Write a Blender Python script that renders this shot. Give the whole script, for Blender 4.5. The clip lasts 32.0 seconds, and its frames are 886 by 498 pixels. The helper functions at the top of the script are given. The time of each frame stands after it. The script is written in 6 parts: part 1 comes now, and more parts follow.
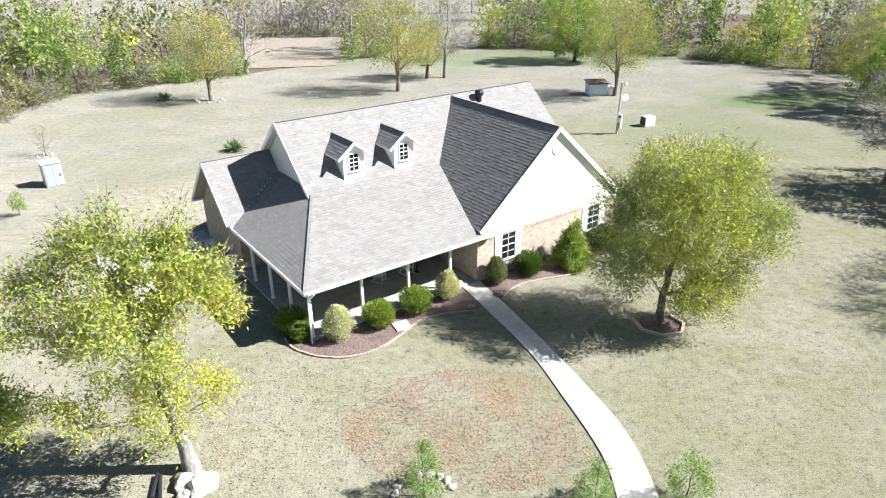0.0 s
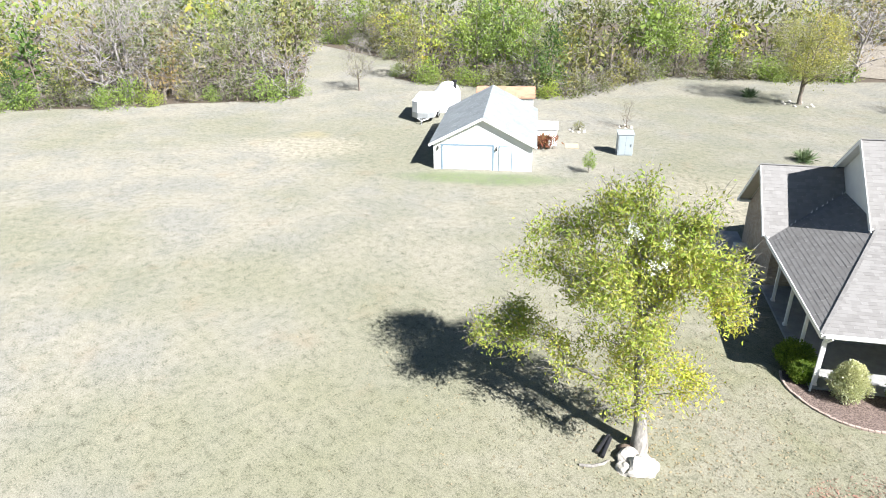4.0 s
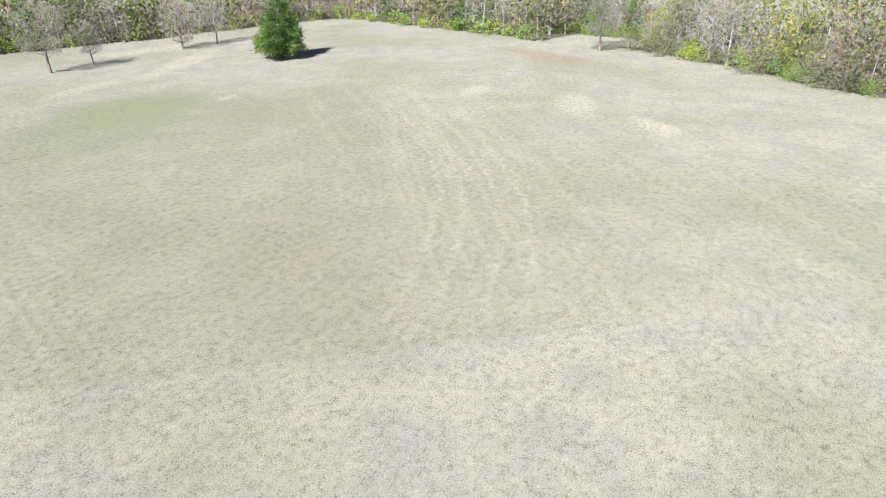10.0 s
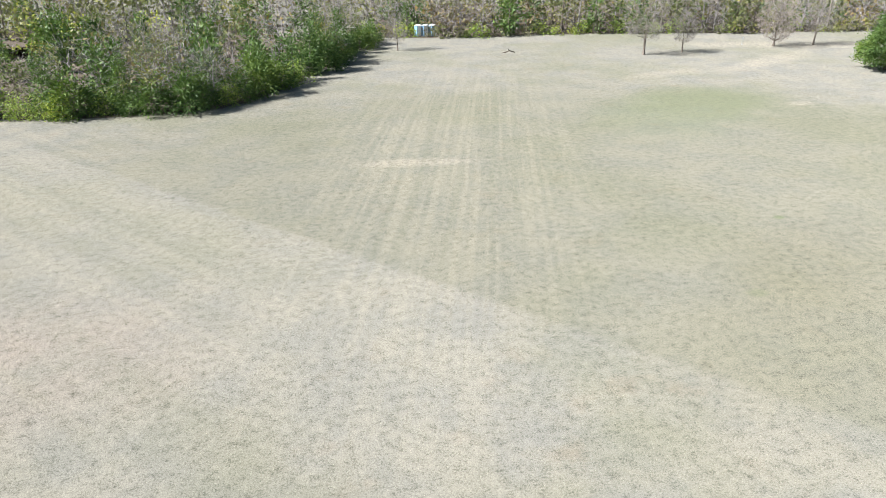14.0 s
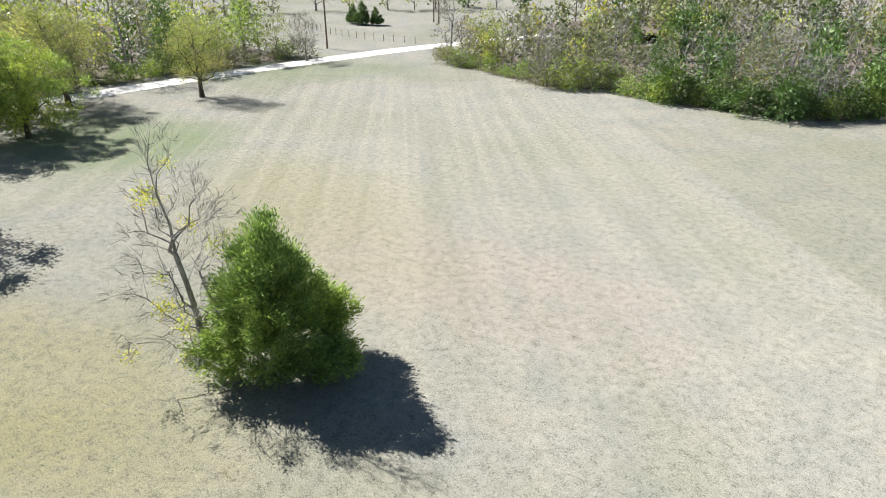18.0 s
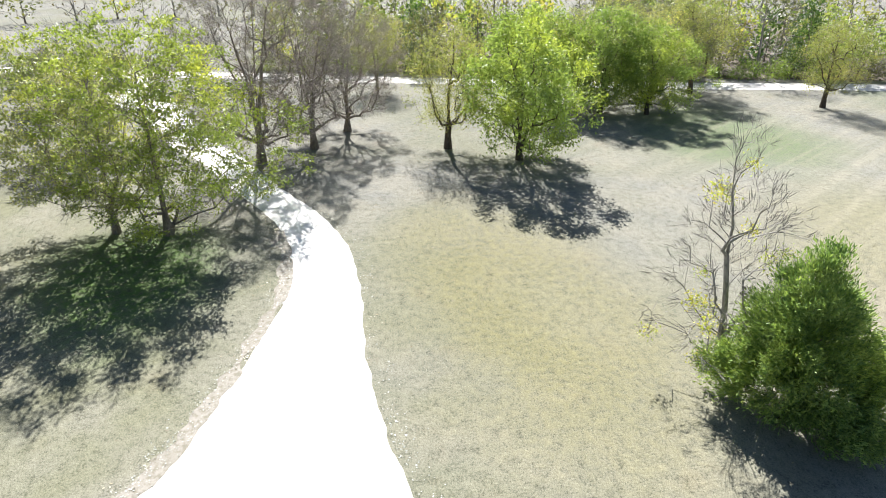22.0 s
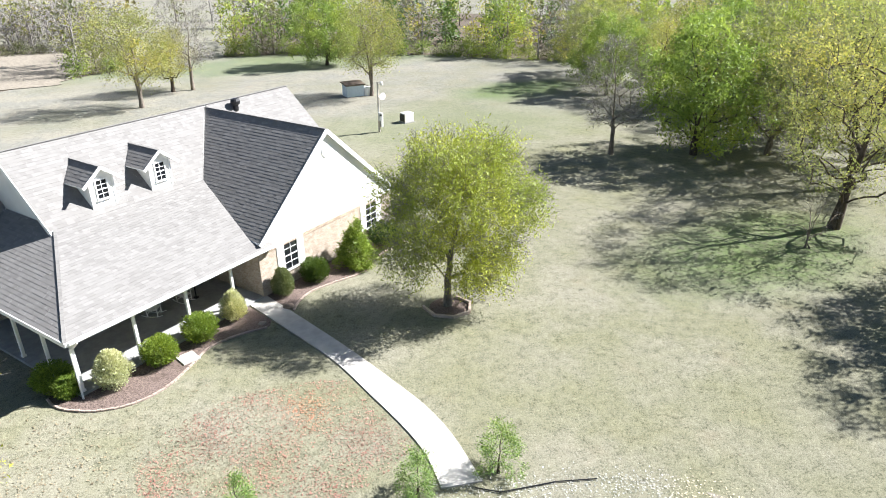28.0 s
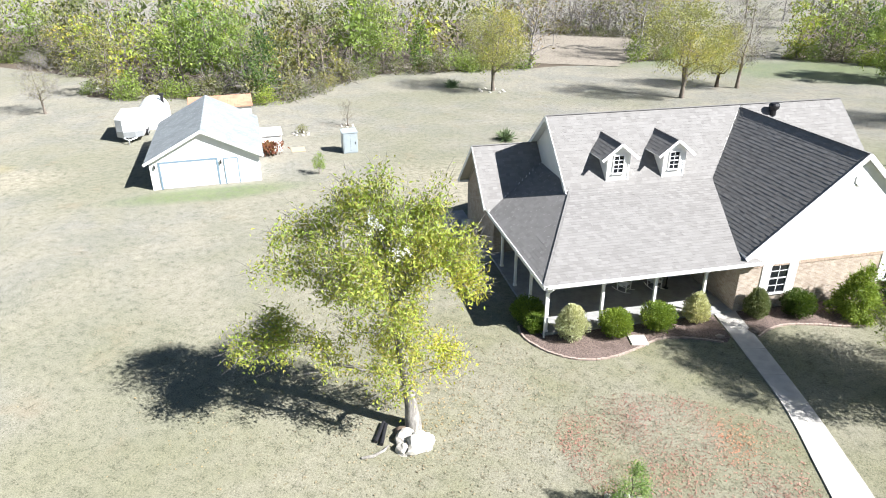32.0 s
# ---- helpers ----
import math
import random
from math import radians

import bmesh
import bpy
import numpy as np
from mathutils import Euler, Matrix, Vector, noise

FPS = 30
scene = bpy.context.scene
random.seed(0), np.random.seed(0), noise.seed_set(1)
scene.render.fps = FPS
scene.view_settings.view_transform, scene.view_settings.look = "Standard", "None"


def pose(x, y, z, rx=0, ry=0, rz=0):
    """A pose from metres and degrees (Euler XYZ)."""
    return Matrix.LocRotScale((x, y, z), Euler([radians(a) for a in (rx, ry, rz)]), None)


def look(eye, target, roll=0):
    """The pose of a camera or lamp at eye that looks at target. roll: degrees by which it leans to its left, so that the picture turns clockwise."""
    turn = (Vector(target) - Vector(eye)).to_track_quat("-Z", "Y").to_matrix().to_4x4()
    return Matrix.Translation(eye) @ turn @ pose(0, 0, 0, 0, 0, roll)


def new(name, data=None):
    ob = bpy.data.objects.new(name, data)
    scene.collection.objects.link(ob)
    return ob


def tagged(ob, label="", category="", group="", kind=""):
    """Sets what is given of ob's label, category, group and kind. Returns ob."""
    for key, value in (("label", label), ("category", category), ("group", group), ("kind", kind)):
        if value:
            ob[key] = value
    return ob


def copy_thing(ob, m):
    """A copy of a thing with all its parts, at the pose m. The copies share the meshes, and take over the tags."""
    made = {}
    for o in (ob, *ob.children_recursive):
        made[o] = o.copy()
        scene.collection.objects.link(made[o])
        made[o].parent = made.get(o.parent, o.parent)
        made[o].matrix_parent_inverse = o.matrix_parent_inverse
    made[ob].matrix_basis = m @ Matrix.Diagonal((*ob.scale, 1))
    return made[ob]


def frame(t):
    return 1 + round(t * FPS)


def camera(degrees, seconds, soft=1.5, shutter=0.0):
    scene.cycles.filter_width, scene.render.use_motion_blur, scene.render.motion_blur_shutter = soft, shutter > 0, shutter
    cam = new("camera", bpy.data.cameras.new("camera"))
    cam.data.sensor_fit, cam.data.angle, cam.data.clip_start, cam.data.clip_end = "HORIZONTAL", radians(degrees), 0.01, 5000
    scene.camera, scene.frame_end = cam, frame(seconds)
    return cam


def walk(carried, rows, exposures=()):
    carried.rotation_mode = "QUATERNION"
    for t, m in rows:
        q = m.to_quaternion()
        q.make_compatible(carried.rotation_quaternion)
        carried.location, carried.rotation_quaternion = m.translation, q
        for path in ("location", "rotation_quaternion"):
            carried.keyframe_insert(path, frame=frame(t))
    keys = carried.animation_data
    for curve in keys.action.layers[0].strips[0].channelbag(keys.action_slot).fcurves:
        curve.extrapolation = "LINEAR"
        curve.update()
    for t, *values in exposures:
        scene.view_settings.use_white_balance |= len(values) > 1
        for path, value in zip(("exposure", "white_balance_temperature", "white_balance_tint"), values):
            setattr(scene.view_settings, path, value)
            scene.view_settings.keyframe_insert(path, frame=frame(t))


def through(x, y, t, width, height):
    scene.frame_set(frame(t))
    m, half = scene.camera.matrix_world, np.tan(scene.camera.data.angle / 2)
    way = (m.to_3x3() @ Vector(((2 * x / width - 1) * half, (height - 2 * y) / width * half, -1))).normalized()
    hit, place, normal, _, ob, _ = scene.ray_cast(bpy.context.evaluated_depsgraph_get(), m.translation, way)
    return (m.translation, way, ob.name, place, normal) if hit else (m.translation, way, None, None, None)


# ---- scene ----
cam = camera(68.05, 32.0, 1.0)
HEIGHT = 17.0
# seconds, yaw, pitch, roll and drift (metres) of a drone that hovers and turns nearly on the spot
ROWS = [
    (0.0, -0.00, -25.26, -0.43, 0.00, -0.14, 0.15),
    (0.5, 3.37, -25.30, -0.49, 0.02, -0.13, 0.14),
    (1.0, 17.45, -25.20, -0.51, 0.10, -0.09, 0.10),
    (1.5, 25.08, -25.22, -0.37, 0.21, -0.03, 0.07),
    (2.0, 26.06, -25.23, -0.46, 0.25, 0.02, 0.04),
    (2.5, 30.45, -25.25, -0.51, 0.23, 0.07, 0.02),
    (3.0, 36.21, -25.22, -0.62, 0.21, 0.11, -0.01),
    (3.5, 42.22, -25.20, -0.72, 0.14, 0.09, -0.03),
    (5.5, 65.41, -25.35, -0.60, 0.04, -0.02, -0.03),
    (6.0, 71.25, -25.37, -0.66, -0.03, -0.10, -0.03),
    (6.5, 77.11, -25.40, -0.66, -0.07, -0.14, -0.03),
    (7.0, 82.98, -25.40, -0.61, -0.10, -0.18, -0.05),
    (7.5, 88.61, -25.32, -0.51, -0.13, -0.21, -0.07),
    (8.0, 94.31, -25.42, -0.69, -0.15, -0.25, -0.09),
    (8.5, 99.97, -25.43, -0.56, -0.16, -0.27, -0.11),
    (9.0, 105.36, -25.38, -0.47, -0.14, -0.26, -0.13),
    (9.5, 111.14, -25.35, -0.43, -0.07, -0.22, -0.12),
    (10.0, 116.87, -25.38, -0.41, 0.03, -0.17, -0.10),
    (10.5, 122.53, -25.38, -0.25, 0.11, -0.13, -0.08),
    (11.0, 128.23, -25.42, -0.26, 0.14, -0.10, -0.08),
    (11.5, 133.99, -25.45, -0.28, 0.14, -0.07, -0.08),
    (12.0, 139.75, -25.48, -0.35, 0.17, 0.01, -0.06),
    (12.5, 145.64, -25.48, -0.48, 0.19, 0.12, -0.01),
    (13.0, 151.71, -25.54, -0.55, 0.20, 0.22, 0.06),
    (13.5, 157.76, -25.56, -0.58, 0.20, 0.28, 0.11),
    (14.0, 163.91, -25.52, -0.66, 0.21, 0.29, 0.11),
    (14.5, 170.01, -25.53, -0.49, 0.20, 0.23, 0.07),
    (16.5, 194.18, -25.42, -0.63, 0.18, 0.15, 0.02),
    (17.0, 200.38, -25.33, -0.43, 0.13, 0.13, -0.00),
    (17.5, 206.64, -25.34, -0.40, 0.03, 0.12, 0.02),
    (18.0, 212.85, -25.29, -0.23, -0.10, 0.10, 0.05),
    (18.5, 219.11, -25.27, -0.20, -0.23, 0.11, 0.10),
    (19.0, 225.35, -25.26, -0.18, -0.32, 0.13, 0.14),
    (19.5, 231.56, -25.27, -0.09, -0.35, 0.12, 0.16),
    (20.0, 237.84, -25.29, -0.09, -0.33, 0.05, 0.15),
    (20.5, 244.18, -25.31, -0.14, -0.28, -0.03, 0.12),
    (21.0, 250.52, -25.31, -0.26, -0.20, -0.08, 0.06),
    (21.5, 256.78, -25.27, -0.20, -0.11, -0.09, 0.00),
    (22.0, 263.07, -25.29, -0.05, -0.03, -0.06, -0.03),
    (22.5, 269.30, -25.31, -0.21, 0.03, -0.01, -0.03),
    (23.0, 275.63, -25.32, -0.37, 0.08, 0.04, -0.02),
    (23.5, 281.97, -25.32, -0.42, 0.11, 0.08, -0.02),
    (24.0, 288.28, -25.28, -0.51, 0.09, 0.10, -0.03),
    (24.5, 294.61, -25.26, -0.44, 0.06, 0.10, -0.04),
    (25.0, 300.97, -25.21, -0.48, 0.02, 0.09, -0.04),
    (25.5, 307.30, -25.19, -0.42, -0.05, 0.09, -0.05),
    (27.5, 332.48, -24.98, -0.33, -0.12, 0.09, -0.06),
    (28.0, 339.05, -24.95, -0.26, -0.16, 0.08, -0.06),
    (28.5, 345.46, -24.95, -0.13, -0.16, 0.07, -0.06),
    (29.0, 352.06, -24.97, -0.09, -0.16, 0.02, -0.04),
    (29.5, 358.56, -25.03, -0.04, -0.13, -0.07, -0.00),
    (30.0, 365.25, -25.06, -0.16, -0.08, -0.10, 0.02),
    (30.5, 371.92, -25.06, -0.25, -0.03, -0.06, -0.00),
    (31.0, 378.72, -25.07, -0.28, 0.01, -0.02, -0.03),
    (31.5, 383.45, -25.09, -0.27, 0.06, 0.00, -0.05),
    (32.0, 383.80, -25.13, -0.31, 0.09, 0.00, -0.07),
]
walk(cam, [(t, pose(x, y, HEIGHT + z, 90 + pitch, 0, yaw) @ pose(0, 0, 0, 0, 0, roll)) for t, yaw, pitch, roll, x, y, z in ROWS],
     exposures=[(0.0, 1.8), (3.0, 1.78), (6.0, 1.5), (9.0, 1.47), (13.0, 1.5), (17.0, 1.6), (21.0, 1.81), (25.0, 1.93), (28.0, 1.86), (30.0, 1.78), (32.0, 1.66)])

# ---- light ----
SUN_AZ, SUN_EL = radians(91.5), radians(40.7)   # clockwise from +y, above the horizon
sun_way = Vector((math.sin(SUN_AZ) * math.cos(SUN_EL), math.cos(SUN_AZ) * math.cos(SUN_EL), math.sin(SUN_EL)))
world = bpy.data.worlds.new("world")
scene.world = world
world.use_nodes = True
wt = world.node_tree
sky = wt.nodes.new("ShaderNodeTexSky")
sky.sky_type, sky.sun_disc = "NISHITA", False
sky.ozone_density, sky.dust_density = 3.0, 0.4
sky.sun_elevation, sky.sun_rotation = SUN_EL, SUN_AZ
wt.nodes["Background"].inputs["Strength"].default_value = 0.032
wt.links.new(sky.outputs["Color"], wt.nodes["Background"].inputs["Color"])
lamp = bpy.data.lights.new("sun", "SUN")
lamp.energy, lamp.angle, lamp.color = 5.0, radians(0.5), (0.992, 0.985, 0.995)
new("sun", lamp).matrix_world = look((0, 0, 60), Vector((0, 0, 60)) - sun_way)


# ---- materials ----
class Nodes:
    """A small builder for node materials."""

    def __init__(self, name):
        self.mat = bpy.data.materials.new(name)
        self.mat.use_nodes = True
        self.tree = self.mat.node_tree
        self.out = self.tree.nodes["Material Output"]
        self.bsdf = self.tree.nodes["Principled BSDF"]

    def link(self, a, b):
        self.tree.links.new(a, b)

    def put(self, socket, value):
        if isinstance(value, bpy.types.NodeSocket):
            self.link(value, socket)
        elif isinstance(value, tuple) and len(value) == 3 and socket.type == "RGBA":
            socket.default_value = (*value, 1)
        else:
            socket.default_value = value

    def pos(self):
        return self.tree.nodes.new("ShaderNodeNewGeometry").outputs["Position"]

    def local(self):
        return self.tree.nodes.new("ShaderNodeTexCoord").outputs["Object"]

    def island(self):
        return self.tree.nodes.new("ShaderNodeNewGeometry").outputs["Random Per Island"]

    def object_random(self):
        return self.tree.nodes.new("ShaderNodeObjectInfo").outputs["Random"]

    def noise(self, vec, scale, detail=3.0, rough=0.55, stretch=None, turn=0.0):
        if stretch or turn:
            m = self.tree.nodes.new("ShaderNodeMapping")
            m.inputs["Rotation"].default_value = (0, 0, radians(turn))
            m.inputs["Scale"].default_value = stretch or (1, 1, 1)
            # turn first, then stretch: done with two mappings
            if turn and stretch:
                m.inputs["Scale"].default_value = (1, 1, 1)
                m2 = self.tree.nodes.new("ShaderNodeMapping")
                m2.inputs["Scale"].default_value = stretch
                self.link(vec, m.inputs["Vector"])
                self.link(m.outputs[0], m2.inputs["Vector"])
                vec = m2.outputs[0]
            else:
                self.link(vec, m.inputs["Vector"])
                vec = m.outputs[0]
        n = self.tree.nodes.new("ShaderNodeTexNoise")
        n.inputs["Scale"].default_value, n.inputs["Detail"].default_value, n.inputs["Roughness"].default_value = scale, detail, rough
        self.link(vec, n.inputs["Vector"])
        return n.outputs["Fac"]

    def ramp(self, fac, lo, hi, a=0.0, b=1.0):
        n = self.tree.nodes.new("ShaderNodeMapRange")
        n.interpolation_type = "SMOOTHSTEP"
        for key, v in (("From Min", lo), ("From Max", hi), ("To Min", a), ("To Max", b)):
            n.inputs[key].default_value = v
        self.put(n.inputs["Value"], fac)
        return n.outputs["Result"]

    def math(self, op, a, b=0.0, c=0.0):
        n = self.tree.nodes.new("ShaderNodeMath")
        n.operation = op
        for i, v in enumerate((a, b, c)):
            self.put(n.inputs[i], v)
        return n.outputs[0]

    def mix(self, fac, a, b, blend="MIX"):
        n = self.tree.nodes.new("ShaderNodeMix")
        n.data_type, n.blend_type = "RGBA", blend
        self.put(n.inputs["Factor"], fac)
        self.put(n.inputs["A"], a)
        self.put(n.inputs["B"], b)
        return n.outputs["Result"]

    def colours(self, fac, *stops):
        n = self.tree.nodes.new("ShaderNodeValToRGB")
        els = n.color_ramp.elements
        while len(els) < len(stops):
            els.new(0.5)
        for e, (p, c) in zip(els, stops):
            e.position, e.color = p, (*c, 1)
        self.put(n.inputs["Fac"], fac)
        return n.outputs["Color"]

    def bump(self, height, strength=0.3, distance=0.02):
        n = self.tree.nodes.new("ShaderNodeBump")
        n.inputs["Strength"].default_value, n.inputs["Distance"].default_value = strength, distance
        self.put(n.inputs["Height"], height)
        self.link(n.outputs[0], self.bsdf.inputs["Normal"])

    def done(self, colour, rough=0.8, metal=0.0, spec=0.3):
        self.put(self.bsdf.inputs["Base Color"], colour)
        self.put(self.bsdf.inputs["Roughness"], rough)
        self.put(self.bsdf.inputs["Metallic"], metal)
        self.put(self.bsdf.inputs["Specular IOR Level"], spec)
        return self.mat


def plain(name, colour, rough=0.6, vary=0.12, scale=6.0, metal=0.0, spec=0.3, bump=0.15):
    m = Nodes(name)
    p = m.pos()
    n = m.math("ADD", m.math("MULTIPLY", m.noise(p, scale, 4), 0.6), m.math("MULTIPLY", m.noise(p, scale * 0.13, 2), 0.4))
    dark = tuple(c * (1 - vary) for c in colour)
    light = tuple(min(c * (1 + vary * 0.6), 0.95) for c in colour)
    if bump:
        m.bump(m.noise(p, scale * 7, 3), bump, 0.01)
    return m.done(m.mix(m.ramp(n, 0.35, 0.65), dark, light), rough, metal, spec)


def leafy(name, *cols, through=0.35, rough=0.55):
    """Leaves: each one its own tint, with light that passes through."""
    m = Nodes(name)
    k = len(cols)
    tint = m.colours(m.island(), *[(i / max(k - 1, 1), c) for i, c in enumerate(cols)])
    big = m.noise(m.pos(), 0.45, 2)
    tint = m.mix(m.ramp(big, 0.35, 0.65), tint, m.mix(1.0, tint, (0.82, 0.86, 0.84), "MULTIPLY"))
    whole = m.noise(m.pos(), 0.13, 2)
    tint = m.mix(m.ramp(whole, 0.58, 0.42, 0.0, 1.0), tint, m.mix(1.0, tint, (0.78, 0.84, 0.86), "MULTIPLY"))
    tint = m.mix(m.ramp(whole, 0.52, 0.68, 0.0, 1.0), tint, m.mix(1.0, tint, (1.25, 1.15, 0.85), "MULTIPLY"))
    m.done(tint, rough, spec=0.25)
    tr = m.tree.nodes.new("ShaderNodeBsdfTranslucent")
    m.put(tr.inputs["Color"], m.mix(1.0, tint, (1.12, 1.1, 0.75), "MULTIPLY"))
    mx = m.tree.nodes.new("ShaderNodeMixShader")
    mx.inputs[0].default_value = through
    m.link(m.bsdf.outputs[0], mx.inputs[1])
    m.link(tr.outputs[0], mx.inputs[2])
    m.link(mx.outputs[0], m.out.inputs["Surface"])
    return m.mat


def spot(m, xy, cx, cy, rx, ry, turn, wob, soft=0.35):
    """A soft, uneven oval on the ground: 1 inside, 0 outside."""
    x, y = xy
    c, s = math.cos(radians(turn)), math.sin(radians(turn))
    dx, dy = m.math("SUBTRACT", x, cx), m.math("SUBTRACT", y, cy)
    a = m.math("DIVIDE", m.math("ADD", m.math("MULTIPLY", dx, c), m.math("MULTIPLY", dy, s)), rx)
    b = m.math("DIVIDE", m.math("SUBTRACT", m.math("MULTIPLY", dy, c), m.math("MULTIPLY", dx, s)), ry)
    d = m.math("SQRT", m.math("ADD", m.math("MULTIPLY", a, a), m.math("MULTIPLY", b, b)))
    d = m.math("ADD", d, m.math("MULTIPLY", m.math("SUBTRACT", wob, 0.5), 0.9))
    return m.ramp(d, 1 + soft, 1 - soft)


def side(m, xy, px, py, turn, soft):
    """1 to the left of a line through (px, py) in the direction turn, 0 to its right."""
    x, y = xy
    nx, ny = -math.sin(radians(turn)), math.cos(radians(turn))
    d = m.math("ADD", m.math("MULTIPLY", m.math("SUBTRACT", x, px), nx), m.math("MULTIPLY", m.math("SUBTRACT", y, py), ny))
    return m.ramp(d, -soft, soft)


def ground_colour(m):
    """The grass by its place: straw, grey, olive, greener and bare patches, mown strips."""
    p = m.pos()
    sep = m.tree.nodes.new("ShaderNodeSeparateXYZ")
    m.link(p, sep.inputs[0])
    xy = sep.outputs["X"], sep.outputs["Y"]
    wob = m.noise(p, 0.12, 4)
    blades = m.noise(p, 11.0, 4, 0.75)
    tufts = m.noise(p, 2.2, 4, 0.7)
    patch = m.noise(p, 0.25, 4, 0.6)
    broad = m.noise(p, 0.05, 4, 0.6)
    straw, grey, olive = (0.25, 0.236, 0.196), (0.214, 0.209, 0.184), (0.182, 0.182, 0.128)
    col = m.mix(m.ramp(patch, 0.40, 0.62), straw, grey)
    col = m.mix(m.ramp(broad, 0.42, 0.66, 0, 0.7), col, olive)
    rust = m.noise(p, 0.35, 4, 0.6)
    col = m.mix(m.ramp(rust, 0.56, 0.76, 0, 0.32), col, (0.235, 0.18, 0.125))
    # the lawn round the house is greener than the field
    lawn = spot(m, xy, 14, 32, 40, 34, 30, wob, 0.45)
    col = m.mix(m.math("MULTIPLY", lawn, m.ramp(patch, 0.3, 0.7, 0.2, 0.7)), col, (0.195, 0.19, 0.105))
    gold = spot(m, xy, 30, -30, 14, 6.5, -25, wob, 0.6)
    gold_b = spot(m, xy, 29, -8.5, 14, 6.5, 8, wob, 0.6)
    gold = m.math("MAXIMUM", gold, m.math("MULTIPLY", gold_b, 0.85))
    col = m.mix(m.math("MULTIPLY", gold, m.ramp(tufts, 0.25, 0.7, 0.45, 0.95)), col, (0.21, 0.19, 0.085))
    rosy = spot(m, xy, 16, -28, 11, 6, 5, wob, 0.6)
    col = m.mix(m.math("MULTIPLY", rosy, m.ramp(rust, 0.3, 0.6, 0.2, 0.5)), col, (0.295, 0.232, 0.2))
    # the mown part of the field, with a straight edge to the rougher part
    mown = side(m, xy, 8.7, -51.7, 128, 0.5)
    rough_side = m.math("MULTIPLY", mown, spot(m, xy, -20, -40, 46, 40, 0, wob, 0.3))
    col = m.mix(m.math("MULTIPLY", rough_side, 0.44), col, (0.168, 0.165, 0.115))
    col = m.mix(m.math("MULTIPLY", m.math("SUBTRACT", 1.0, mown), m.math("MULTIPLY", spot(m, xy, 22, -46, 40, 34, 0, wob, 0.3), 0.4)), col, (0.265, 0.252, 0.208))
    for cx, cy, rx, ry, turn, k in ((34, 13.5, 7, 4.5, 10, 0.95), (31, 27, 8, 4.5, 10, 0.7), (40, 76, 9, 4.5, 10, 0.8), (-34.5, 35, 6, 1.4, 40, 0.6),
                                    (12, 108, 30, 8, 0, 0.55), (58, -34, 11, 8, 0, 0.6), (24, 62, 13, 9, 0, 0.25), (-32.4, -32.1, 0.35, 0.25, 0, 0.5), (-45, -60, 12, 7, 30, 0.25),
                                    (-24, -24, 0.6, 0.4, 0, 0.3), (70, -70, 16, 9, 40, 0.35)):
        g = spot(m, xy, cx, cy, rx, ry, turn, wob, 0.5)
        col = m.mix(m.math("MULTIPLY", g, m.ramp(tufts, 0.3, 0.65, k * 0.4, k)), col, (0.085, 0.145, 0.035))
    # pale dead patches
    for cx, cy, rx, ry, turn in ((-54, -78, 6, 1.6, 12), (-12.6, -50.9, 5, 0.9, -10), (-75, -82, 12, 2.2, 25), (-58, -58, 1.5, 0.8, 0), (-66, -10, 3.5, 1.6, 40), (-85, -94, 16, 3, -20), (-72, -20, 6, 2, 20), (-74, -33, 3, 1.5, 0), (-16, 46, 9, 5, 30), (-52, 30, 6, 3, 40)):
        g = spot(m, xy, cx, cy, rx, ry, turn, wob, 0.5)
        col = m.mix(m.math("MULTIPLY", g, m.ramp(tufts, 0.3, 0.65, 0.1, 0.5)), col, (0.36, 0.32, 0.255))
    # mown strips and wheel marks
    for px, py, turn, scale, rx, ry, k in ((44, -50, 126, 0.8, 34, 26, 0.24), (18, -36, 126, 0.6, 16, 20, 0.2), (-17, -56, 69.6, 1.5, 11, 34, 0.22), (-48, -22, 35, 1.3, 8, 26, 0.14), (-58, -34, 45, 1.1, 12, 24, 0.12), (-55, 14, 40, 0.9, 26, 20, 0.1)):
        lines = m.noise(p, 0.9 * scale, 2, 0.5, (1.0, 0.02, 1.0), 90 - turn)
        zone = spot(m, xy, px, py, ry, rx, turn, wob, 0.5)
        col = m.mix(m.math("MULTIPLY", zone, m.ramp(lines, 0.48, 0.6, 0, k)), col, (0.33, 0.30, 0.225))
        col = m.mix(m.math("MULTIPLY", zone, m.ramp(lines, 0.46, 0.34, 0, k * 0.7)), col, (0.16, 0.16, 0.105))
    # a rusty and a yellow patch out in the field
    for cx, cy, rx, ry, turn, tint, k in ((-102, -34, 9, 3, 60, (0.2, 0.14, 0.09), 0.6), (-54.8, 32.4, 1.8, 1.2, 40, (0.3, 0.25, 0.12), 0.4), (-24, -20, 9, 5, 40, (0.17, 0.16, 0.11), 0.35), (-29, -26, 8, 4, 30, (0.18, 0.165, 0.115), 0.3)):
        g = spot(m, xy, cx, cy, rx, ry, turn, wob, 0.6)
        col = m.mix(m.math("MULTIPLY", g, m.ramp(tufts, 0.25, 0.65, k * 0.3, k)), col, tint)
    # wheel marks that swing round through the field, in pairs
    bend = m.math("ADD", m.math("MULTIPLY", m.math("MULTIPLY", xy[0], xy[0]), -0.0115), m.math("MULTIPLY", xy[0], -0.407))
    off = m.math("MULTIPLY", m.math("SUBTRACT", m.math("SUBTRACT", xy[1], bend), -11.8), 0.78)
    off = m.math("ADD", off, m.math("MULTIPLY", m.math("SUBTRACT", wob, 0.5), 1.2))
    swing = spot(m, xy, -46, -22, 24, 15, 38, wob, 0.4)
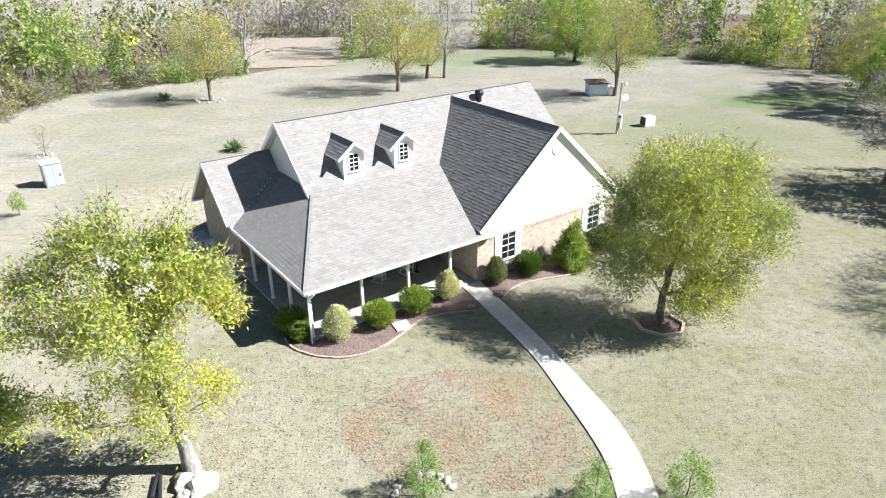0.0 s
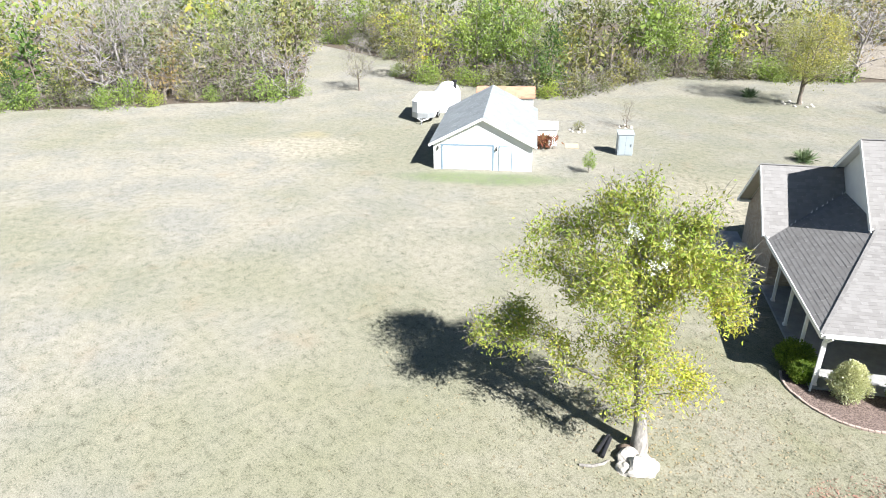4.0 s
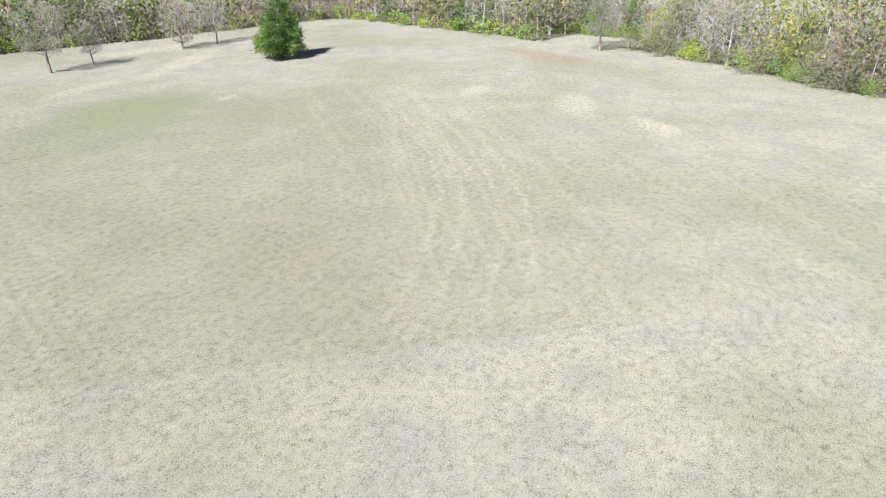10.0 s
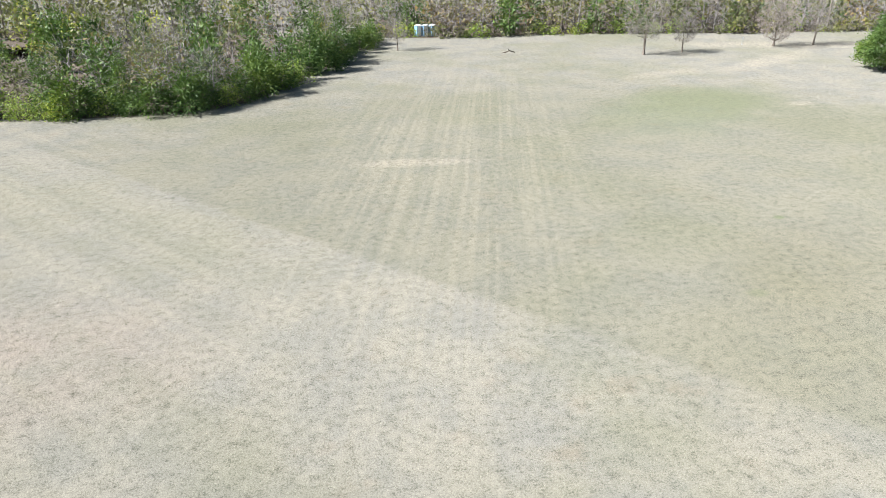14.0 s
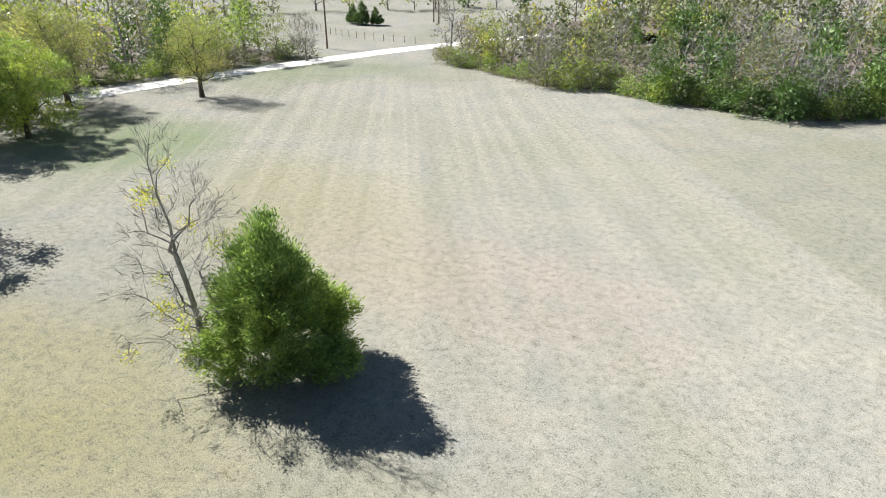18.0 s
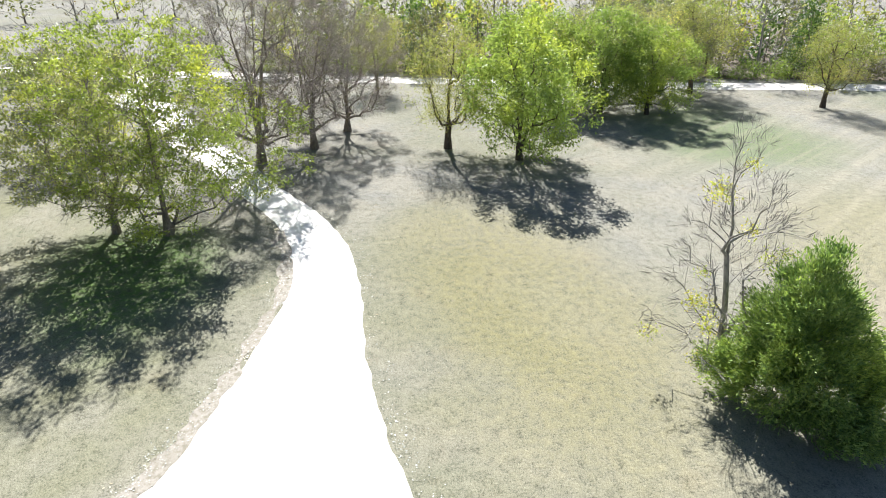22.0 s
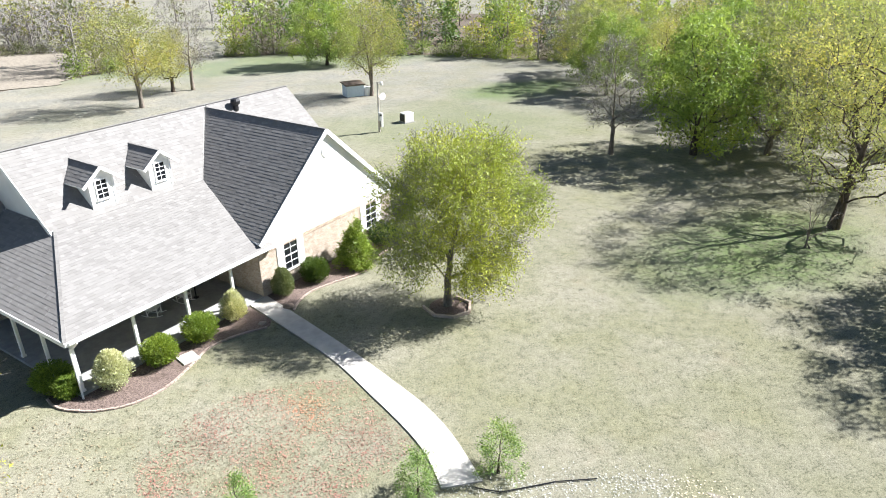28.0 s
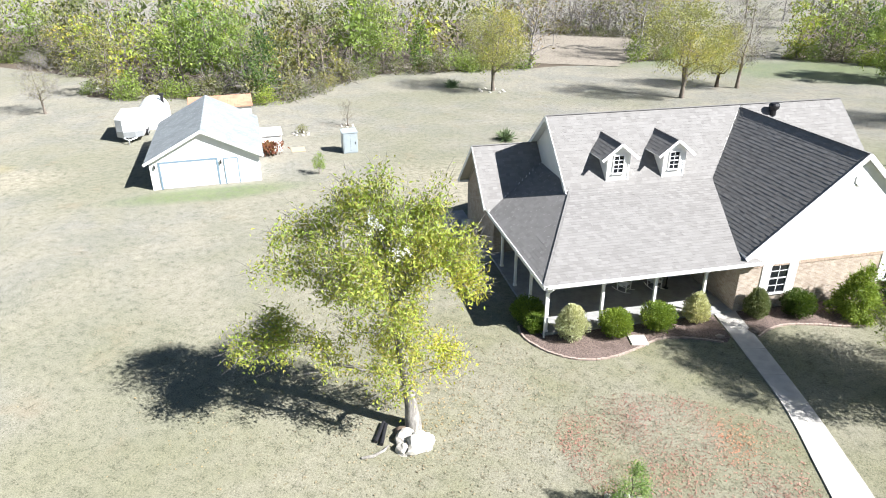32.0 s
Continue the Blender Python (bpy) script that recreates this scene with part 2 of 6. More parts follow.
    for k in (0.0, -1.7, -3.9, -5.4):
        d = m.math("ABSOLUTE", m.math("SUBTRACT", off, k))
        mark = m.math("MULTIPLY", m.ramp(d, 0.34, 0.08), m.math("MULTIPLY", swing, m.ramp(tufts, 0.3, 0.6, 0.03, 0.15)))
        col = m.mix(mark, col, (0.36, 0.325, 0.25))
    # grain: single blades, tufts and hollows between them
    g = m.math("ADD", m.math("MULTIPLY", blades, 0.6), m.math("MULTIPLY", tufts, 0.4))
    return col, g, blades, tufts


def ground_material():
    m = Nodes("dry_grass_ground")
    col, g, blades, tufts = ground_colour(m)
    # low grain is darkened in colour, as shade in the hollows between blades
    col = m.mix(m.ramp(g, 0.34, 0.53, 1.0, 0.0), col, m.mix(1.0, col, (0.42, 0.44, 0.41), "MULTIPLY"))
    col = m.mix(m.ramp(g, 0.53, 0.66, 0.0, 0.8), col, m.mix(1.0, col, (1.25, 1.24, 1.22), "MULTIPLY"))
    where = m.ramp(m.noise(m.pos(), 0.09, 3, 0.6), 0.42, 0.62, 0.25, 1.0)
    fibre = m.noise(m.pos(), 24.0, 3, 0.8)
    col = m.mix(m.ramp(fibre, 0.5, 0.36, 0.0, 0.75), col, m.mix(1.0, col, (0.55, 0.56, 0.52), "MULTIPLY"))
    col = m.mix(m.ramp(fibre, 0.52, 0.66, 0.0, 0.75), col, m.mix(1.0, col, (1.38, 1.36, 1.32), "MULTIPLY"))
    clumps = m.noise(m.pos(), 1.6, 9, 0.85)
    col = m.mix(m.math("MULTIPLY", where, m.ramp(clumps, 0.52, 0.62, 0.0, 0.75)), col, m.mix(1.0, col, (0.6, 0.61, 0.58), "MULTIPLY"))
    col = m.mix(m.ramp(clumps, 0.47, 0.34, 0.0, 0.6), col, m.mix(1.0, col, (1.22, 1.21, 1.19), "MULTIPLY"))
    m.bsdf.inputs["Diffuse Roughness"].default_value = 0.22
    m.bump(m.math("ADD", blades, m.math("MULTIPLY", tufts, 1.5)), 0.6, 0.035)
    return m.done(col, 0.95, spec=0.05)


def blade_material():
    m = Nodes("grass_blades")
    col = ground_colour(m)[0]
    tint = m.colours(m.island(), (0.0, (0.8, 0.85, 0.75)), (0.5, (1.15, 1.15, 1.1)), (1.0, (1.5, 1.45, 1.4)))
    return m.done(m.mix(1.0, col, tint, "MULTIPLY"), 0.9, spec=0.1)


def shingle_material():
    m = Nodes("asphalt_shingles")
    p = m.pos()
    each = m.math("FRACT", m.math("ADD", m.island(), m.object_random()))
    tone = m.colours(each, (0.0, (0.178, 0.171, 0.163)), (0.35, (0.2, 0.193, 0.184)), (0.7, (0.215, 0.208, 0.199)), (1.0, (0.236, 0.229, 0.219)))
    grit = m.noise(p, 60, 3, 0.7)
    wear = m.noise(p, 0.8, 3)
    tone = m.mix(m.ramp(wear, 0.4, 0.7, 0, 0.35), tone, (0.215, 0.21, 0.2))
    m.bump(grit, 0.3, 0.004)
    return m.done(m.mix(m.ramp(grit, 0.3, 0.7, 0, 0.25), tone, (0.1, 0.095, 0.09)), 0.9, spec=0.2)


def brick_material(name, a, b, mortar):
    m = Nodes(name)
    co = m.local()
    # horizontal run along the wall from the sum of both horizontal axes
    sep = m.tree.nodes.new("ShaderNodeSeparateXYZ")
    m.link(co, sep.inputs[0])
    comb = m.tree.nodes.new("ShaderNodeCombineXYZ")
    m.link(m.math("ADD", sep.outputs["X"], sep.outputs["Y"]), comb.inputs["X"])
    m.link(sep.outputs["Z"], comb.inputs["Y"])
    br = m.tree.nodes.new("ShaderNodeTexBrick")
    m.link(comb.outputs[0], br.inputs["Vector"])
    br.inputs["Scale"].default_value = 1.0
    br.inputs["Brick Width"].default_value, br.inputs["Row Height"].default_value = 0.215, 0.075
    br.inputs["Mortar Size"].default_value, br.inputs["Bias"].default_value = 0.006, 0.0
    for key, c in (("Color1", a), ("Color2", b), ("Mortar", mortar)):
        br.inputs[key].default_value = (*c, 1)
    n = m.noise(m.pos(), 3.0, 4)
    col = m.mix(m.ramp(n, 0.35, 0.7, 0, 0.45), br.outputs["Color"], m.mix(1.0, br.outputs["Color"], (0.62, 0.56, 0.52), "MULTIPLY"))
    m.bump(m.math("SUBTRACT", 1.0, br.outputs["Fac"]), 0.6, 0.01)
    return m.done(col, 0.88, spec=0.15)


def gravel_material(name, a, b, scale):
    m = Nodes(name)
    p = m.pos()
    n, big = m.noise(p, scale, 4, 0.7), m.noise(p, 0.5, 4)
    col = m.mix(m.ramp(n, 0.35, 0.6), b, a)
    col = m.mix(m.ramp(big, 0.52, 0.75, 0, 0.6), col, b)
    m.bump(n, 0.5, 0.02)
    return m.done(col, 0.95, spec=0.1)


def glass_material():
    m = Nodes("window_glass")
    m.bsdf.inputs["IOR"].default_value = 1.5
    return m.done((0.012, 0.014, 0.017), 0.04, spec=0.6)


def bark(name, colour):
    m = Nodes(name)
    p = m.pos()
    n = m.noise(p, 9.0, 4, 0.7, (1, 1, 0.25))
    m.bump(n, 0.8, 0.03)
    return m.done(m.mix(m.ramp(n, 0.35, 0.65), tuple(c * 0.5 for c in colour), colour), 0.95, spec=0.1)


GROUND = ground_material()
BLADES = blade_material()
SHINGLE = shingle_material()
BRICK = brick_material("tan_brick", (0.47, 0.40, 0.325), (0.35, 0.285, 0.225), (0.50, 0.47, 0.42))
WHITE = plain("white_paint", (0.80, 0.80, 0.78), 0.5, 0.06, 2.0)
SIDING = plain("white_siding", (0.78, 0.78, 0.75), 0.55, 0.05, 1.5)
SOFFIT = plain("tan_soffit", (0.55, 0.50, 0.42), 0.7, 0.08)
CONCRETE = plain("concrete", (0.30, 0.30, 0.29), 0.9, 0.18, 3.0)
PALE_CONCRETE = plain("pale_concrete", (0.42, 0.4, 0.365), 0.9, 0.14, 2.0)
GRAVEL = gravel_material("white_gravel", (0.78, 0.76, 0.72), (0.58, 0.54, 0.48), 14.0)
ROAD = gravel_material("road_gravel", (0.66, 0.63, 0.58), (0.48, 0.45, 0.40), 10.0)
MULCH = gravel_material("red_mulch", (0.20, 0.152, 0.132), (0.07, 0.053, 0.046), 16.0)
EDGING = plain("brick_edging", (0.36, 0.285, 0.24), 0.9, 0.2, 5.0)
GLASS = glass_material()
BLACK = plain("black_metal", (0.02, 0.02, 0.022), 0.45, 0.2)
STEEL = plain("galvanised_steel", (0.45, 0.47, 0.48), 0.4, 0.12, 3.0, 0.6)
ROCK = plain("pale_rock", (0.43, 0.405, 0.36), 0.9, 0.3, 4.0, bump=0.6)
DARK_WOOD = plain("weathered_wood", (0.16, 0.12, 0.09), 0.9, 0.3, 5.0, bump=0.4)
GREY_SHINGLE = plain("grey_blue_shingles", (0.245, 0.268, 0.274), 0.85, 0.25, 7.0, bump=0.4)
BARK = bark("grey_bark", (0.24, 0.205, 0.17))
PALE_BARK = bark("pale_bark", (0.32, 0.30, 0.27))
DARK_BARK = bark("dark_bark", (0.11, 0.088, 0.07))
TWIG = bark("grey_twigs", (0.29, 0.268, 0.245))
LEAF_ASH = leafy("ash_leaves", (0.290, 0.378, 0.066), (0.409, 0.481, 0.081), (0.494, 0.505, 0.094), (0.462, 0.378, 0.108), (0.333, 0.436, 0.070), through=0.4)
LEAF_ELM = leafy("elm_leaves", (0.253, 0.311, 0.064), (0.385, 0.438, 0.085), (0.323, 0.381, 0.075), (0.438, 0.473, 0.106), through=0.36)
LEAF_OAK = leafy("oak_leaves", (0.193, 0.264, 0.071), (0.291, 0.377, 0.087), (0.349, 0.428, 0.104), (0.233, 0.314, 0.077), through=0.42)
LEAF_YELLOW = leafy("yellowing_leaves", (0.295, 0.311, 0.095), (0.418, 0.411, 0.115), (0.381, 0.346, 0.119), (0.266, 0.305, 0.095), through=0.42)
LEAF_OLIVE = leafy("olive_leaves", (0.125, 0.150, 0.052), (0.194, 0.206, 0.075), (0.230, 0.218, 0.100), (0.156, 0.185, 0.062), through=0.28)
LEAF_RUST = leafy("rusty_leaves", (0.195, 0.143, 0.078), (0.260, 0.195, 0.104), (0.234, 0.208, 0.104), through=0.25)
LEAF_CEDAR = leafy("cedar_sprays", (0.054, 0.102, 0.030), (0.102, 0.168, 0.043), (0.150, 0.222, 0.060), through=0.25)
LEAF_JUNIPER = leafy("juniper_sprays", (0.121, 0.198, 0.068), (0.227, 0.327, 0.091), (0.339, 0.439, 0.121), through=0.32)
LEAF_BOX = leafy("boxwood_leaves", (0.10, 0.16, 0.028), (0.20, 0.275, 0.045), (0.28, 0.36, 0.065), through=0.35)
LEAF_CREAM = leafy("variegated_leaves", (0.40, 0.41, 0.21), (0.60, 0.59, 0.36), (0.72, 0.70, 0.48), through=0.35)
LEAF_RED = leafy("red_canna_leaves", (0.17, 0.05, 0.035), (0.25, 0.09, 0.05), (0.14, 0.13, 0.04), through=0.3)
FALLEN = leafy("fallen_leaves", (0.35, 0.135, 0.105), (0.40, 0.21, 0.16), (0.30, 0.16, 0.12), through=0.0)
LITTER = gravel_material("leaf_litter", (0.135, 0.11, 0.085), (0.065, 0.054, 0.042), 7.0)
DIRT = gravel_material("pale_dirt", (0.25, 0.23, 0.195), (0.165, 0.15, 0.115), 4.0)
LEAF_SOFT = leafy("thinning_oak_leaves", (0.283, 0.307, 0.117), (0.424, 0.436, 0.146), (0.483, 0.448, 0.180), (0.330, 0.383, 0.126), through=0.46)
PALE_TWIG = bark("pale_grey_twigs", (0.335, 0.31, 0.295))
HAZE = bark("warm_grey_twigs", (0.42, 0.365, 0.335))
REEDS = gravel_material("dry_reeds", (0.26, 0.232, 0.19), (0.17, 0.15, 0.12), 3.0)


# ---- building blocks ----
def part(name, bm, material, parent, label=""):
    """Links a bmesh as one mesh object under a thing or a part."""
    me = bpy.data.meshes.new(name)
    bm.to_mesh(me)
    bm.free()
    me.materials.append(material)
    ob = new(name, me)
    ob.parent = parent
    return tagged(ob, label)


def raw(name, verts, faces, materials, index=None, parent=None, smooth=False):
    """Links plain arrays of corners and faces as one mesh object."""
    me = bpy.data.meshes.new(name)
    me.from_pydata(verts, [], faces)
    for mt in materials if isinstance(materials, (list, tuple)) else (materials,):
        me.materials.append(mt)
    if index is not None:
        me.polygons.foreach_set("material_index", index)
    if smooth:
        me.polygons.foreach_set("use_smooth", [True] * len(faces))
    me.update()
    ob = new(name, me)
    ob.parent = parent
    return ob


def thing(name, m, label, category, group="", kind=""):
    ob = new(name)
    ob.empty_display_size = 0.3
    ob.matrix_basis = m
    return tagged(ob, label, category, group, kind)


def box(x0, x1, y0, y1, z0, z1, bevel=0.0, bm=None):
    bm = bm or bmesh.new()
    vs = bmesh.ops.create_cube(bm, size=1.0)["verts"]
    for v in vs:
        v.co = Vector(((x0 + x1) / 2 + v.co.x * (x1 - x0), (y0 + y1) / 2 + v.co.y * (y1 - y0), (z0 + z1) / 2 + v.co.z * (z1 - z0)))
    if bevel:
        edges = list({e for v in vs for e in v.link_edges})
        bmesh.ops.bevel(bm, geom=edges, offset=bevel, segments=1, affect="EDGES")
    return bm


def prism(points, offset, bm=None):
    """A flat outline in space, given thickness along offset."""
    bm = bm or bmesh.new()
    a = [bm.verts.new(p) for p in points]
    b = [bm.verts.new(Vector(p) + Vector(offset)) for p in points]
    n = len(a)
    bm.faces.new(a)
    bm.faces.new(b[::-1])
    for i in range(n):
        bm.faces.new((a[i], b[i], b[(i + 1) % n], a[(i + 1) % n]))
    bmesh.ops.recalc_face_normals(bm, faces=bm.faces)
    return bm


def beam(a, b, w, h, bm=None):
    """A straight board from a to b, w wide across and h high."""
    a, b = Vector(a), Vector(b)
    d = (b - a).normalized()
    s = d.cross(Vector((0, 0, 1)))
    s = s.normalized() if s.length > 1e-4 else Vector((1, 0, 0))
    u = s.cross(d)
    bm = bm or bmesh.new()
    ring = [s * w / 2 + u * h / 2, -s * w / 2 + u * h / 2, -s * w / 2 - u * h / 2, s * w / 2 - u * h / 2]
    return prism([a + r for r in ring], b - a, bm)


def tube(points, radius, sides=8, bm=None):
    """A round pipe along points; radius may be one number or one for each point."""
    bm = bm or bmesh.new()
    pts = [Vector(p) for p in points]
    rs = radius if isinstance(radius, (list, tuple)) else [radius] * len(pts)
    rings = []
    for i, p in enumerate(pts):
        d = (pts[min(i + 1, len(pts) - 1)] - pts[max(i - 1, 0)]).normalized()
        s = d.cross(Vector((0.3, 0.1, 1)) if abs(d.z) < 0.9 else Vector((1, 0, 0))).normalized()
        u = d.cross(s)
        rings.append([bm.verts.new(p + rs[i] * (math.cos(2 * math.pi * k / sides) * s + math.sin(2 * math.pi * k / sides) * u)) for k in range(sides)])
    for a, b in zip(rings, rings[1:]):
        for k in range(sides):
            bm.faces.new((a[k], a[(k + 1) % sides], b[(k + 1) % sides], b[k]))
    bm.faces.new(rings[0][::-1])
    bm.faces.new(rings[-1])
    bmesh.ops.recalc_face_normals(bm, faces=bm.faces)
    return bm


def spline(points, n):
    """A smooth line through points, n steps to each leg."""
    p = [np.array(points[0], float)] + [np.array(q, float) for q in points] + [np.array(points[-1], float)]
    out = []
    for i in range(1, len(p) - 2):
        for k in range(n):
            t = k / n
            a, b, c, d = p[i - 1], p[i], p[i + 1], p[i + 2]
            out.append(0.5 * ((2 * b) + (c - a) * t + (2 * a - 5 * b + 4 * c - d) * t * t + (3 * b - a - 3 * c + d) * t ** 3))
    out.append(p[-1])
    return out


def sheet(name, left, right, z, material, rag=0.0, depth=0.0, kind="structure", label="", category=""):
    """A strip of ground between two lines of equal count, with ragged edges."""
    fine = 8
    left, right = spline(left, fine), spline(right, fine)
    verts, faces, cols = [], [], 6
    for i, (a, b) in enumerate(zip(left, right)):
        d = (b - a) / max(np.linalg.norm(b - a), 1e-6)
        for q, s in ((a, -1), (b, 1)):
            p = Vector((q[0], q[1], s * 3.7))
            q += d * rag * (1.6 * noise.noise(p * 0.7) + 0.5 * noise.noise(p * 1.7))
        for k in range(cols + 1):
            q = a + (b - a) * k / cols
            verts.append((q[0], q[1], z if 0 < k < cols else z - depth))
    for i in range(len(left) - 1):
        for k in range(cols):
            o = i * (cols + 1) + k
            faces.append((o, o + cols + 1, o + cols + 2, o + 1))
    ob = raw(name, verts, faces, material)
    for poly in ob.data.polygons:
        if poly.normal.z < 0:
            poly.flip()
    return tagged(ob, label, category, kind=kind)


def slope_rows(outline, origin, along, upward, step, piece, rng, lift=0.011, gap=0.0):
    """Overlapping rows on a convex sloped outline, cut to its edges: shingles (piece: their length) or boards (piece: 0)."""
    origin, along, upward = Vector(origin), Vector(along).normalized(), Vector(upward).normalized()
    normal = along.cross(upward)
    if normal.z < 0:
        normal = -normal
    flat = [((Vector(p) - origin).dot(along), (Vector(p) - origin).dot(upward)) for p in outline]

    def reach(b):
        xs = []
        for (a0, b0), (a1, b1) in zip(flat, flat[1:] + flat[:1]):
            if (b0 - b) * (b1 - b) <= 0 and abs(b1 - b0) > 1e-9:
                xs.append(a0 + (a1 - a0) * (b - b0) / (b1 - b0))
        return (min(xs), max(xs)) if len(xs) > 1 else None

    lo, hi = min(b for _, b in flat), max(b for _, b in flat)
    verts, faces = [], []
    b = lo
    while b < hi - 1e-3:
        b1 = min(b + step, hi)
        r0, r1 = reach(b + 1e-4), reach(b1 - 1e-4)
        b += step
        if not r0 or not r1:
            continue
        left, right = min(r0[0], r1[0]), max(r0[1], r1[1])
        cuts = [left]
        if piece:
            x = left + rng.uniform(0.3, 1.0) * piece
            while x < right - 0.08:
                cuts.append(x)
                x += piece * rng.choice((0.55, 0.8, 1.0, 1.25))
        cuts.append(right)
        for i in range(len(cuts) - 1):
            x0, x1 = cuts[i], cuts[i + 1]
            q = [(max(x0, r0[0]), b - step), (min(x1, r0[1]), b - step), (min(x1, r1[1]), b1), (max(x0, r1[0]), b1)]
            if q[1][0] - q[0][0] < 0.01 and q[2][0] - q[3][0] < 0.01:
                continue
            q[1] = (max(q[1][0], q[0][0]), q[1][1])
            q[2] = (max(q[2][0], q[3][0]), q[2][1])
            up = lift * rng.choice((0.62, 0.85, 1.0, 1.2))
            base = len(verts)
            for (x, y), h in zip(q, (up, up, 0.003, 0.003)):
                verts.append(origin + along * x + upward * y + normal * h)
            for (x, y) in q[:2]:
                verts.append(origin + along * x + upward * y)
            faces.append((base, base + 1, base + 2, base + 3))
            faces.append((base + 4, base + 5, base + 1, base))
    return [tuple(v) for v in verts], faces


def window(parent, cx, z0, w, h, face, name="window", cols=2, rows=4, shutters=0.0, out=-1):
    """A sash window on a wall whose outer face is the plane y = face; out is the outward sign of y."""
    o = face
    frame_bm = bmesh.new()
    t = 0.06
    y0, y1 = sorted((o - 0.02 * out, o + 0.05 * out))
    box(cx - w / 2 - t, cx + w / 2 + t, y0, y1, z0 + h, z0 + h + t, bm=frame_bm)
    box(cx - w / 2 - t, cx - w / 2, y0, y1, z0, z0 + h, bm=frame_bm)
    box(cx + w / 2, cx + w / 2 + t, y0, y1, z0, z0 + h, bm=frame_bm)
    win = part(name, frame_bm, WHITE, parent, "white framed sash window with dark glass")
    yb = sorted((o + 0.0 * out, o + 0.02 * out))
    bars = bmesh.new()
    for i in range(1, cols):
        x = cx - w / 2 + w * i / cols
        box(x - 0.012, x + 0.012, yb[0], yb[1], z0, z0 + h, bm=bars)
    for j in range(1, rows):
        z = z0 + h * j / rows
        k = 0.03 if j * 2 == rows else 0.012
        box(cx - w / 2, cx + w / 2, yb[0] - 0.002, yb[1] + 0.002, z - k, z + k, bm=bars)
    part("muntins", bars, WHITE, win)
    part("sill", box(cx - w / 2 - 0.1, cx + w / 2 + 0.1, *sorted((o - 0.02 * out, o + 0.1 * out)), z0 - 0.07, z0, 0.008), WHITE, win)
    part("pane", box(cx - w / 2, cx + w / 2, *sorted((o - 0.02 * out, o - 0.004 * out)), z0, z0 + h), GLASS, win)
    if shutters:
        for sgn in (-1, 1):
            x = cx + sgn * (w / 2 + t + shutters / 2 + 0.02)
            bm = box(x - shutters / 2, x + shutters / 2, *sorted((o, o + 0.04 * out)), z0 - 0.05, z0 + h + 0.05, 0.006)
            for k in range(14):
                z = z0 + 0.06 + k * (h - 0.1) / 14
                box(x - shutters / 2 + 0.05, x + shutters / 2 - 0.05, *sorted((o + 0.04 * out, o + 0.05 * out)), z, z + 0.05, bm=bm)
            part("shutter", bm, WHITE, parent, "white louvred shutter")
    return win


# ---- the ground ----
bm = bmesh.new()
bmesh.ops.create_circle(bm, cap_ends=True, segments=96, radius=3000)
ground = part("ground", bm, GROUND, None)
tagged(ground, "dry autumn grass with greener patches and mowing marks", "ground", kind="structure")

road_line = spline([(122, 100), (110, 70), (101, 43), (94, 15), (88.5, -5), (81, -37), (76, -65), (67.5, -96), (52, -130), (34, -165)], 8)
rl, rr = [], []
for i, q in enumerate(road_line):
    d = road_line[min(i + 1, len(road_line) - 1)] - road_line[max(i - 1, 0)]
    n = np.array([-d[1], d[0]]) / np.linalg.norm(d)
    rl.append(q + n * 2.4), rr.append(q - n * 2.4)
sheet("road", rl, rr, 0.03, ROAD, 0.12, 0.05, label="pale gravel country road past the wood", category="road")

drive_l = spline([(-3.0, 3.0), (2.0, 11.0), (5.4, 15.3), (8.2, 14.9), (11.8, 13.9), (14.2, 12.2), (17.1, 8.9), (23.3, 6.5), (31.4, 4.7), (39.6, 5.8), (47, 9.6), (55, 14.0), (62, 18.6), (71, 23.0), (79, 28.5), (95, 36)], 7)
drive_r = spline([(-1.5, -1.0), (0.5, -2.5), (2.5, -3.2), (6, -3.4), (9, -3.4), (12, -3.0), (17.3, -1.3), (24.0, 0.0), (33.8, 0.6), (41.0, 2.6), (48.5, 6.6), (56.5, 10.6), (64, 15.0), (73, 18.8), (82, 22.5), (97, 29)], 7)
# a rough pale margin of dirt and thrown gravel along the drive's north side
edge_n = [q for q in drive_l if 14 < q[0] < 40]
sheet("drive_margin", [(q[0] - 0.1, q[1] + 0.42) for q in edge_n], [(q[0] + 0.1, q[1] - 0.5) for q in edge_n], 0.014, DIRT, 0.42, 0.01, label="rough pale dirt margin beside the drive", category="dirt")
sheet("driveway", drive_l, drive_r, 0.035, GRAVEL, 0.1, 0.05, label="sunlit white gravel driveway with ragged grassy edges", category="driveway")

walk_l = spline([(0.9, 31.6), (2.35, 28.5), (4.0, 24.8), (4.95, 21.6), (5.6, 19.2), (5.85, 17.6), (5.8, 15.9)], 8)
walk_r = spline([(2.0, 32.0), (3.4, 28.9), (4.95, 25.3), (6.05, 22.4), (6.75, 20.4), (7.15, 18.4), (7.25, 15.7)], 8)
verts, faces = [], []
slabs = thing("walkway", pose(0, 0, 0), "curved pale concrete walkway to the porch", "walkway", kind="structure")
for i in range(0, len(walk_l) - 4, 4):
    bm = bmesh.new()
    edge = [(*q, 0.055) for q in walk_l[i:i + 5]] + [(*q, 0.055) for q in walk_r[i:i + 5][::-1]]
    c = sum((Vector(e) for e in edge), Vector()) / len(edge)
    edge = [tuple(c + (Vector(e) - c) * 0.996) for e in edge]
    prism(edge, (0, 0, -0.1), bm)
    part("slab", bm, PALE_CONCRETE, slabs)

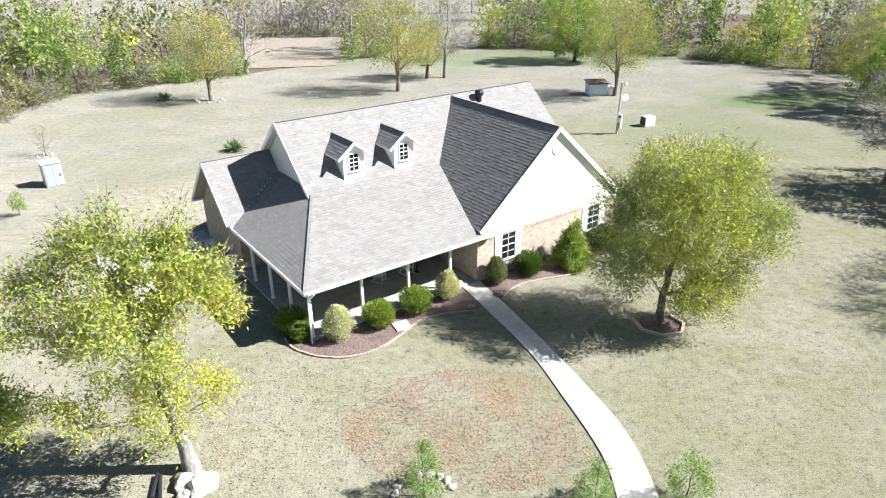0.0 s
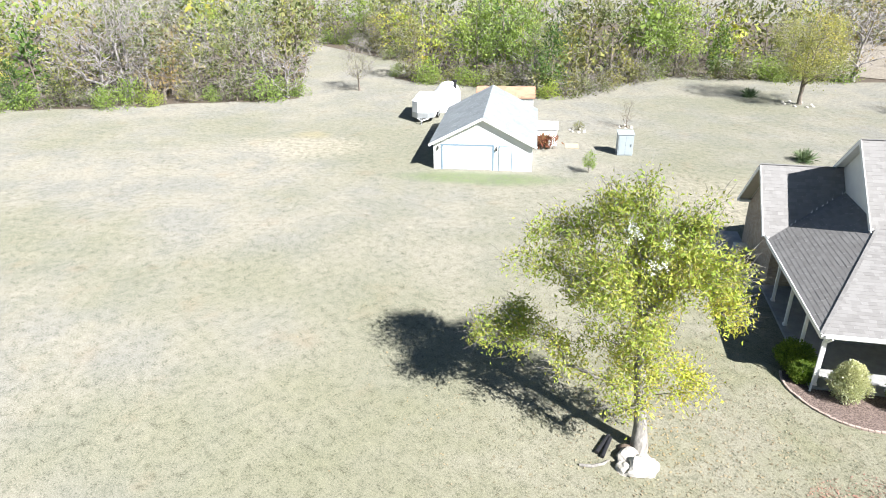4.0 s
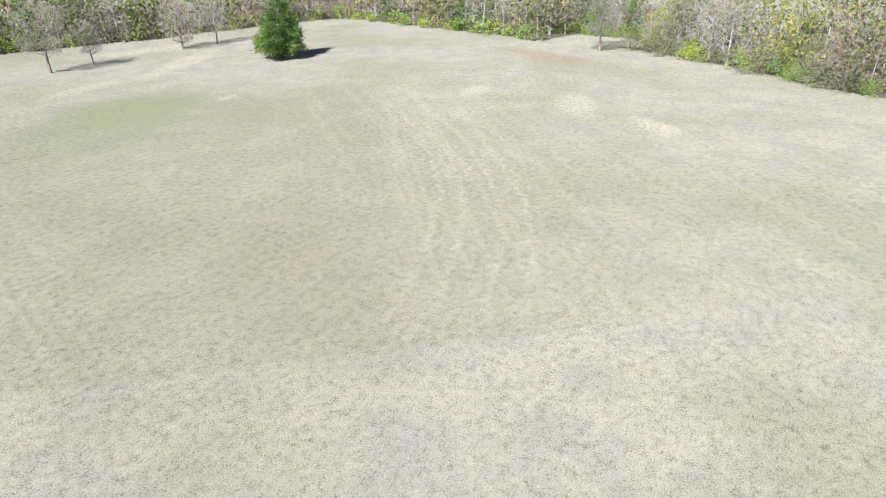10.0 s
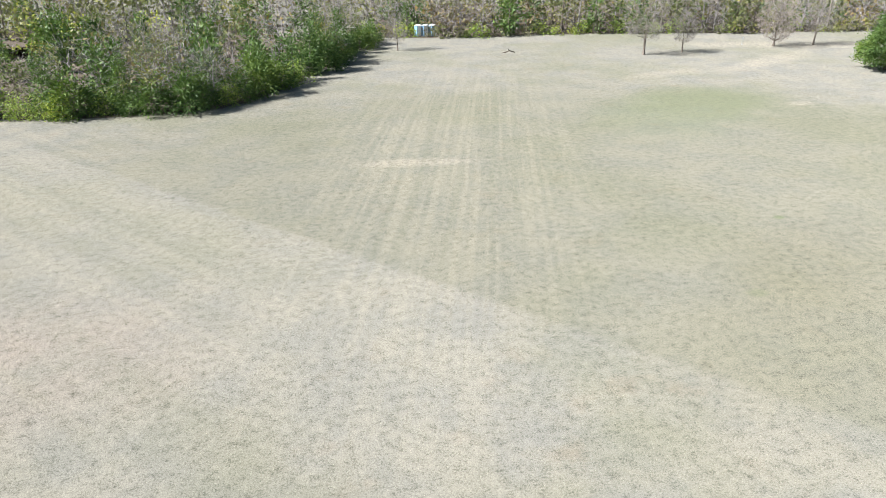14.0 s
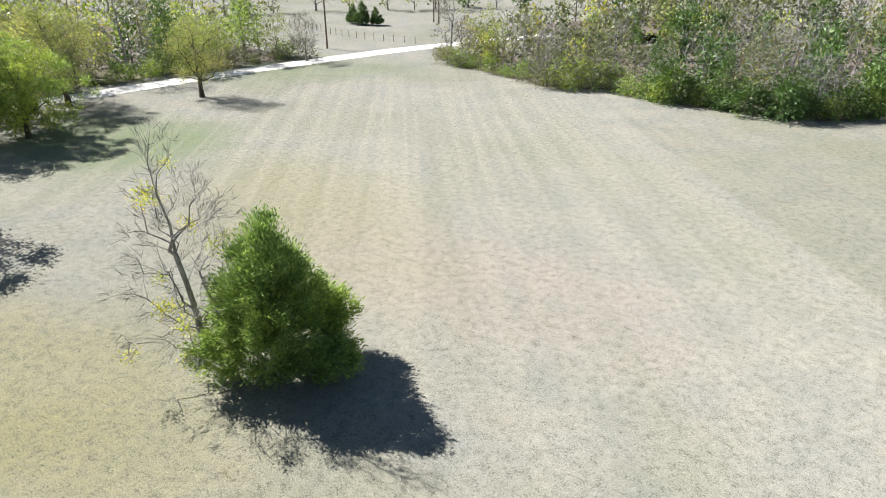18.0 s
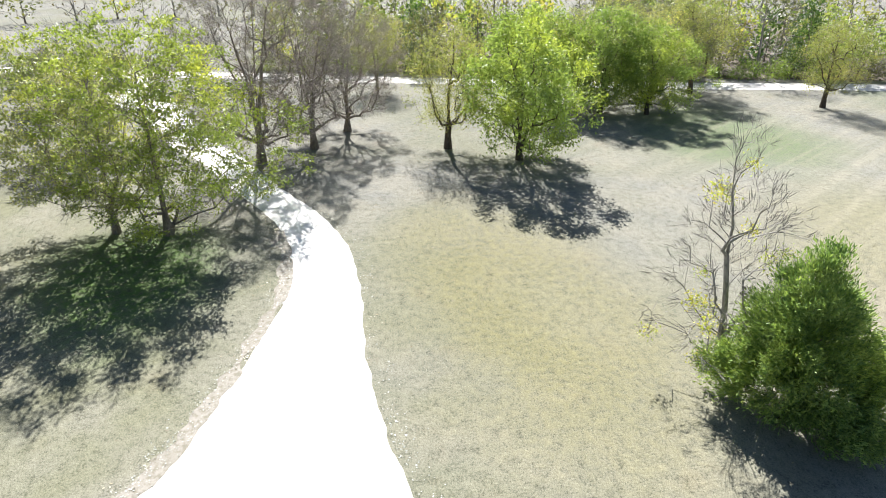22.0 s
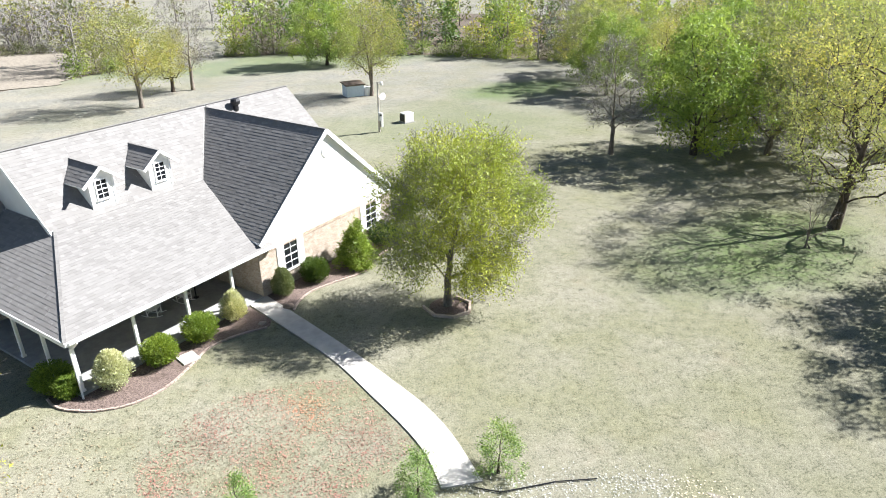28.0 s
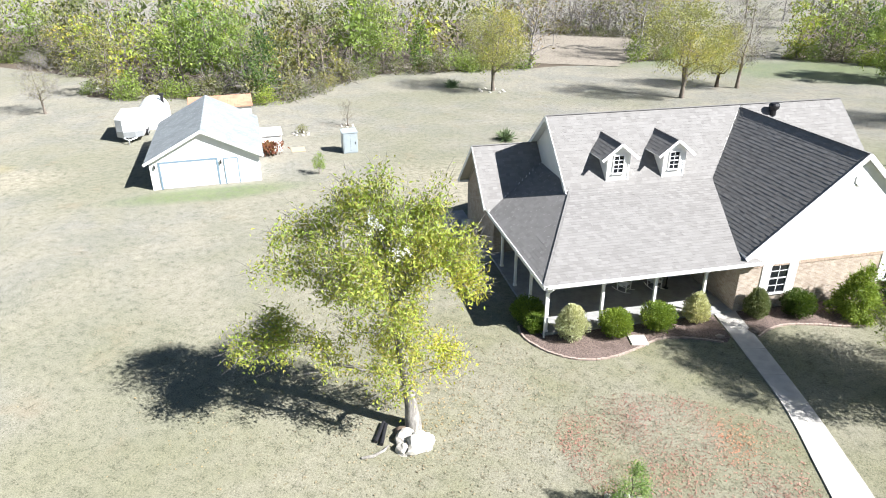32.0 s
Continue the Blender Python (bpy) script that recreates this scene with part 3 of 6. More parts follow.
# ---- the house ----
def cover(name, piece, v, f, material, parent, near=300):
    """Shingles or boards on a deck: the nearest rows piece by piece, the rest joined."""
    n = min(near, len(v) // 6)
    for i in range(n):
        me = bpy.data.meshes.new(piece)
        q = v[i * 6:i * 6 + 6]
        me.from_pydata(q, [], [(0, 1, 2, 3), (4, 5, 1, 0)])
        me.materials.append(material)
        me.update()
        ob = new(piece, me)
        ob.parent = parent
    if len(v) > n * 6:
        rest = raw(name, v[n * 6:], [tuple(k - n * 6 for k in q) for q in f[n * 2:]], material, parent=parent)
        tagged(rest, kind="stuff")


LATER = []   # shingle covers, laid once the rest stands
HOUSE = pose(-6.25, 25.81, 0, 0, 0, 36)
house = thing("house", HOUSE, "brick house with grey shingle roof, dormers and wraparound porch", "house")
rng = random.Random(5)


def roof_plane(outline, origin, along, upward, name="roof", parent=house, material=SHINGLE, step=0.2, piece=0.34, thick=0.14):
    """A roof deck with its shingles; the outline lies on the deck's top."""
    deck = part(name, prism(outline, (0, 0, -thick)), WHITE, parent, "grey asphalt shingle roof slope")
    v, f = slope_rows(outline, origin, along, upward, step, piece, rng)
    LATER.append((v, f, material, deck))
    return deck


def zA(v):
    return 2.93 + 0.2983 * v


def zB(v):
    return 4.824 + 0.897 * (v - 6.35)


def zC(v):
    return 8.02 - 0.88 * (v - 9.9)


def zD(u):
    return 7.89 - 0.87 * (15.65 - u)


def zE(u):
    return 7.89 - 0.87 * (u - 15.65)


def zF(u):
    return 2.922 + 0.5225 * u


def zG(v):
    return 5.88 - 0.95 * (12.1 - v)


def zH(v):
    return 5.88 - 0.95 * (v - 12.1)


def lay(fn, axis, pts):
    return [(u, v, fn(u if axis == "u" else v)) for u, v in pts]


roof_plane(lay(zA, "v", [(-0.1, -0.2), (11.0, -0.2), (10.45, 0.9), (12.12, 6.35), (3.64, 6.35)]), (0, -0.2, zA(-0.2)), (1, 0, 0), (0, 1, 0.2983))
roof_plane(lay(zB, "v", [(3.37, 6.35), (12.12, 6.35), (15.65, 9.9), (3.37, 9.9)]), (0, 6.35, 4.824), (1, 0, 0), (0, 1, 0.897))
roof_plane(lay(zB, "v", [(15.65, 9.9), (21.7, 3.85), (22.6, 3.85), (22.6, 9.9)]), (0, 3.85, zB(3.85)), (1, 0, 0), (0, 1, 0.897))
roof_plane(lay(zC, "v", [(3.37, 9.9), (22.6, 9.9), (22.6, 16.0), (3.37, 16.0)]), (0, 16.0, zC(16.0)), (-1, 0, 0), (0, -1, 0.88))
roof_plane(lay(zD, "u", [(10.2, -0.05), (15.65, -0.05), (15.65, 9.87), (12.12, 6.35), (10.2, 0.74)]), (10.2, 0, zD(10.2)), (0, -1, 0), (1, 0, 0.87))
roof_plane(lay(zE, "u", [(21.1, -0.05), (21.1, 4.42), (15.65, 9.87), (15.65, -0.05)]), (21.1, 0, zE(21.1)), (0, 1, 0), (-1, 0, 0.87))
roof_plane(lay(zF, "u", [(-0.1, -0.2), (3.64, 6.35), (3.75, 6.6), (3.75, 11.05), (-0.1, 8.93)]), (-0.1, 0, zF(-0.1)), (0, -1, 0), (1, 0, 0.5225))
roof_plane(lay(zG, "v", [(-0.3, 9.2), (-0.1, 8.93), (3.75, 11.05), (3.75, 12.1), (-0.3, 12.1)]), (0, 8.93, zG(8.93)), (1, 0, 0), (0, 1, 0.95))
roof_plane(lay(zH, "v", [(-0.3, 12.1), (3.75, 12.1), (3.75, 15.4), (-0.3, 15.4)]), (0, 15.4, zH(15.4)), (-1, 0, 0), (0, -1, 0.95))
# ridge and hip caps
for a, b in (((3.37, 9.9, 8.03), (22.6, 9.9, 8.03)), ((15.65, -0.05, 7.9), (15.65, 9.85, 7.9)), ((-0.1, -0.2, 2.88), (3.64, 6.35, 4.834)), ((-0.3, 12.1, 5.89), (3.75, 12.1, 5.89))):
    a, b = Vector(a), Vector(b)
    n = int((b - a).length / 0.22)
    bm = bmesh.new()
    for i in range(n):
        p, q = a.lerp(b, i / n), a.lerp(b, (i + 1.15) / n)
        beam(p + Vector((0, 0, 0.006)), q + Vector((0, 0, 0.001)), 0.15, 0.014, bm)
    tagged(part("ridge_cap", bm, SHINGLE, house), kind="stuff")

# fascia boards along eaves and rakes
def board(a, b, h=0.2, w=0.035, name="fascia"):
    part(name, beam(a, b, w, h), WHITE, house)


board((-0.12, -0.23, 2.775), (11.0, -0.23, 2.775))
part("eave_return", prism([(10.1, -0.2, 2.8), (11.0, -0.2, 2.8), (11.0, 0.1, 2.8), (10.1, 0.1, 2.8)], (0, 0, -0.12)), WHITE, house, "boxed white eave return")
board((-0.13, -0.2, 2.775), (-0.13, 9.0, 2.775))
for (u0, z0), (u1, z1) in (((10.15, zD(10.15)), (15.65, 7.89)), ((15.65, 7.89), (21.15, zE(21.15)))):
    board((u0, -0.08, z0 - 0.1), (u1, -0.08, z1 - 0.1), 0.24)
for (v0, z0), (v1, z1) in (((6.2, zB(6.2)), (9.9, 8.02)), ((9.9, 8.02), (12.6, zC(12.6)))):
    board((3.35, v0, z0 - 0.1), (3.35, v1, z1 - 0.1), 0.22)
for (v0, z0), (v1, z1) in (((9.1, zG(9.1)), (12.1, 5.88)), ((12.1, 5.88), (15.5, zH(15.5)))):
    board((-0.33, v0, z0 - 0.1), (-0.33, v1, z1 - 0.1), 0.22)
part("soffit", box(-0.33, 0.3, 15.0, 15.45, 2.62, 2.74), WHITE, house, "boxed white eave return")
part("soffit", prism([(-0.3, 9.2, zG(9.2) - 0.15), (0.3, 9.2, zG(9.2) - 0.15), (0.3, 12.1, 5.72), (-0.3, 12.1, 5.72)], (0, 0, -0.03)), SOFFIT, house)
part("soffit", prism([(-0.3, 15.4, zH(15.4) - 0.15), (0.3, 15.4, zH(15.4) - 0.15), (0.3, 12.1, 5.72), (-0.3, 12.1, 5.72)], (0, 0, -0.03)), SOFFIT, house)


def wall(name, pts, offset, material, label=""):
    return part(name, prism(pts, offset), material, house, label)


bm = bmesh.new()
for x0, x1, z0, z1 in ((10.1, 11.81, 0, 2.55), (12.79, 18.71, 0, 2.55), (19.69, 21.2, 0, 2.55), (11.81, 12.79, 0, 0.9), (18.71, 19.69, 0, 0.9), (11.81, 12.79, 2.52, 2.55), (18.71, 19.69, 2.52, 2.55)):
    box(x0, x1, 0.1, 0.3, z0, z1, bm=bm)
part("wall", bm, BRICK, house, "tan brick wall with two window openings")
wall("wall", [(10.1, 0.3, 0), (10.1, 6.4, 0), (10.1, 6.4, 4.3), (10.1, 0.3, 2.6)], (0.2, 0, 0), BRICK, "tan brick wall")
wall("wall", [(3.75, 6.4, 0), (10.1, 6.4, 0), (10.1, 6.4, 4.6), (3.75, 6.4, 4.6)], (0, 0.2, 0), BRICK, "tan brick wall")
wall("wall", [(3.75, 6.6, 0), (3.75, 9.2, 0), (3.75, 9.2, 4.4), (3.75, 6.6, 4.4)], (0.2, 0, 0), BRICK, "tan brick wall")
wall("wall", [(0.3, 9.2, 0), (3.75, 9.2, 0), (3.75, 9.2, 4.4), (0.3, 9.2, 2.75)], (0, 0.2, 0), BRICK, "tan brick wall")
wall("wall", [(0.3, 9.4, 0), (0.3, 15.1, 0), (0.3, 15.1, 2.7), (0.3, 12.1, 5.6), (0.3, 9.4, 3.0)], (0.2, 0, 0), BRICK, "tan brick gable wall")
wall("wall", [(0.3, 15.1, 0), (22.3, 15.1, 0), (22.3, 15.1, 2.7), (0.3, 15.1, 2.7)], (0, 0.2, 0), BRICK, "tan brick wall")
wall("wall", [(22.1, 3.9, 0), (22.1, 15.1, 0), (22.1, 15.1, 2.9), (22.1, 9.9, 7.7), (22.1, 3.9, 2.5)], (0.2, 0, 0), BRICK, "tan brick gable wall")
wall("wall", [(21.0, 0.3, 0), (21.0, 3.9, 0), (21.0, 3.9, 2.6), (21.0, 0.3, 2.6)], (0.2, 0, 0), BRICK, "tan brick wall")
wall("wall", [(21.2, 3.9, 0), (22.1, 3.9, 0), (22.1, 3.9, 2.5), (21.2, 3.9, 2.5)], (0, 0.2, 0), BRICK, "tan brick wall")
# gables in lapped siding
wall("gable_wall", [(10.1, 0.12, 2.56), (21.2, 0.12, 2.56), (21.2, 0.12, 2.9), (15.65, 0.12, 7.68), (10.1, 0.12, 2.9)], (0, 0.18, 0), SIDING, "white lapped siding gable")
wall("gable_wall", [(3.78, 6.4, 4.4), (3.78, 13.0, 4.4), (3.78, 13.0, 5.1), (3.78, 9.9, 7.8), (3.78, 6.4, 4.75)], (0.15, 0, 0), SIDING, "white lapped siding gable")
v, f = slope_rows([(10.1, 0.1, 2.6), (21.2, 0.1, 2.6), (21.2, 0.1, 2.95), (15.65, 0.1, 7.7), (10.1, 0.1, 2.95)], (10.1, 0.11, 2.6), (1, 0, 0), (0, 0, 1), 0.16, 0, rng)
v = [(a, 0.22 - b if b > 0.11 else b, c) for a, b, c in v]
cover("siding_cover", "siding_board", v, f, SIDING, house)
# soldier course of bricks over the front wall
course = part("soldier_course", box(10.15, 21.2, 0.09, 0.1, 2.40, 2.60), plain("pale_mortar", (0.48, 0.44, 0.39), 0.9, 0.15), house)
bm = box(0, 0.08, 0.07, 0.095, 2.41, 2.59, 0.004)
soldier = bpy.data.meshes.new("brick")
bm.to_mesh(soldier)
bm.free()
soldier.materials.append(plain("soldier_brick", (0.46, 0.36, 0.28), 0.9, 0.25, 8.0))
for i in range(117):
    b = new("brick", soldier)
    b.parent = course
    b.matrix_basis = pose(10.15 + i * 0.094, rng.uniform(-0.004, 0.004), 0)
octagon = [(15.65 + 0.33 * math.cos(math.pi * (k + 0.5) / 4), 6.62 + 0.36 * math.sin(math.pi * (k + 0.5) / 4)) for k in range(8)]
gable_vent = part("gable_vent", prism([(x, 0.06, z) for x, z in octagon], (0, 0.05, 0)), WHITE, house, "small white octagonal gable vent")
for k in range(5):
    part("louvre", box(15.45, 15.85, 0.045, 0.062, 6.36 + k * 0.11, 6.42 + k * 0.11), WHITE, gable_vent)
window(house, 12.3, 0.9, 0.98, 1.62, 0.1, shutters=0.42)
window(house, 19.2, 0.9, 0.98, 1.62, 0.1, shutters=0.42)


def build_dormer(cu):
    """A small gabled dormer on the upper slope."""
    half, zb, zt, k = 0.66, 5.0, 7.18, 0.80
    ov, v0 = 1.05, 6.62
    ze, zo = zt - half * k - 0.09, zt - ov * k
    w, z0, z1 = 0.275, 5.5, 6.44
    bm = bmesh.new()
    for pts in ([(cu - half, zb), (cu - w, zb), (cu - w, z1), (cu - half, z1)], [(cu + w, zb), (cu + half, zb), (cu + half, z1), (cu + w, z1)],
                [(cu - w, zb), (cu + w, zb), (cu + w, z0), (cu - w, z0)], [(cu - half, z1), (cu + half, z1), (cu + half, ze), (cu, zt - 0.09), (cu - half, ze)]):
        prism([(x, v0, z) for x, z in pts], (0, 0.12, 0), bm)
    for s in (-1, 1):
        prism([(cu + s * half, v0 + 0.12, zb), (cu + s * half, v0 + 2.2, zb), (cu + s * half, v0 + 2.2, ze), (cu + s * half, v0 + 0.12, ze)], (-s * 0.1, 0, 0), bm)
    body = part("dormer", bm, SIDING, house, "small gabled dormer with white siding")
    for s in (-1, 1):
        outline = [(cu + s * ov, v0 - 0.25, zo), (cu, v0 - 0.25, zt), (cu, 8.95, zt), (cu + s * ov, 8.0, zo)]
        part("roof", prism(outline, (0, 0, -0.07)), WHITE, body)
        vv, ff = slope_rows(outline, (cu + s * ov, v0, zo), (0, -s * 1.0, 0), (-s * ov, 0, zt - zo), 0.2, 0.34, rng)
        LATER.append((vv, ff, SHINGLE, body))
        part("rake_board", beam((cu + s * (ov + 0.02), v0 - 0.27, zo - 0.06), (cu, v0 - 0.27, zt - 0.05), 0.03, 0.15), WHITE, body)
        part("corner_board", box(*sorted((cu + s * half, cu + s * (half - 0.1))), v0 - 0.03, v0 + 0.0, zb, ze - 0.02), WHITE, body)
    part("ridge_cap", beam((cu, v0 - 0.26, zt + 0.004), (cu, 8.97, zt + 0.004), 0.16, 0.014), SHINGLE, body)
    window(body, cu, z0, 0.55, 0.94, v0, cols=2, rows=4, name="sash")


for cu in (6.43, 9.74):
    build_dormer(cu)

# roof turbine
vent = part("turbine_vent", tube([(17.5, 9.25, 7.40), (17.5, 9.25, 7.75)], 0.17, 12), BLACK, house, "black roof turbine vent")
bm = tube([(17.5, 9.25, 7.75), (17.5, 9.25, 7.83), (17.5, 9.25, 8.00), (17.5, 9.25, 8.13), (17.5, 9.25, 8.17)], [0.2, 0.29, 0.31, 0.24, 0.05], 14)
part("vent_head", bm, BLACK, vent)

# porch
part("porch_slab", box(0.08, 10.08, 0.08, 6.4, 0.0, 0.14, 0.01), CONCRETE, house, "smooth grey concrete porch floor")
part("porch_slab", box(0.08, 3.75, 6.404, 9.2, 0.0, 0.138, 0.01), CONCRETE, house, "smooth grey concrete porch floor")
for u, v in ((0.3, 0.3), (3.05, 0.3), (5.75, 0.3), (8.4, 0.3), (0.3, 2.6), (0.3, 5.0), (0.3, 7.4)):
    bm = box(u - 0.065, u + 0.065, v - 0.065, v + 0.065, 0.14, 2.6, 0.008)
    box(u - 0.09, u + 0.09, v - 0.09, v + 0.09, 0.14, 0.24, 0.006, bm)
    box(u - 0.09, u + 0.09, v - 0.09, v + 0.09, 2.36, 2.46, 0.006, bm)
    part("porch_post", bm, WHITE, house)
part("porch_beam", box(0.2, 10.1, 0.22, 0.38, 2.56, 2.82), WHITE, house)
part("porch_beam", box(0.22, 0.38, 0.4, 9.2, 2.56, 2.82), WHITE, house)
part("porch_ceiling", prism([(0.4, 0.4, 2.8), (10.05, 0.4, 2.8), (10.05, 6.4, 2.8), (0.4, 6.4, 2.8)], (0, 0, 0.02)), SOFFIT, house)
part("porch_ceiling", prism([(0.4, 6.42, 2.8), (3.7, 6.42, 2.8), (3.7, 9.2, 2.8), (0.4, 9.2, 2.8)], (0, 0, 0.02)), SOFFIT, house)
part("gutter_elbow", tube([(0.3, -0.29, 2.7), (0.2, -0.15, 2.5), (0.16, 0.14, 2.3), (0.16, 0.14, 0.25), (0.05, -0.12, 0.08)], 0.045, 8), WHITE, house, "white downspout at the porch corner")
part("gutter", box(0.0, 10.9, -0.34, -0.252, 2.75, 2.86, 0.01), WHITE, house)
pad = part("patio", prism([(-2.6, 8.4, 0.05), (0.06, 8.4, 0.05), (0.06, 9.2, 0.05), (0.28, 9.2, 0.05), (0.28, 16.5, 0.05), (-2.6, 16.5, 0.05)], (0, 0, -0.1)), CONCRETE, None, "")
pad.matrix_basis = HOUSE
tagged(pad, "grey concrete patio beside the brick gable wall", "patio", kind="structure")

# ---- the garage ----
GARAGE = pose(-38.75, 34.0, 0, 0, 0, 40.2)
garage = thing("garage", GARAGE, "white garage with blue-grey shingle roof and closed doors", "garage")
GW, GL, GE, GR = 7.95, 12.3, 2.25, 4.3
part("wall", prism([(0, 0, 0), (GW, 0, 0), (GW, 0, GE), (GW / 2, 0, GR - 0.1), (0, 0, GE)], (0, 0.15, 0)), SIDING, garage)
part("wall", prism([(0, GL, 0), (GW, GL, 0), (GW, GL, GE), (GW / 2, GL, GR - 0.1), (0, GL, GE)], (0, 0.15, 0)), SIDING, garage)
part("wall", box(0, 0.15, 0.15, GL, 0, GE), SIDING, garage)
part("wall", box(GW - 0.15, GW, 0.15, GL, 0, GE), SIDING, garage)
gs = (GR - GE) / (GW / 2)
for s in (-1, 1):
    e = GW / 2 + s * (GW / 2 + 0.35)
    ze = GE - 0.35 * gs + 0.08
    outline = [(e, -0.35, ze), (GW / 2, -0.35, GR + 0.08), (GW / 2, GL + 0.35, GR + 0.08), (e, GL + 0.35, ze)]
    deck = part("roof", prism(outline, (0, 0, -0.12)), WHITE, garage)
    vv, ff = slope_rows(outline, (e, 0, ze), (0, -s, 0), (GW / 2 - e, 0, GR + 0.08 - ze), 0.16, 0.4, rng)
    LATER.append((vv, ff, GREY_SHINGLE, deck))
    part("rake_board", beam((e, -0.38, ze - 0.08), (GW / 2, -0.38, GR - 0.0), 0.035, 0.2), WHITE, garage)
# door trim: its colour is darkened to stand for shade in the recessed frames
TRIM = plain("blue_grey_recess_shade", (0.16, 0.225, 0.275), 0.6, 0.08)
gd = part("garage_door", box(0.75, 4.75, -0.03, 0.03, 0.02, 2.0), WHITE, garage, "closed white sectional garage door")
for k in range(4):
    part("panel", box(0.8, 4.7, -0.045, -0.03, 0.04 + k * 0.49, 0.50 + k * 0.49), WHITE, gd)
for bmx in (box(0.62, 4.9, -0.055, 0.0, 2.0, 2.13), box(4.76, 4.9, -0.055, 0.0, 0, 2.0), box(0.62, 0.74, -0.055, 0.0, 0, 2.0)):
    part("door_trim", bmx, TRIM, garage, "blue-grey door trim, coloured darker for recess shade")
sd = part("side_door", box(5.35, 6.3, -0.03, 0.03, 0.03, 1.98), WHITE, garage, "closed white side door")
part("knob", tube([(6.22, -0.03, 1.0), (6.22, -0.09, 1.0)], 0.03, 8), STEEL, sd)
for bmx in (box(5.28, 6.37, -0.045, 0.0, 1.98, 2.05), box(6.3, 6.37, -0.045, 0.0, 0, 1.98), box(5.28, 5.35, -0.045, 0.0, 0, 1.98)):
    part("door_trim", bmx, TRIM, garage)
for x in (0.38, 5.1):
    part("wall_lamp", tube([(x, -0.02, 1.95), (x, -0.1, 1.97), (x, -0.12, 1.85), (x, -0.12, 1.66)], [0.03, 0.03, 0.07, 0.05], 8), BLACK, garage, "small dark wall lamp")


# ---- trees ----
def skeleton(rng, height, low, radius, tips, shape="round", lean=(0.0, 0.0), trunk=0.2, lumps=0.3, top=0.85, stems=1, centre=0.5, lobes=None, wiggle=1.0, taper=0.55):
    """A branching frame that fills a crown: nodes, their parents, radii and the tips."""
    nodes, parent = [], []

    def add(p, q):
        nodes.append(np.array(p, float)), parent.append(q)
        return len(nodes) - 1

    roots = []
    for s in range(stems):
        a = rng.uniform(0, 6.28)
        foot = add((0.12 * s * math.cos(a), 0.12 * s * math.sin(a), 0), -1)
        last, k = foot, 8
        sway = np.array((rng.gauss(0, 0.04), rng.gauss(0, 0.04))) * height + (np.array((math.cos(a), math.sin(a))) * radius * 0.35 if stems > 1 else 0)
        for i in range(1, k + 1):
            t = i / k
            p = (lean[0] * t + sway[0] * t * t + rng.gauss(0, 0.012) * height * t, lean[1] * t + sway[1] * t * t + rng.gauss(0, 0.012) * height * t, height * top * t)
            last = add(p, last)
        roots.append(foot)
    bumps = [(rng.uniform(0, 6.28), rng.uniform(-1, 1), rng.uniform(-1, 1)) for _ in range(5)]

    def reach(t, ang):
        if shape == "cone":
            r = (1 - t) ** 0.85 * min(1, 0.55 + t * 4)
        elif shape == "egg":
            r = (1 - t) ** 0.62 * min(1, 0.62 + t * 2.2)
        elif shape == "dome":
            r = math.sqrt(max(0.0, 1 - t ** 2.2)) * min(1, 0.75 + t)
        else:
            r = math.sqrt(max(0.0, 1 - ((t - centre) / (centre if t < centre else 1 - centre)) ** 2)) * 0.98 + 0.02
        k = 1 + lumps * sum(b * math.cos(ang * (i + 1) + a + c * 5 * t) for i, (a, b, c) in enumerate(bumps)) * 0.45
        return max(0.15, r * k) * radius

    targets = []
    while lobes and len(targets) < tips:
        cx, cy, cz, rr, rz, _ = rng.choices(lobes, [o[5] for o in lobes])[0]
        d = np.array((rng.gauss(0, 1), rng.gauss(0, 1), rng.gauss(0, 1)))
        d = d / np.linalg.norm(d) * rng.random() ** 0.4
        targets.append(np.array((cx + d[0] * rr, cy + d[1] * rr, cz + d[2] * rz)))
    while len(targets) < tips:
        t, ang = rng.random(), rng.uniform(0, 6.28)
        if rng.random() > (reach(t, ang) / radius) ** 1.3:
            continue
        rr = reach(t, ang) * rng.random() ** 0.42
        z = low + (height - low) * t
        targets.append(np.array((lean[0] * z / height + rr * math.cos(ang), lean[1] * z / height + rr * math.sin(ang), z)))
    targets.sort(key=lambda p: math.hypot(p[0] - lean[0] * p[2] / height, p[1] - lean[1] * p[2] / height) + 0.15 * p[2])
    ends = []
    for p in targets:
        arr = np.array(nodes)
        d = arr - p
        hd = np.hypot(d[:, 0], d[:, 1])
        cost = np.linalg.norm(d, axis=1) + 1.6 * np.maximum(0, d[:, 2] + 0.45 * hd) + 3.0 * np.maximum(0, low * 0.6 - arr[:, 2])
        j = int(np.argmin(cost))
        a = nodes[j]
        length = np.linalg.norm(p - a)
        n = max(2, int(length / (height * 0.075)) + 1)
        last = j
        for i in range(1, n + 1):
            t = i / n
            q = a + (p - a) * t + np.array((rng.gauss(0, 0.05), rng.gauss(0, 0.05), 0.10 * math.sin(math.pi * t))) * wiggle * length * (1 if i < n else 0)
            last = add(q, last)
        ends.append(last)
    weight = np.zeros(len(nodes))
    for e in ends:
        weight[e] += 1
    for i in range(len(nodes) - 1, -1, -1):
        if parent[i] >= 0:
            weight[parent[i]] += weight[i]
    wmax = max(weight.max(), 1)
    rad = trunk * (np.maximum(weight, 0.5) / wmax) ** taper
    return np.array(nodes), parent, rad, ends


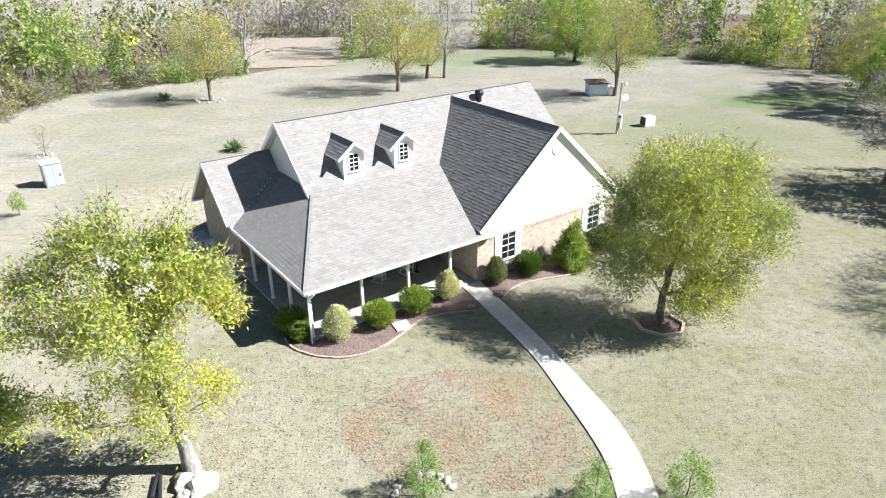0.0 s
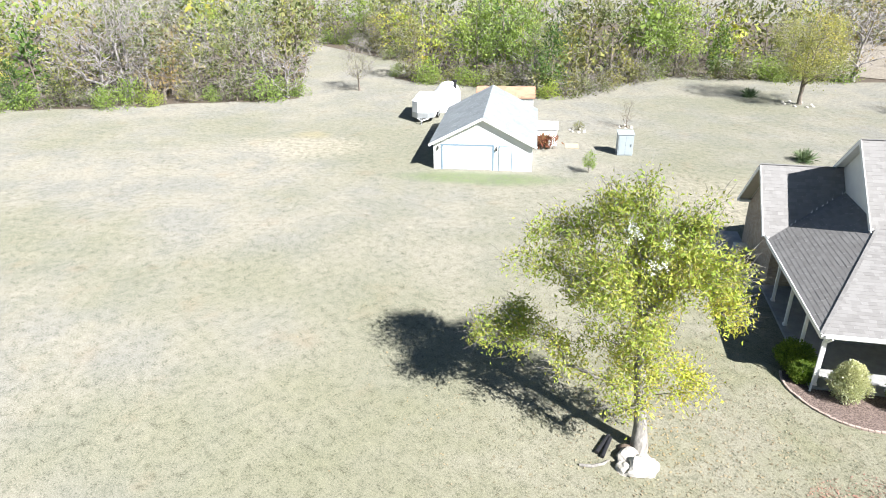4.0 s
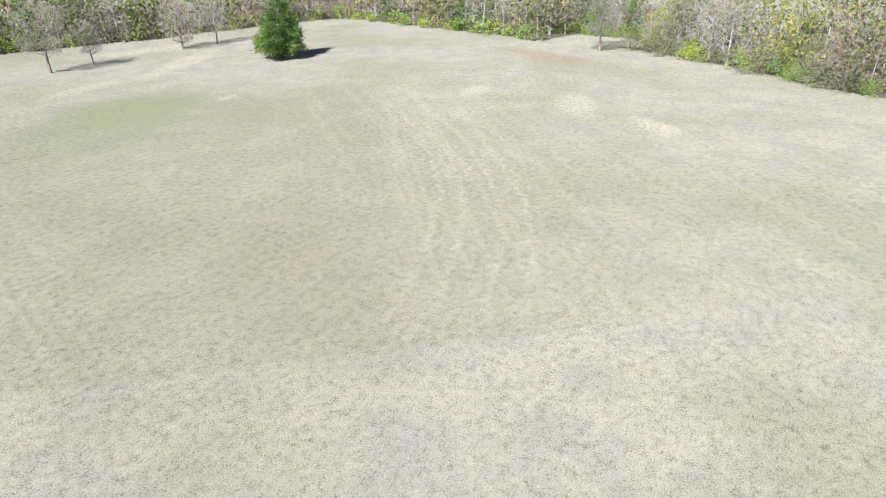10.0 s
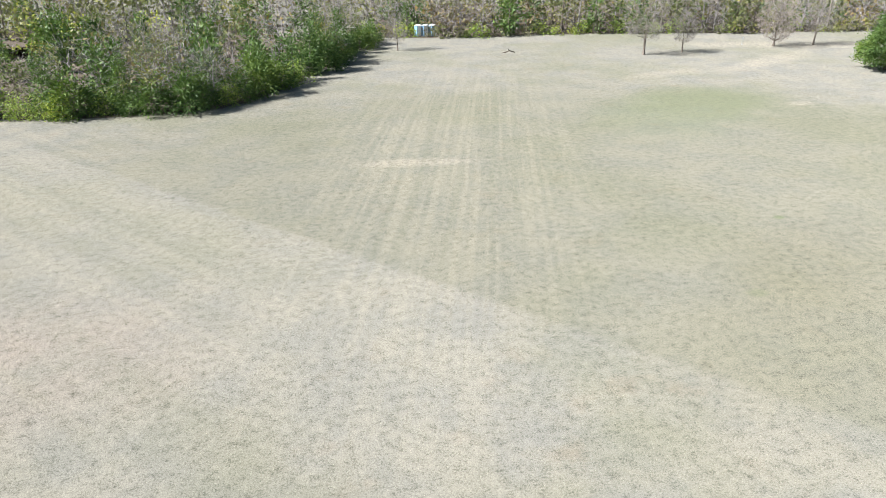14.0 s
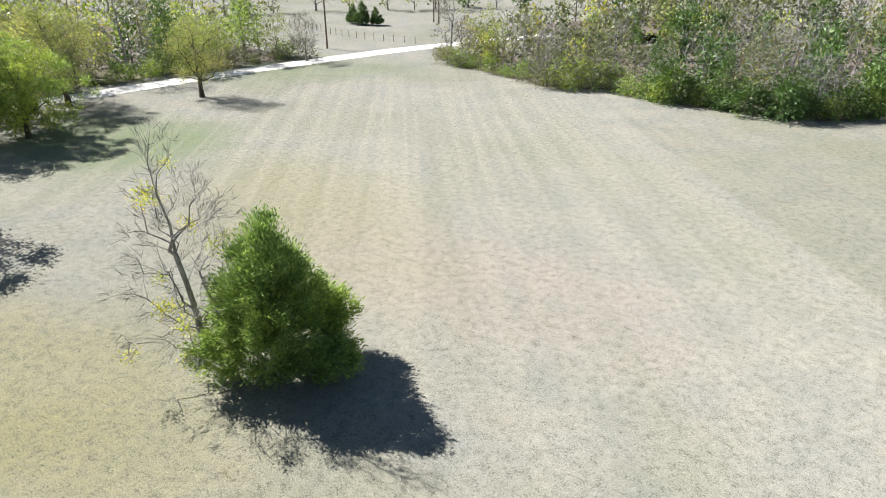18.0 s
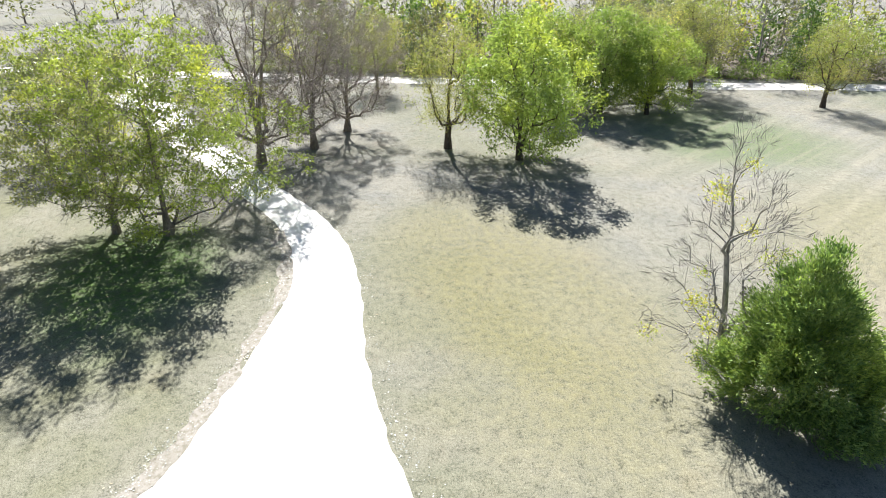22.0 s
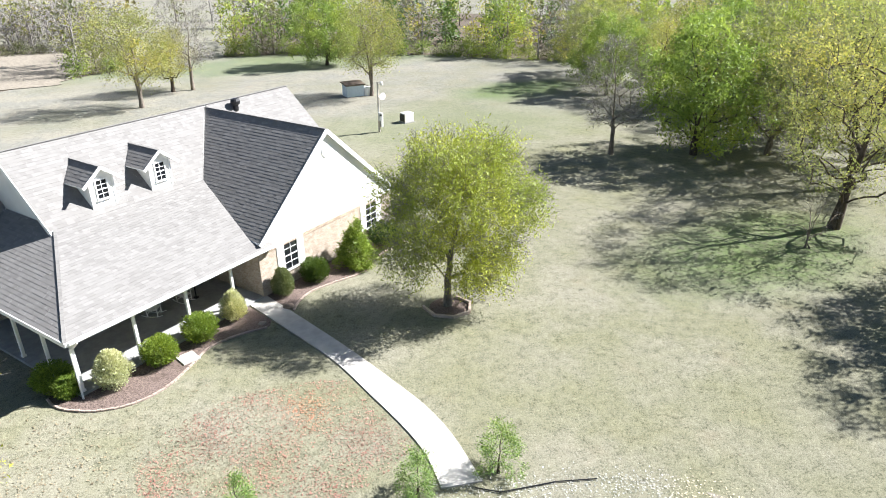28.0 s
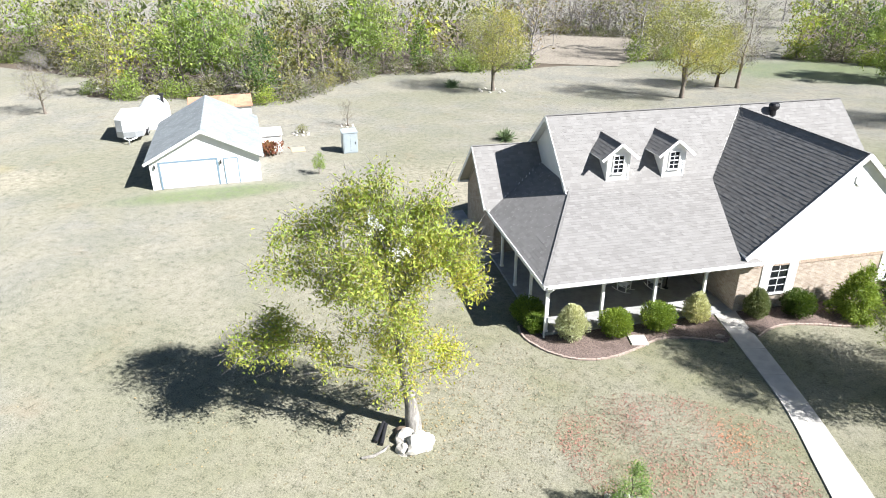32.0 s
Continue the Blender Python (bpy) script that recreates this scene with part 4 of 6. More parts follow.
def limbs(nodes, parent, rad, thin=0.0):
    """Tapered limbs along a frame, as corners and faces."""
    verts, faces = [], []
    for i, j in enumerate(parent):
        if j < 0 or rad[i] < thin:
            continue
        a, b = nodes[j], nodes[i]
        d = b - a
        ln = np.linalg.norm(d)
        if ln < 1e-4:
            continue
        d = d / ln
        ref = np.array((1.0, 0, 0)) if abs(d[2]) > 0.8 else np.array((0, 0, 1.0))
        s = np.cross(d, ref)
        s /= np.linalg.norm(s)
        u = np.cross(d, s)
        r0, r1 = rad[j] if j > 0 and rad[j] < rad[i] * 1.8 else rad[i] * 1.25, rad[i]
        if parent[j] < 0:
            r0 = rad[j] * 1.5
        k = 8 if r0 > 0.1 else 5 if r0 > 0.035 else 3
        o = len(verts)
        for p, r in ((a - d * r0 * 0.3, r0), (b, r1)):
            for q in range(k):
                c = 2 * math.pi * q / k
                verts.append(tuple(p + r * (math.cos(c) * s + math.sin(c) * u)))
        faces += [(o + q, o + (q + 1) % k, o + k + (q + 1) % k, o + k + q) for q in range(k)]
    return verts, faces


def leaves(seed, points, count, spread, size, flat=0.0, droop=0.0, slim=0.5, outward=None):
    """Small pointed leaves scattered round points: corners and faces as arrays."""
    g = np.random.default_rng(seed)
    pts = np.asarray(points, float)
    n = len(pts) * count
    base = np.repeat(pts, count, 0) + g.normal(0, 1, (n, 3)) * np.array((spread, spread, spread * (1 - flat)))
    way = g.normal(0, 1, (n, 3))
    if outward is not None:
        out = base - np.array(outward)
        out[:, 2] *= 0.4
        out /= np.linalg.norm(out, axis=1)[:, None] + 1e-6
        way = way * 0.55 + out
    way[:, 2] -= droop
    way /= np.linalg.norm(way, axis=1)[:, None] + 1e-6
    side_ = np.cross(way, g.normal(0, 1, (n, 3)))
    side_ /= np.linalg.norm(side_, axis=1)[:, None] + 1e-6
    ln = size * g.uniform(0.6, 1.35, (n, 1))
    wd = ln * slim * g.uniform(0.7, 1.2, (n, 1))
    v = np.stack([base, base + way * ln * 0.45 + side_ * wd * 0.5, base + way * ln, base + way * ln * 0.55 - side_ * wd * 0.5], 1).reshape(-1, 3)
    f = np.arange(n * 4).reshape(-1, 4)
    return v, f


def bulk(name, v, f, material, parent=None):
    """A mesh of many quads, quickly."""
    me = bpy.data.meshes.new(name)
    me.vertices.add(len(v))
    me.vertices.foreach_set("co", np.asarray(v, np.float32).ravel())
    f = np.asarray(f, np.int32)
    me.loops.add(f.size)
    me.loops.foreach_set("vertex_index", f.ravel())
    me.polygons.add(len(f))
    me.polygons.foreach_set("loop_start", np.arange(len(f), dtype=np.int32) * f.shape[1])
    me.polygons.foreach_set("loop_total", np.full(len(f), f.shape[1], np.int32))
    me.materials.append(material)
    me.update(calc_edges=True)
    ob = new(name, me)
    ob.parent = parent
    return ob


def three(geo, grow=1.0):
    """Pointed leaves or twigs as single triangles."""
    v, f = geo
    q = v.reshape(-1, 4, 3)
    a = q[:, 0] + (q[:, 3] - q[:, 1]) * 0.25
    t = np.stack([a, q[:, 1] + (q[:, 1] - q[:, 3]) * 0.25, q[:, 2]], 1)
    mid = t.mean(1, keepdims=True)
    return ((t - mid) * grow + mid).reshape(-1, 3), np.arange(len(t) * 3).reshape(-1, 3)


def tree(name, seed, at, label, category="tree", group="", height=10.0, low=2.0, radius=4.0, tips=150, leaf=LEAF_OAK, wood=BARK, count=30, spread=0.45, size=0.2,
         twigs=0, shape="round", lean=(0, 0), trunk=0.22, lumps=0.35, stems=1, slim=0.5, droop=0.2, flat=0.0, outward=False, top=0.85, bare=0.0, centre=0.5, lobes=None, wiggle=0.65, taper=0.64, twig=0.022, haze=TWIG):
    """A tree: tapered trunk with limbs, and a crown of single leaves."""
    rng = random.Random(seed)
    nodes, par, rad, ends = skeleton(rng, height, low, radius, tips, shape, lean, trunk, lumps, top, stems, centre, lobes, wiggle, taper)
    ob = thing(name, pose(*at, 0), label, category, group)
    v, f = limbs(nodes, par, rad)
    raw("trunk", v, f, wood, parent=ob, smooth=True)
    spots = nodes[ends]
    if twigs:
        tv, tf = leaves(seed + 1, nodes[[e for e in ends]], twigs, spread * 0.5, size * 3.6 if size < 0.4 else 1.1, slim=twig, outward=(lean[0] * 0.5, lean[1] * 0.5, height * 0.3))
        tv, tf = three((tv, tf))
        tw = bulk("fine_branching", tv, tf, haze, ob)
        tagged(tw, kind="stuff")
    if bare:
        spots = np.array([s for s in spots if rng.random() > bare])
    if count and len(spots):
        lv, lf = three(leaves(seed + 2, spots, count * 2, spread, size * 0.8, flat, droop, slim, outward=(0, 0, height * 0.35) if outward else None))
        bulk("crown", lv, lf, leaf, ob)
    return ob


def again(ob, x, y, turn=0.0, scale=1.0, tall=1.0):
    return copy_thing(ob, pose(x, y, 0, 0, 0, turn) @ Matrix.Diagonal((scale, scale, scale * tall, 1)))


ash = tree("ash_tree", 11, (-9.05, 17.8), "leaning ash with yellow-green leaves beside a rock pile", height=10.6, low=1.6, radius=4.3, tips=400, leaf=LEAF_ASH, wood=PALE_BARK,
           count=50, spread=0.25, size=0.19, twigs=14, lean=(-0.3, -0.1), trunk=0.24, droop=0.6, top=0.8, slim=0.42,
           lobes=[(-3.0, -1.4, 8.1, 1.1, 0.8, 0.3), (-1.4, -0.6, 8.9, 1.0, 0.8, 0.25), (0.2, 0.1, 8.6, 1.1, 0.9, 0.3), (1.2, 0.5, 7.6, 1.0, 0.8, 0.3), (-0.3, -0.1, 7.0, 1.3, 0.9, 0.35),
                  (-1.9, -0.8, 6.6, 1.3, 0.7, 0.35), (-1.0, 1.2, 7.6, 1.2, 1.0, 0.25), (-0.9, -1.9, 7.4, 1.1, 0.9, 0.25), (-3.5, -2.1, 7.0, 0.9, 0.5, 0.14), (1.9, 0.9, 6.4, 0.8, 0.4, 0.1),
                  (-1.2, -0.5, 9.9, 0.8, 0.6, 0.1), (0.9, 0.4, 9.3, 0.6, 0.5, 0.07), (-4.5, -2.2, 4.2, 1.3, 0.6, 0.3), (-2.6, -1.3, 3.6, 1.1, 0.6, 0.18), (-0.7, -0.4, 2.9, 1.5, 0.8, 0.26),
                  (1.1, 0.5, 3.4, 0.9, 0.7, 0.13), (-0.9, -0.4, 5.0, 1.6, 0.8, 0.2), (-0.2, -0.5, 4.1, 1.0, 0.8, 0.14), (0.2, -0.8, 5.6, 0.9, 0.6, 0.1)])
elm = tree("elm_tree", 23, (10.6, 27.6), "feathery yellow-green elm with drooping twigs on the lawn", height=9.8, low=1.2, radius=4.8, tips=420, leaf=LEAF_ELM, wood=BARK,
           count=80, spread=0.33, size=0.2, twigs=34, trunk=0.19, droop=0.7, slim=0.36, top=0.6,
           lobes=[(0.6, 0, 6.0, 3.4, 2.6, 1.0), (0.9, 0.2, 7.6, 2.8, 1.7, 0.4), (2.4, -0.8, 2.5, 1.7, 1.4, 0.22), (-1.7, 0.5, 2.7, 1.5, 1.4, 0.2), (3.6, -0.6, 5.4, 1.5, 1.4, 0.2), (0.5, -1.5, 2.2, 1.1, 1.1, 0.1),
                  (-2.3, 0.6, 5.8, 1.4, 1.6, 0.14), (0.2, 1.8, 3.2, 1.8, 1.4, 0.16)])
WEBS = ((-0.1, -2.0, 9.15, 0.17), (-0.15, -2.03, 9.41, 0.12), (0.79, -1.51, 8.99, 0.13), (0.48, -1.68, 8.17, 0.2), (0.67, -1.58, 8.29, 0.13))   # place within the crown, radius
WEB = leafy("pale_web", (0.6, 0.58, 0.52), (0.72, 0.7, 0.66), (0.5, 0.47, 0.4), through=0.3)
for k, (wx, wy, wz, wr) in enumerate(WEBS):
    tagged(bulk("web_nest", *three(leaves(300 + k, [(wx, wy, wz)], 48, wr * 0.7, 0.09, slim=0.6)), WEB, ash), "torn white caterpillar web among the leaves")
juniper = tree("juniper", 31, (18.9, -16.1), "dense dark green juniper on the lawn", height=7.3, low=0.15, radius=3.5, tips=560, leaf=LEAF_JUNIPER, wood=DARK_BARK,
               count=80, spread=0.2, size=0.26, trunk=0.2, slim=0.28, droop=-0.5, outward=True, top=0.9,
               lobes=[(0, 0, 2.0, 2.9, 1.7, 1.0), (0.2, 0.1, 3.6, 2.3, 1.6, 0.7), (-0.2, 0.2, 5.2, 1.45, 1.3, 0.34), (0.1, 0.1, 6.5, 0.7, 0.75, 0.1), (-2.4, -0.6, 1.2, 1.2, 0.8, 0.2),
                      (1.3, 2.1, 1.4, 1.2, 0.9, 0.2), (2.3, -1.0, 1.9, 1.1, 0.9, 0.2), (-1.2, -2.2, 2.2, 1.1, 1.0, 0.2), (-1.6, 1.6, 3.4, 0.9, 0.8, 0.14), (1.5, -1.4, 4.3, 0.8, 0.7, 0.1)])
dead = tree("dead_tree", 37, (21.9, -14.7), "bare dead tree with a few mistletoe clumps beside the juniper", height=10.8, low=1.4, radius=2.9, shape="egg", tips=250, leaf=LEAF_ASH, wood=PALE_BARK,
            count=50, spread=0.2, size=0.15, twigs=16, trunk=0.21, lumps=0.9, bare=0.95, top=1.0, lean=(0.3, 0.5), wiggle=0.3, taper=0.58, twig=0.035)
oak = tree("oak_tree", 41, (52.6, -12.9), "full green oak beside the driveway lawn", height=11.8, low=0.9, radius=5.4, centre=0.42, tips=280, leaf=LEAF_OAK, wood=DARK_BARK,
           count=44, spread=0.36, size=0.34, trunk=0.24, lumps=0.55, stems=2)
oak_b = tree("oak_tree", 43, (40.6, 16.0), "thinning oak with olive leaves by the driveway", height=11.4, low=2.0, radius=6.2, tips=330, leaf=LEAF_SOFT, wood=BARK,
             count=24, spread=0.3, size=0.28, twigs=22, trunk=0.22, lumps=0.5, flat=0.4, centre=0.42)
oak_c = tree("oak_tree", 47, (39.9, 12.6), "thinning oak with yellow-tipped leaves by the driveway", height=13.6, low=0.8, radius=6.9, tips=420, leaf=LEAF_ELM, wood=BARK,
             count=36, spread=0.34, size=0.28, twigs=14, trunk=0.24, lumps=0.6, flat=0.5, centre=0.42)
oak_d = tree("oak_tree", 53, (37.8, 27.8), "tall leaning oak with sparse yellowing leaves", height=15.0, low=2.4, radius=6.2, tips=360, leaf=LEAF_SOFT, wood=DARK_BARK,
             count=24, spread=0.33, size=0.22, twigs=12, lean=(2.0, 0.5), trunk=0.3, lumps=0.5)
elm_b = tree("elm_tree", 59, (56.6, -7.4), "half-bare yellow elm by the drive", height=10.4, low=2.0, radius=3.8, tips=200, leaf=LEAF_YELLOW, wood=DARK_BARK, count=34, spread=0.4, size=0.2,
             twigs=8, trunk=0.28, lumps=0.4)
bare = tree("bare_tree", 61, (33.8, 47.2), "nearly bare grey tree at the wood's edge", height=10.0, low=2.4, radius=3.2, tips=200, leaf=LEAF_OLIVE, wood=BARK, count=6, spread=0.4, size=0.16,
            twigs=24, trunk=0.18, lumps=0.4, twig=0.05, taper=0.72, haze=PALE_TWIG)
hazy = tree("bare_tree", 67, (54.2, 8.6), "wide bare tree with a haze of fine twigs", height=16.5, low=1.6, radius=6.8, tips=330, leaf=LEAF_OLIVE, wood=BARK, count=7, spread=0.5, size=0.2,
            twigs=64, trunk=0.26, lumps=0.3, stems=4, wiggle=0.5, taper=0.72, twig=0.036, haze=HAZE)
cedar = tree("cedar", 71, (-83.2, -70.3), "dark green conical cedar alone in the field", height=10.0, low=0.9, radius=4.2, tips=230, leaf=LEAF_CEDAR, wood=DARK_BARK, count=50, spread=0.34, size=0.42,
             shape="cone", trunk=0.22, lumps=0.35, slim=0.4, outward=True, top=0.92)
pecan = tree("pecan_tree", 73, (-27.5, 78.1), "light green pecan tree behind the house", height=10.0, low=2.6, radius=4.4, tips=180, leaf=LEAF_YELLOW, wood=BARK, count=36, spread=0.5, size=0.22,
             twigs=8, trunk=0.2, lumps=0.4, stems=2)

# single trees that stand about the place
again(pecan, -5.4, 82.6, 40, 1.12)
again(elm_b, -2.0, 91.0, 70, 0.75)
again(bare, 0.4, 91.2, 120, 1.15)
again(oak, 20.5, 103.6, 10, 0.95)
again(pecan, 20.9, 79.2, 150, 1.0, 1.1)
again(oak, 40.4, 44.5, 60, 1.0)
again(oak_b, 46.5, 42.0, 200, 1.1)
again(oak_d, 45.5, 33.0, 90, 0.95)
again(hazy, 63.6, 1.5, 70, 0.72)
again(cedar, 63.3, 37.4, 30, 0.95)
again(elm_b, 81.7, 42.6, 200, 0.85)
again(pecan, 82.3, -1.9, 90, 0.9)
again(oak, 67.6, -25.4, 190, 0.9)
again(oak_b, 76.1, -35.8, 20, 0.95)
again(elm_b, 76.0, -39.5, 130, 1.05)
again(elm_b, 67.0, -50.7, 10, 0.88)
again(bare, 74.5, -76.5, 0, 0.72)
again(bare, -59.4, -92.2, 40, 0.95)
again(bare, -66.3, -92.2, 140, 0.62)
again(hazy, -84.0, -92.5, 200, 0.5)
again(bare, -110.5, -27.2, 60, 1.0)
again(bare, -91.0, -91.4, 240, 0.8)
again(bare, -24.1, -109.8, 90, 0.58)
again(bare, -68.6, 47.9, 10, 0.62)
again(oak_b, 60.5, 24.5, 140, 0.8)
again(oak_c, 52.0, 42.0, 60, 0.95)
again(oak_d, 50.0, 36.5, 300, 0.9)
again(oak_c, 58.0, 50.0, 180, 1.0)
again(oak, 55.0, 58.0, 220, 1.0)
again(oak_b, 64.0, 62.0, 90, 1.05)
again(oak_d, 68.0, 54.0, 10, 0.85)
again(oak_c, 74.0, 66.0, 120, 1.0)
again(elm_b, 61.0, 72.0, 30, 1.0)
again(oak, 71.5, -19.0, 100, 0.9)
again(oak, 66.5, -30.0, 20, 0.8)
again(oak_b, 74.0, -28.0, 260, 1.0)
again(hazy, 58.0, 4.5, 170, 0.85)
again(oak_b, 50.0, 75.5, 33, 0.95)
again(oak, 47.5, 68.5, 140, 0.8)
again(oak_c, 55.0, 82.0, 250, 0.85)
again(elm_b, 50.5, 62.5, 80, 0.9)

# ---- the woods round about: a mix of kinds, drawn up as joined masses ----
def thinned(geo, step, grow):
    """Every step-th triangle, each grown a little."""
    if geo is None:
        return None
    t = geo[0].reshape(-1, 3, 3)[::step]
    mid = t.mean(1, keepdims=True)
    return ((t - mid) * grow + mid).reshape(-1, 3), np.arange(len(t) * 3).reshape(-1, 3)


def stand(name, seed, **kw):
    """A tree for the woods, kept as arrays: limbs, twigs and leaves, whole and thinned."""
    rng = random.Random(seed)
    o = dict(height=9.0, low=1.0, radius=3.0, tips=60, count=20, spread=0.46, size=0.36, twigs=7, leaf=0, shape="round", trunk=0.14, lumps=0.45, stems=1, outward=False, slim=0.6, pale=False)
    o.update(kw)
    nodes, par, rad, ends = skeleton(rng, o["height"], o["low"], o["radius"], o["tips"], o["shape"], (0, 0), o["trunk"], o["lumps"], 0.85, o["stems"])
    lv, lf = limbs(nodes, par, rad, 0.02 if o["pale"] else min(0.022, o["trunk"] * 0.2))
    lf = np.array(lf)
    lf = np.concatenate([lf[:, (0, 1, 2)], lf[:, (0, 2, 3)]])
    tw = three(leaves(seed + 1, nodes[ends], o["twigs"], 0.3, 1.25, slim=0.03, outward=(0, 0, o["height"] * 0.3))) if o["twigs"] else None
    lvs = three(leaves(seed + 2, nodes[ends], o["count"], o["spread"], o["size"], 0.1, 0.1, o["slim"], (0, 0, o["height"] * 0.35) if o["outward"] else None)) if o["count"] else None
    near = (np.array(lv), lf), tw, lvs
    far = limbs(nodes, par, rad, min(0.04, o["trunk"] * 0.3))
    ff = np.array(far[1])
    far = (np.array(far[0]), np.concatenate([ff[:, (0, 1, 2)], ff[:, (0, 2, 3)]])), thinned(tw, 4, 1.5), thinned(lvs, 5, 1.95)
    return near, far, o["leaf"], o["pale"]


LEAFS = [LEAF_OLIVE, LEAF_OAK, LEAF_YELLOW, LEAF_CEDAR, LEAF_RUST, LEAF_ASH]
KINDS = {
    "olive": stand("olive", 101, leaf=0), "olive2": stand("olive2", 102, leaf=0, height=8, radius=3.4, count=14, twigs=10),
    "green": stand("green", 103, leaf=1, count=28), "yellow": stand("yellow", 104, leaf=2, count=18, twigs=8),
    "grey": stand("grey", 105, leaf=0, count=3, twigs=15, tips=66, trunk=0.18, pale=True), "grey2": stand("grey2", 106, leaf=4, count=4, twigs=14, tips=62, height=8, radius=3.6, stems=2, trunk=0.18, pale=True),
    "rust": stand("rust", 107, leaf=4, count=12, twigs=10, height=8), "cedar": stand("cedar", 108, leaf=3, shape="cone", low=0.2, radius=2.5, height=7.5, count=34, twigs=0, size=0.38, outward=True, slim=0.45),
    "brush": stand("brush", 109, leaf=0, height=2.6, low=0.2, radius=1.9, tips=40, count=14, size=0.28, twigs=8, stems=3, trunk=0.05, shape="dome"),
    "greenbrush": stand("greenbrush", 110, leaf=1, height=2.4, low=0.1, radius=1.7, tips=40, count=24, size=0.26, twigs=2, stems=3, trunk=0.05, shape="dome"),
    "cedarbrush": stand("cedarbrush", 112, leaf=3, shape="egg", low=0.1, radius=2.3, height=4.2, count=34, twigs=0, size=0.38, outward=True, slim=0.45, stems=2, trunk=0.08),
    "lime": stand("lime", 111, leaf=5, count=20, height=7, radius=3.0, tips=64),
}


def wood(name, label, placed):
    """One mass of trees: limbs, twigs and leaves of all of them in one mesh."""
    vs, fs, ms, o = [], [], [], 0
    for kind, x, y, turn, sc, tall, back in placed:
        near, far, leaf, pale = KINDS[kind]
        wd, tw, lvs = far if back > 2.5 else near
        c, s = math.cos(turn), math.sin(turn)
        rot = np.array(((c, s, 0), (-s, c, 0), (0, 0, 1.0)))
        for geo, mi in ((wd, 2 + len(LEAFS) if pale else 0), (tw, 2 + len(LEAFS) if pale else 1), (lvs, 2 + leaf)):
            if geo is None:
                continue
            v, f = geo
            vs.append((v @ rot) * np.array((sc, sc, sc * tall)) + np.array((x, y, 0)))
            fs.append(f + o)
            ms.append(np.full(len(f), mi, np.int32))
            o += len(v)
    ob = bulk(name, np.concatenate(vs), np.concatenate(fs), BARK)
    for mt in (TWIG, *LEAFS, PALE_TWIG):
        ob.data.materials.append(mt)
    ob.data.polygons.foreach_set("material_index", np.concatenate(ms))
    return tagged(ob, label, "woods", kind="stuff")


FLOORS = iter(range(20))


def floor_of(line, depth, label):
    """Leaf litter under a wood."""
    a = [np.array(q, float) for q in line]
    out = []
    for i, q in enumerate(a):
        d = a[min(i + 1, len(a) - 1)] - a[max(i - 1, 0)]
        d /= np.linalg.norm(d)
        out.append(q + np.array((d[1], -d[0])) * (depth + 26))
    sheet("woodland_floor", [tuple(q) for q in a], [tuple(q) for q in out], 0.014 + 0.004 * next(FLOORS), LITTER, 0.8, 0.012, label=label, category="leaf litter")


def belt(seed, line, depth, mix, gap=5.5, brush=("brush", "greenbrush"), scale=1.0, light=0, open_to=None):
    """Trees along the front line (right of which the wood lies) and in rows behind it."""
    rng = random.Random(seed)
    placed = []
    pts = [np.array(p, float) for p in line]
    for a, b in zip(pts, pts[1:]):
        d = b - a
        ln = np.linalg.norm(d)
        d /= ln
        n = np.array((d[1], -d[0]))
        back = 0.0
        while back < depth:
            s = rng.uniform(0, gap)
            while s < ln:
                q = a + d * s + n * (back + 2.0 + rng.uniform(-1.6, 1.6))
                placed.append((rng.choice(mix), q[0], q[1], rng.uniform(0, 6.28), scale * rng.uniform(0.75, 1.25), rng.uniform(0.9, 1.15), back + light))
                s += gap * rng.uniform(0.6, 1.3) * (1 + back / 25)
            back += gap * (0.85 + back / 35)
        s = 0.0
        while s < ln:
            q = a + d * s + n * rng.uniform(-0.8, 1.4)
            if brush:
                placed.append((rng.choice(brush), q[0], q[1], rng.uniform(0, 6.28), rng.uniform(0.6, 1.2), rng.uniform(0.8, 1.2), light))
            s += rng.uniform(1.7, 3.8)
    if open_to:
        placed = [q for q in placed if not open_to(q[1], q[2])]
    return placed


MIX_N = ["olive", "olive2", "green", "lime", "yellow", "olive", "grey", "grey2", "cedar", "green"]
MIX_W = ["olive", "olive2", "grey", "grey2", "rust", "yellow", "grey2", "grey", "cedar", "olive", "grey"]
MIX_S = ["olive2", "grey", "grey2", "grey", "cedar", "rust", "olive"]
MIX_E = ["olive", "yellow", "grey", "green", "cedar", "lime"]
wood("woods", "mixed autumn wood north of the house", belt(1, [(90, 62), (70, 78), (54, 95), (40, 106), (24, 116), (6, 118)], 45, MIX_N))
floor_of([(90, 62), (70, 78), (54, 95), (40, 106), (24, 116), (6, 118)], 45, "brown leaf litter under the northern trees")
wood("woods", "thin autumn wood behind the house", belt(2, [(-2, 119), (-24, 98), (-37, 89), (-47, 81), (-48, 63)], 40, MIX_N, open_to=lambda x, y: -0.29 < x / y < -0.135 and y < 140 and x > -37))
floor_of([(-2, 119), (-24, 98), (-37, 89), (-47, 81), (-48, 63)], 40, "brown leaf litter under the trees behind the house")
wood("woods", "green and bare trees behind the garage", belt(3, [(-49, 61), (-57, 61), (-66, 57), (-73, 56)], 40, ["green", "lime", "cedar", "green", "olive2", "yellow", "olive"]))
floor_of([(-49, 61), (-57, 61), (-66, 57), (-73, 56)], 40, "brown leaf litter under the trees behind the garage")
wood("woods", "autumn wood west of the field", belt(4, [(-70, 40), (-72, 37), (-82, 21), (-96, 3), (-116, -24)], 42, MIX_W))
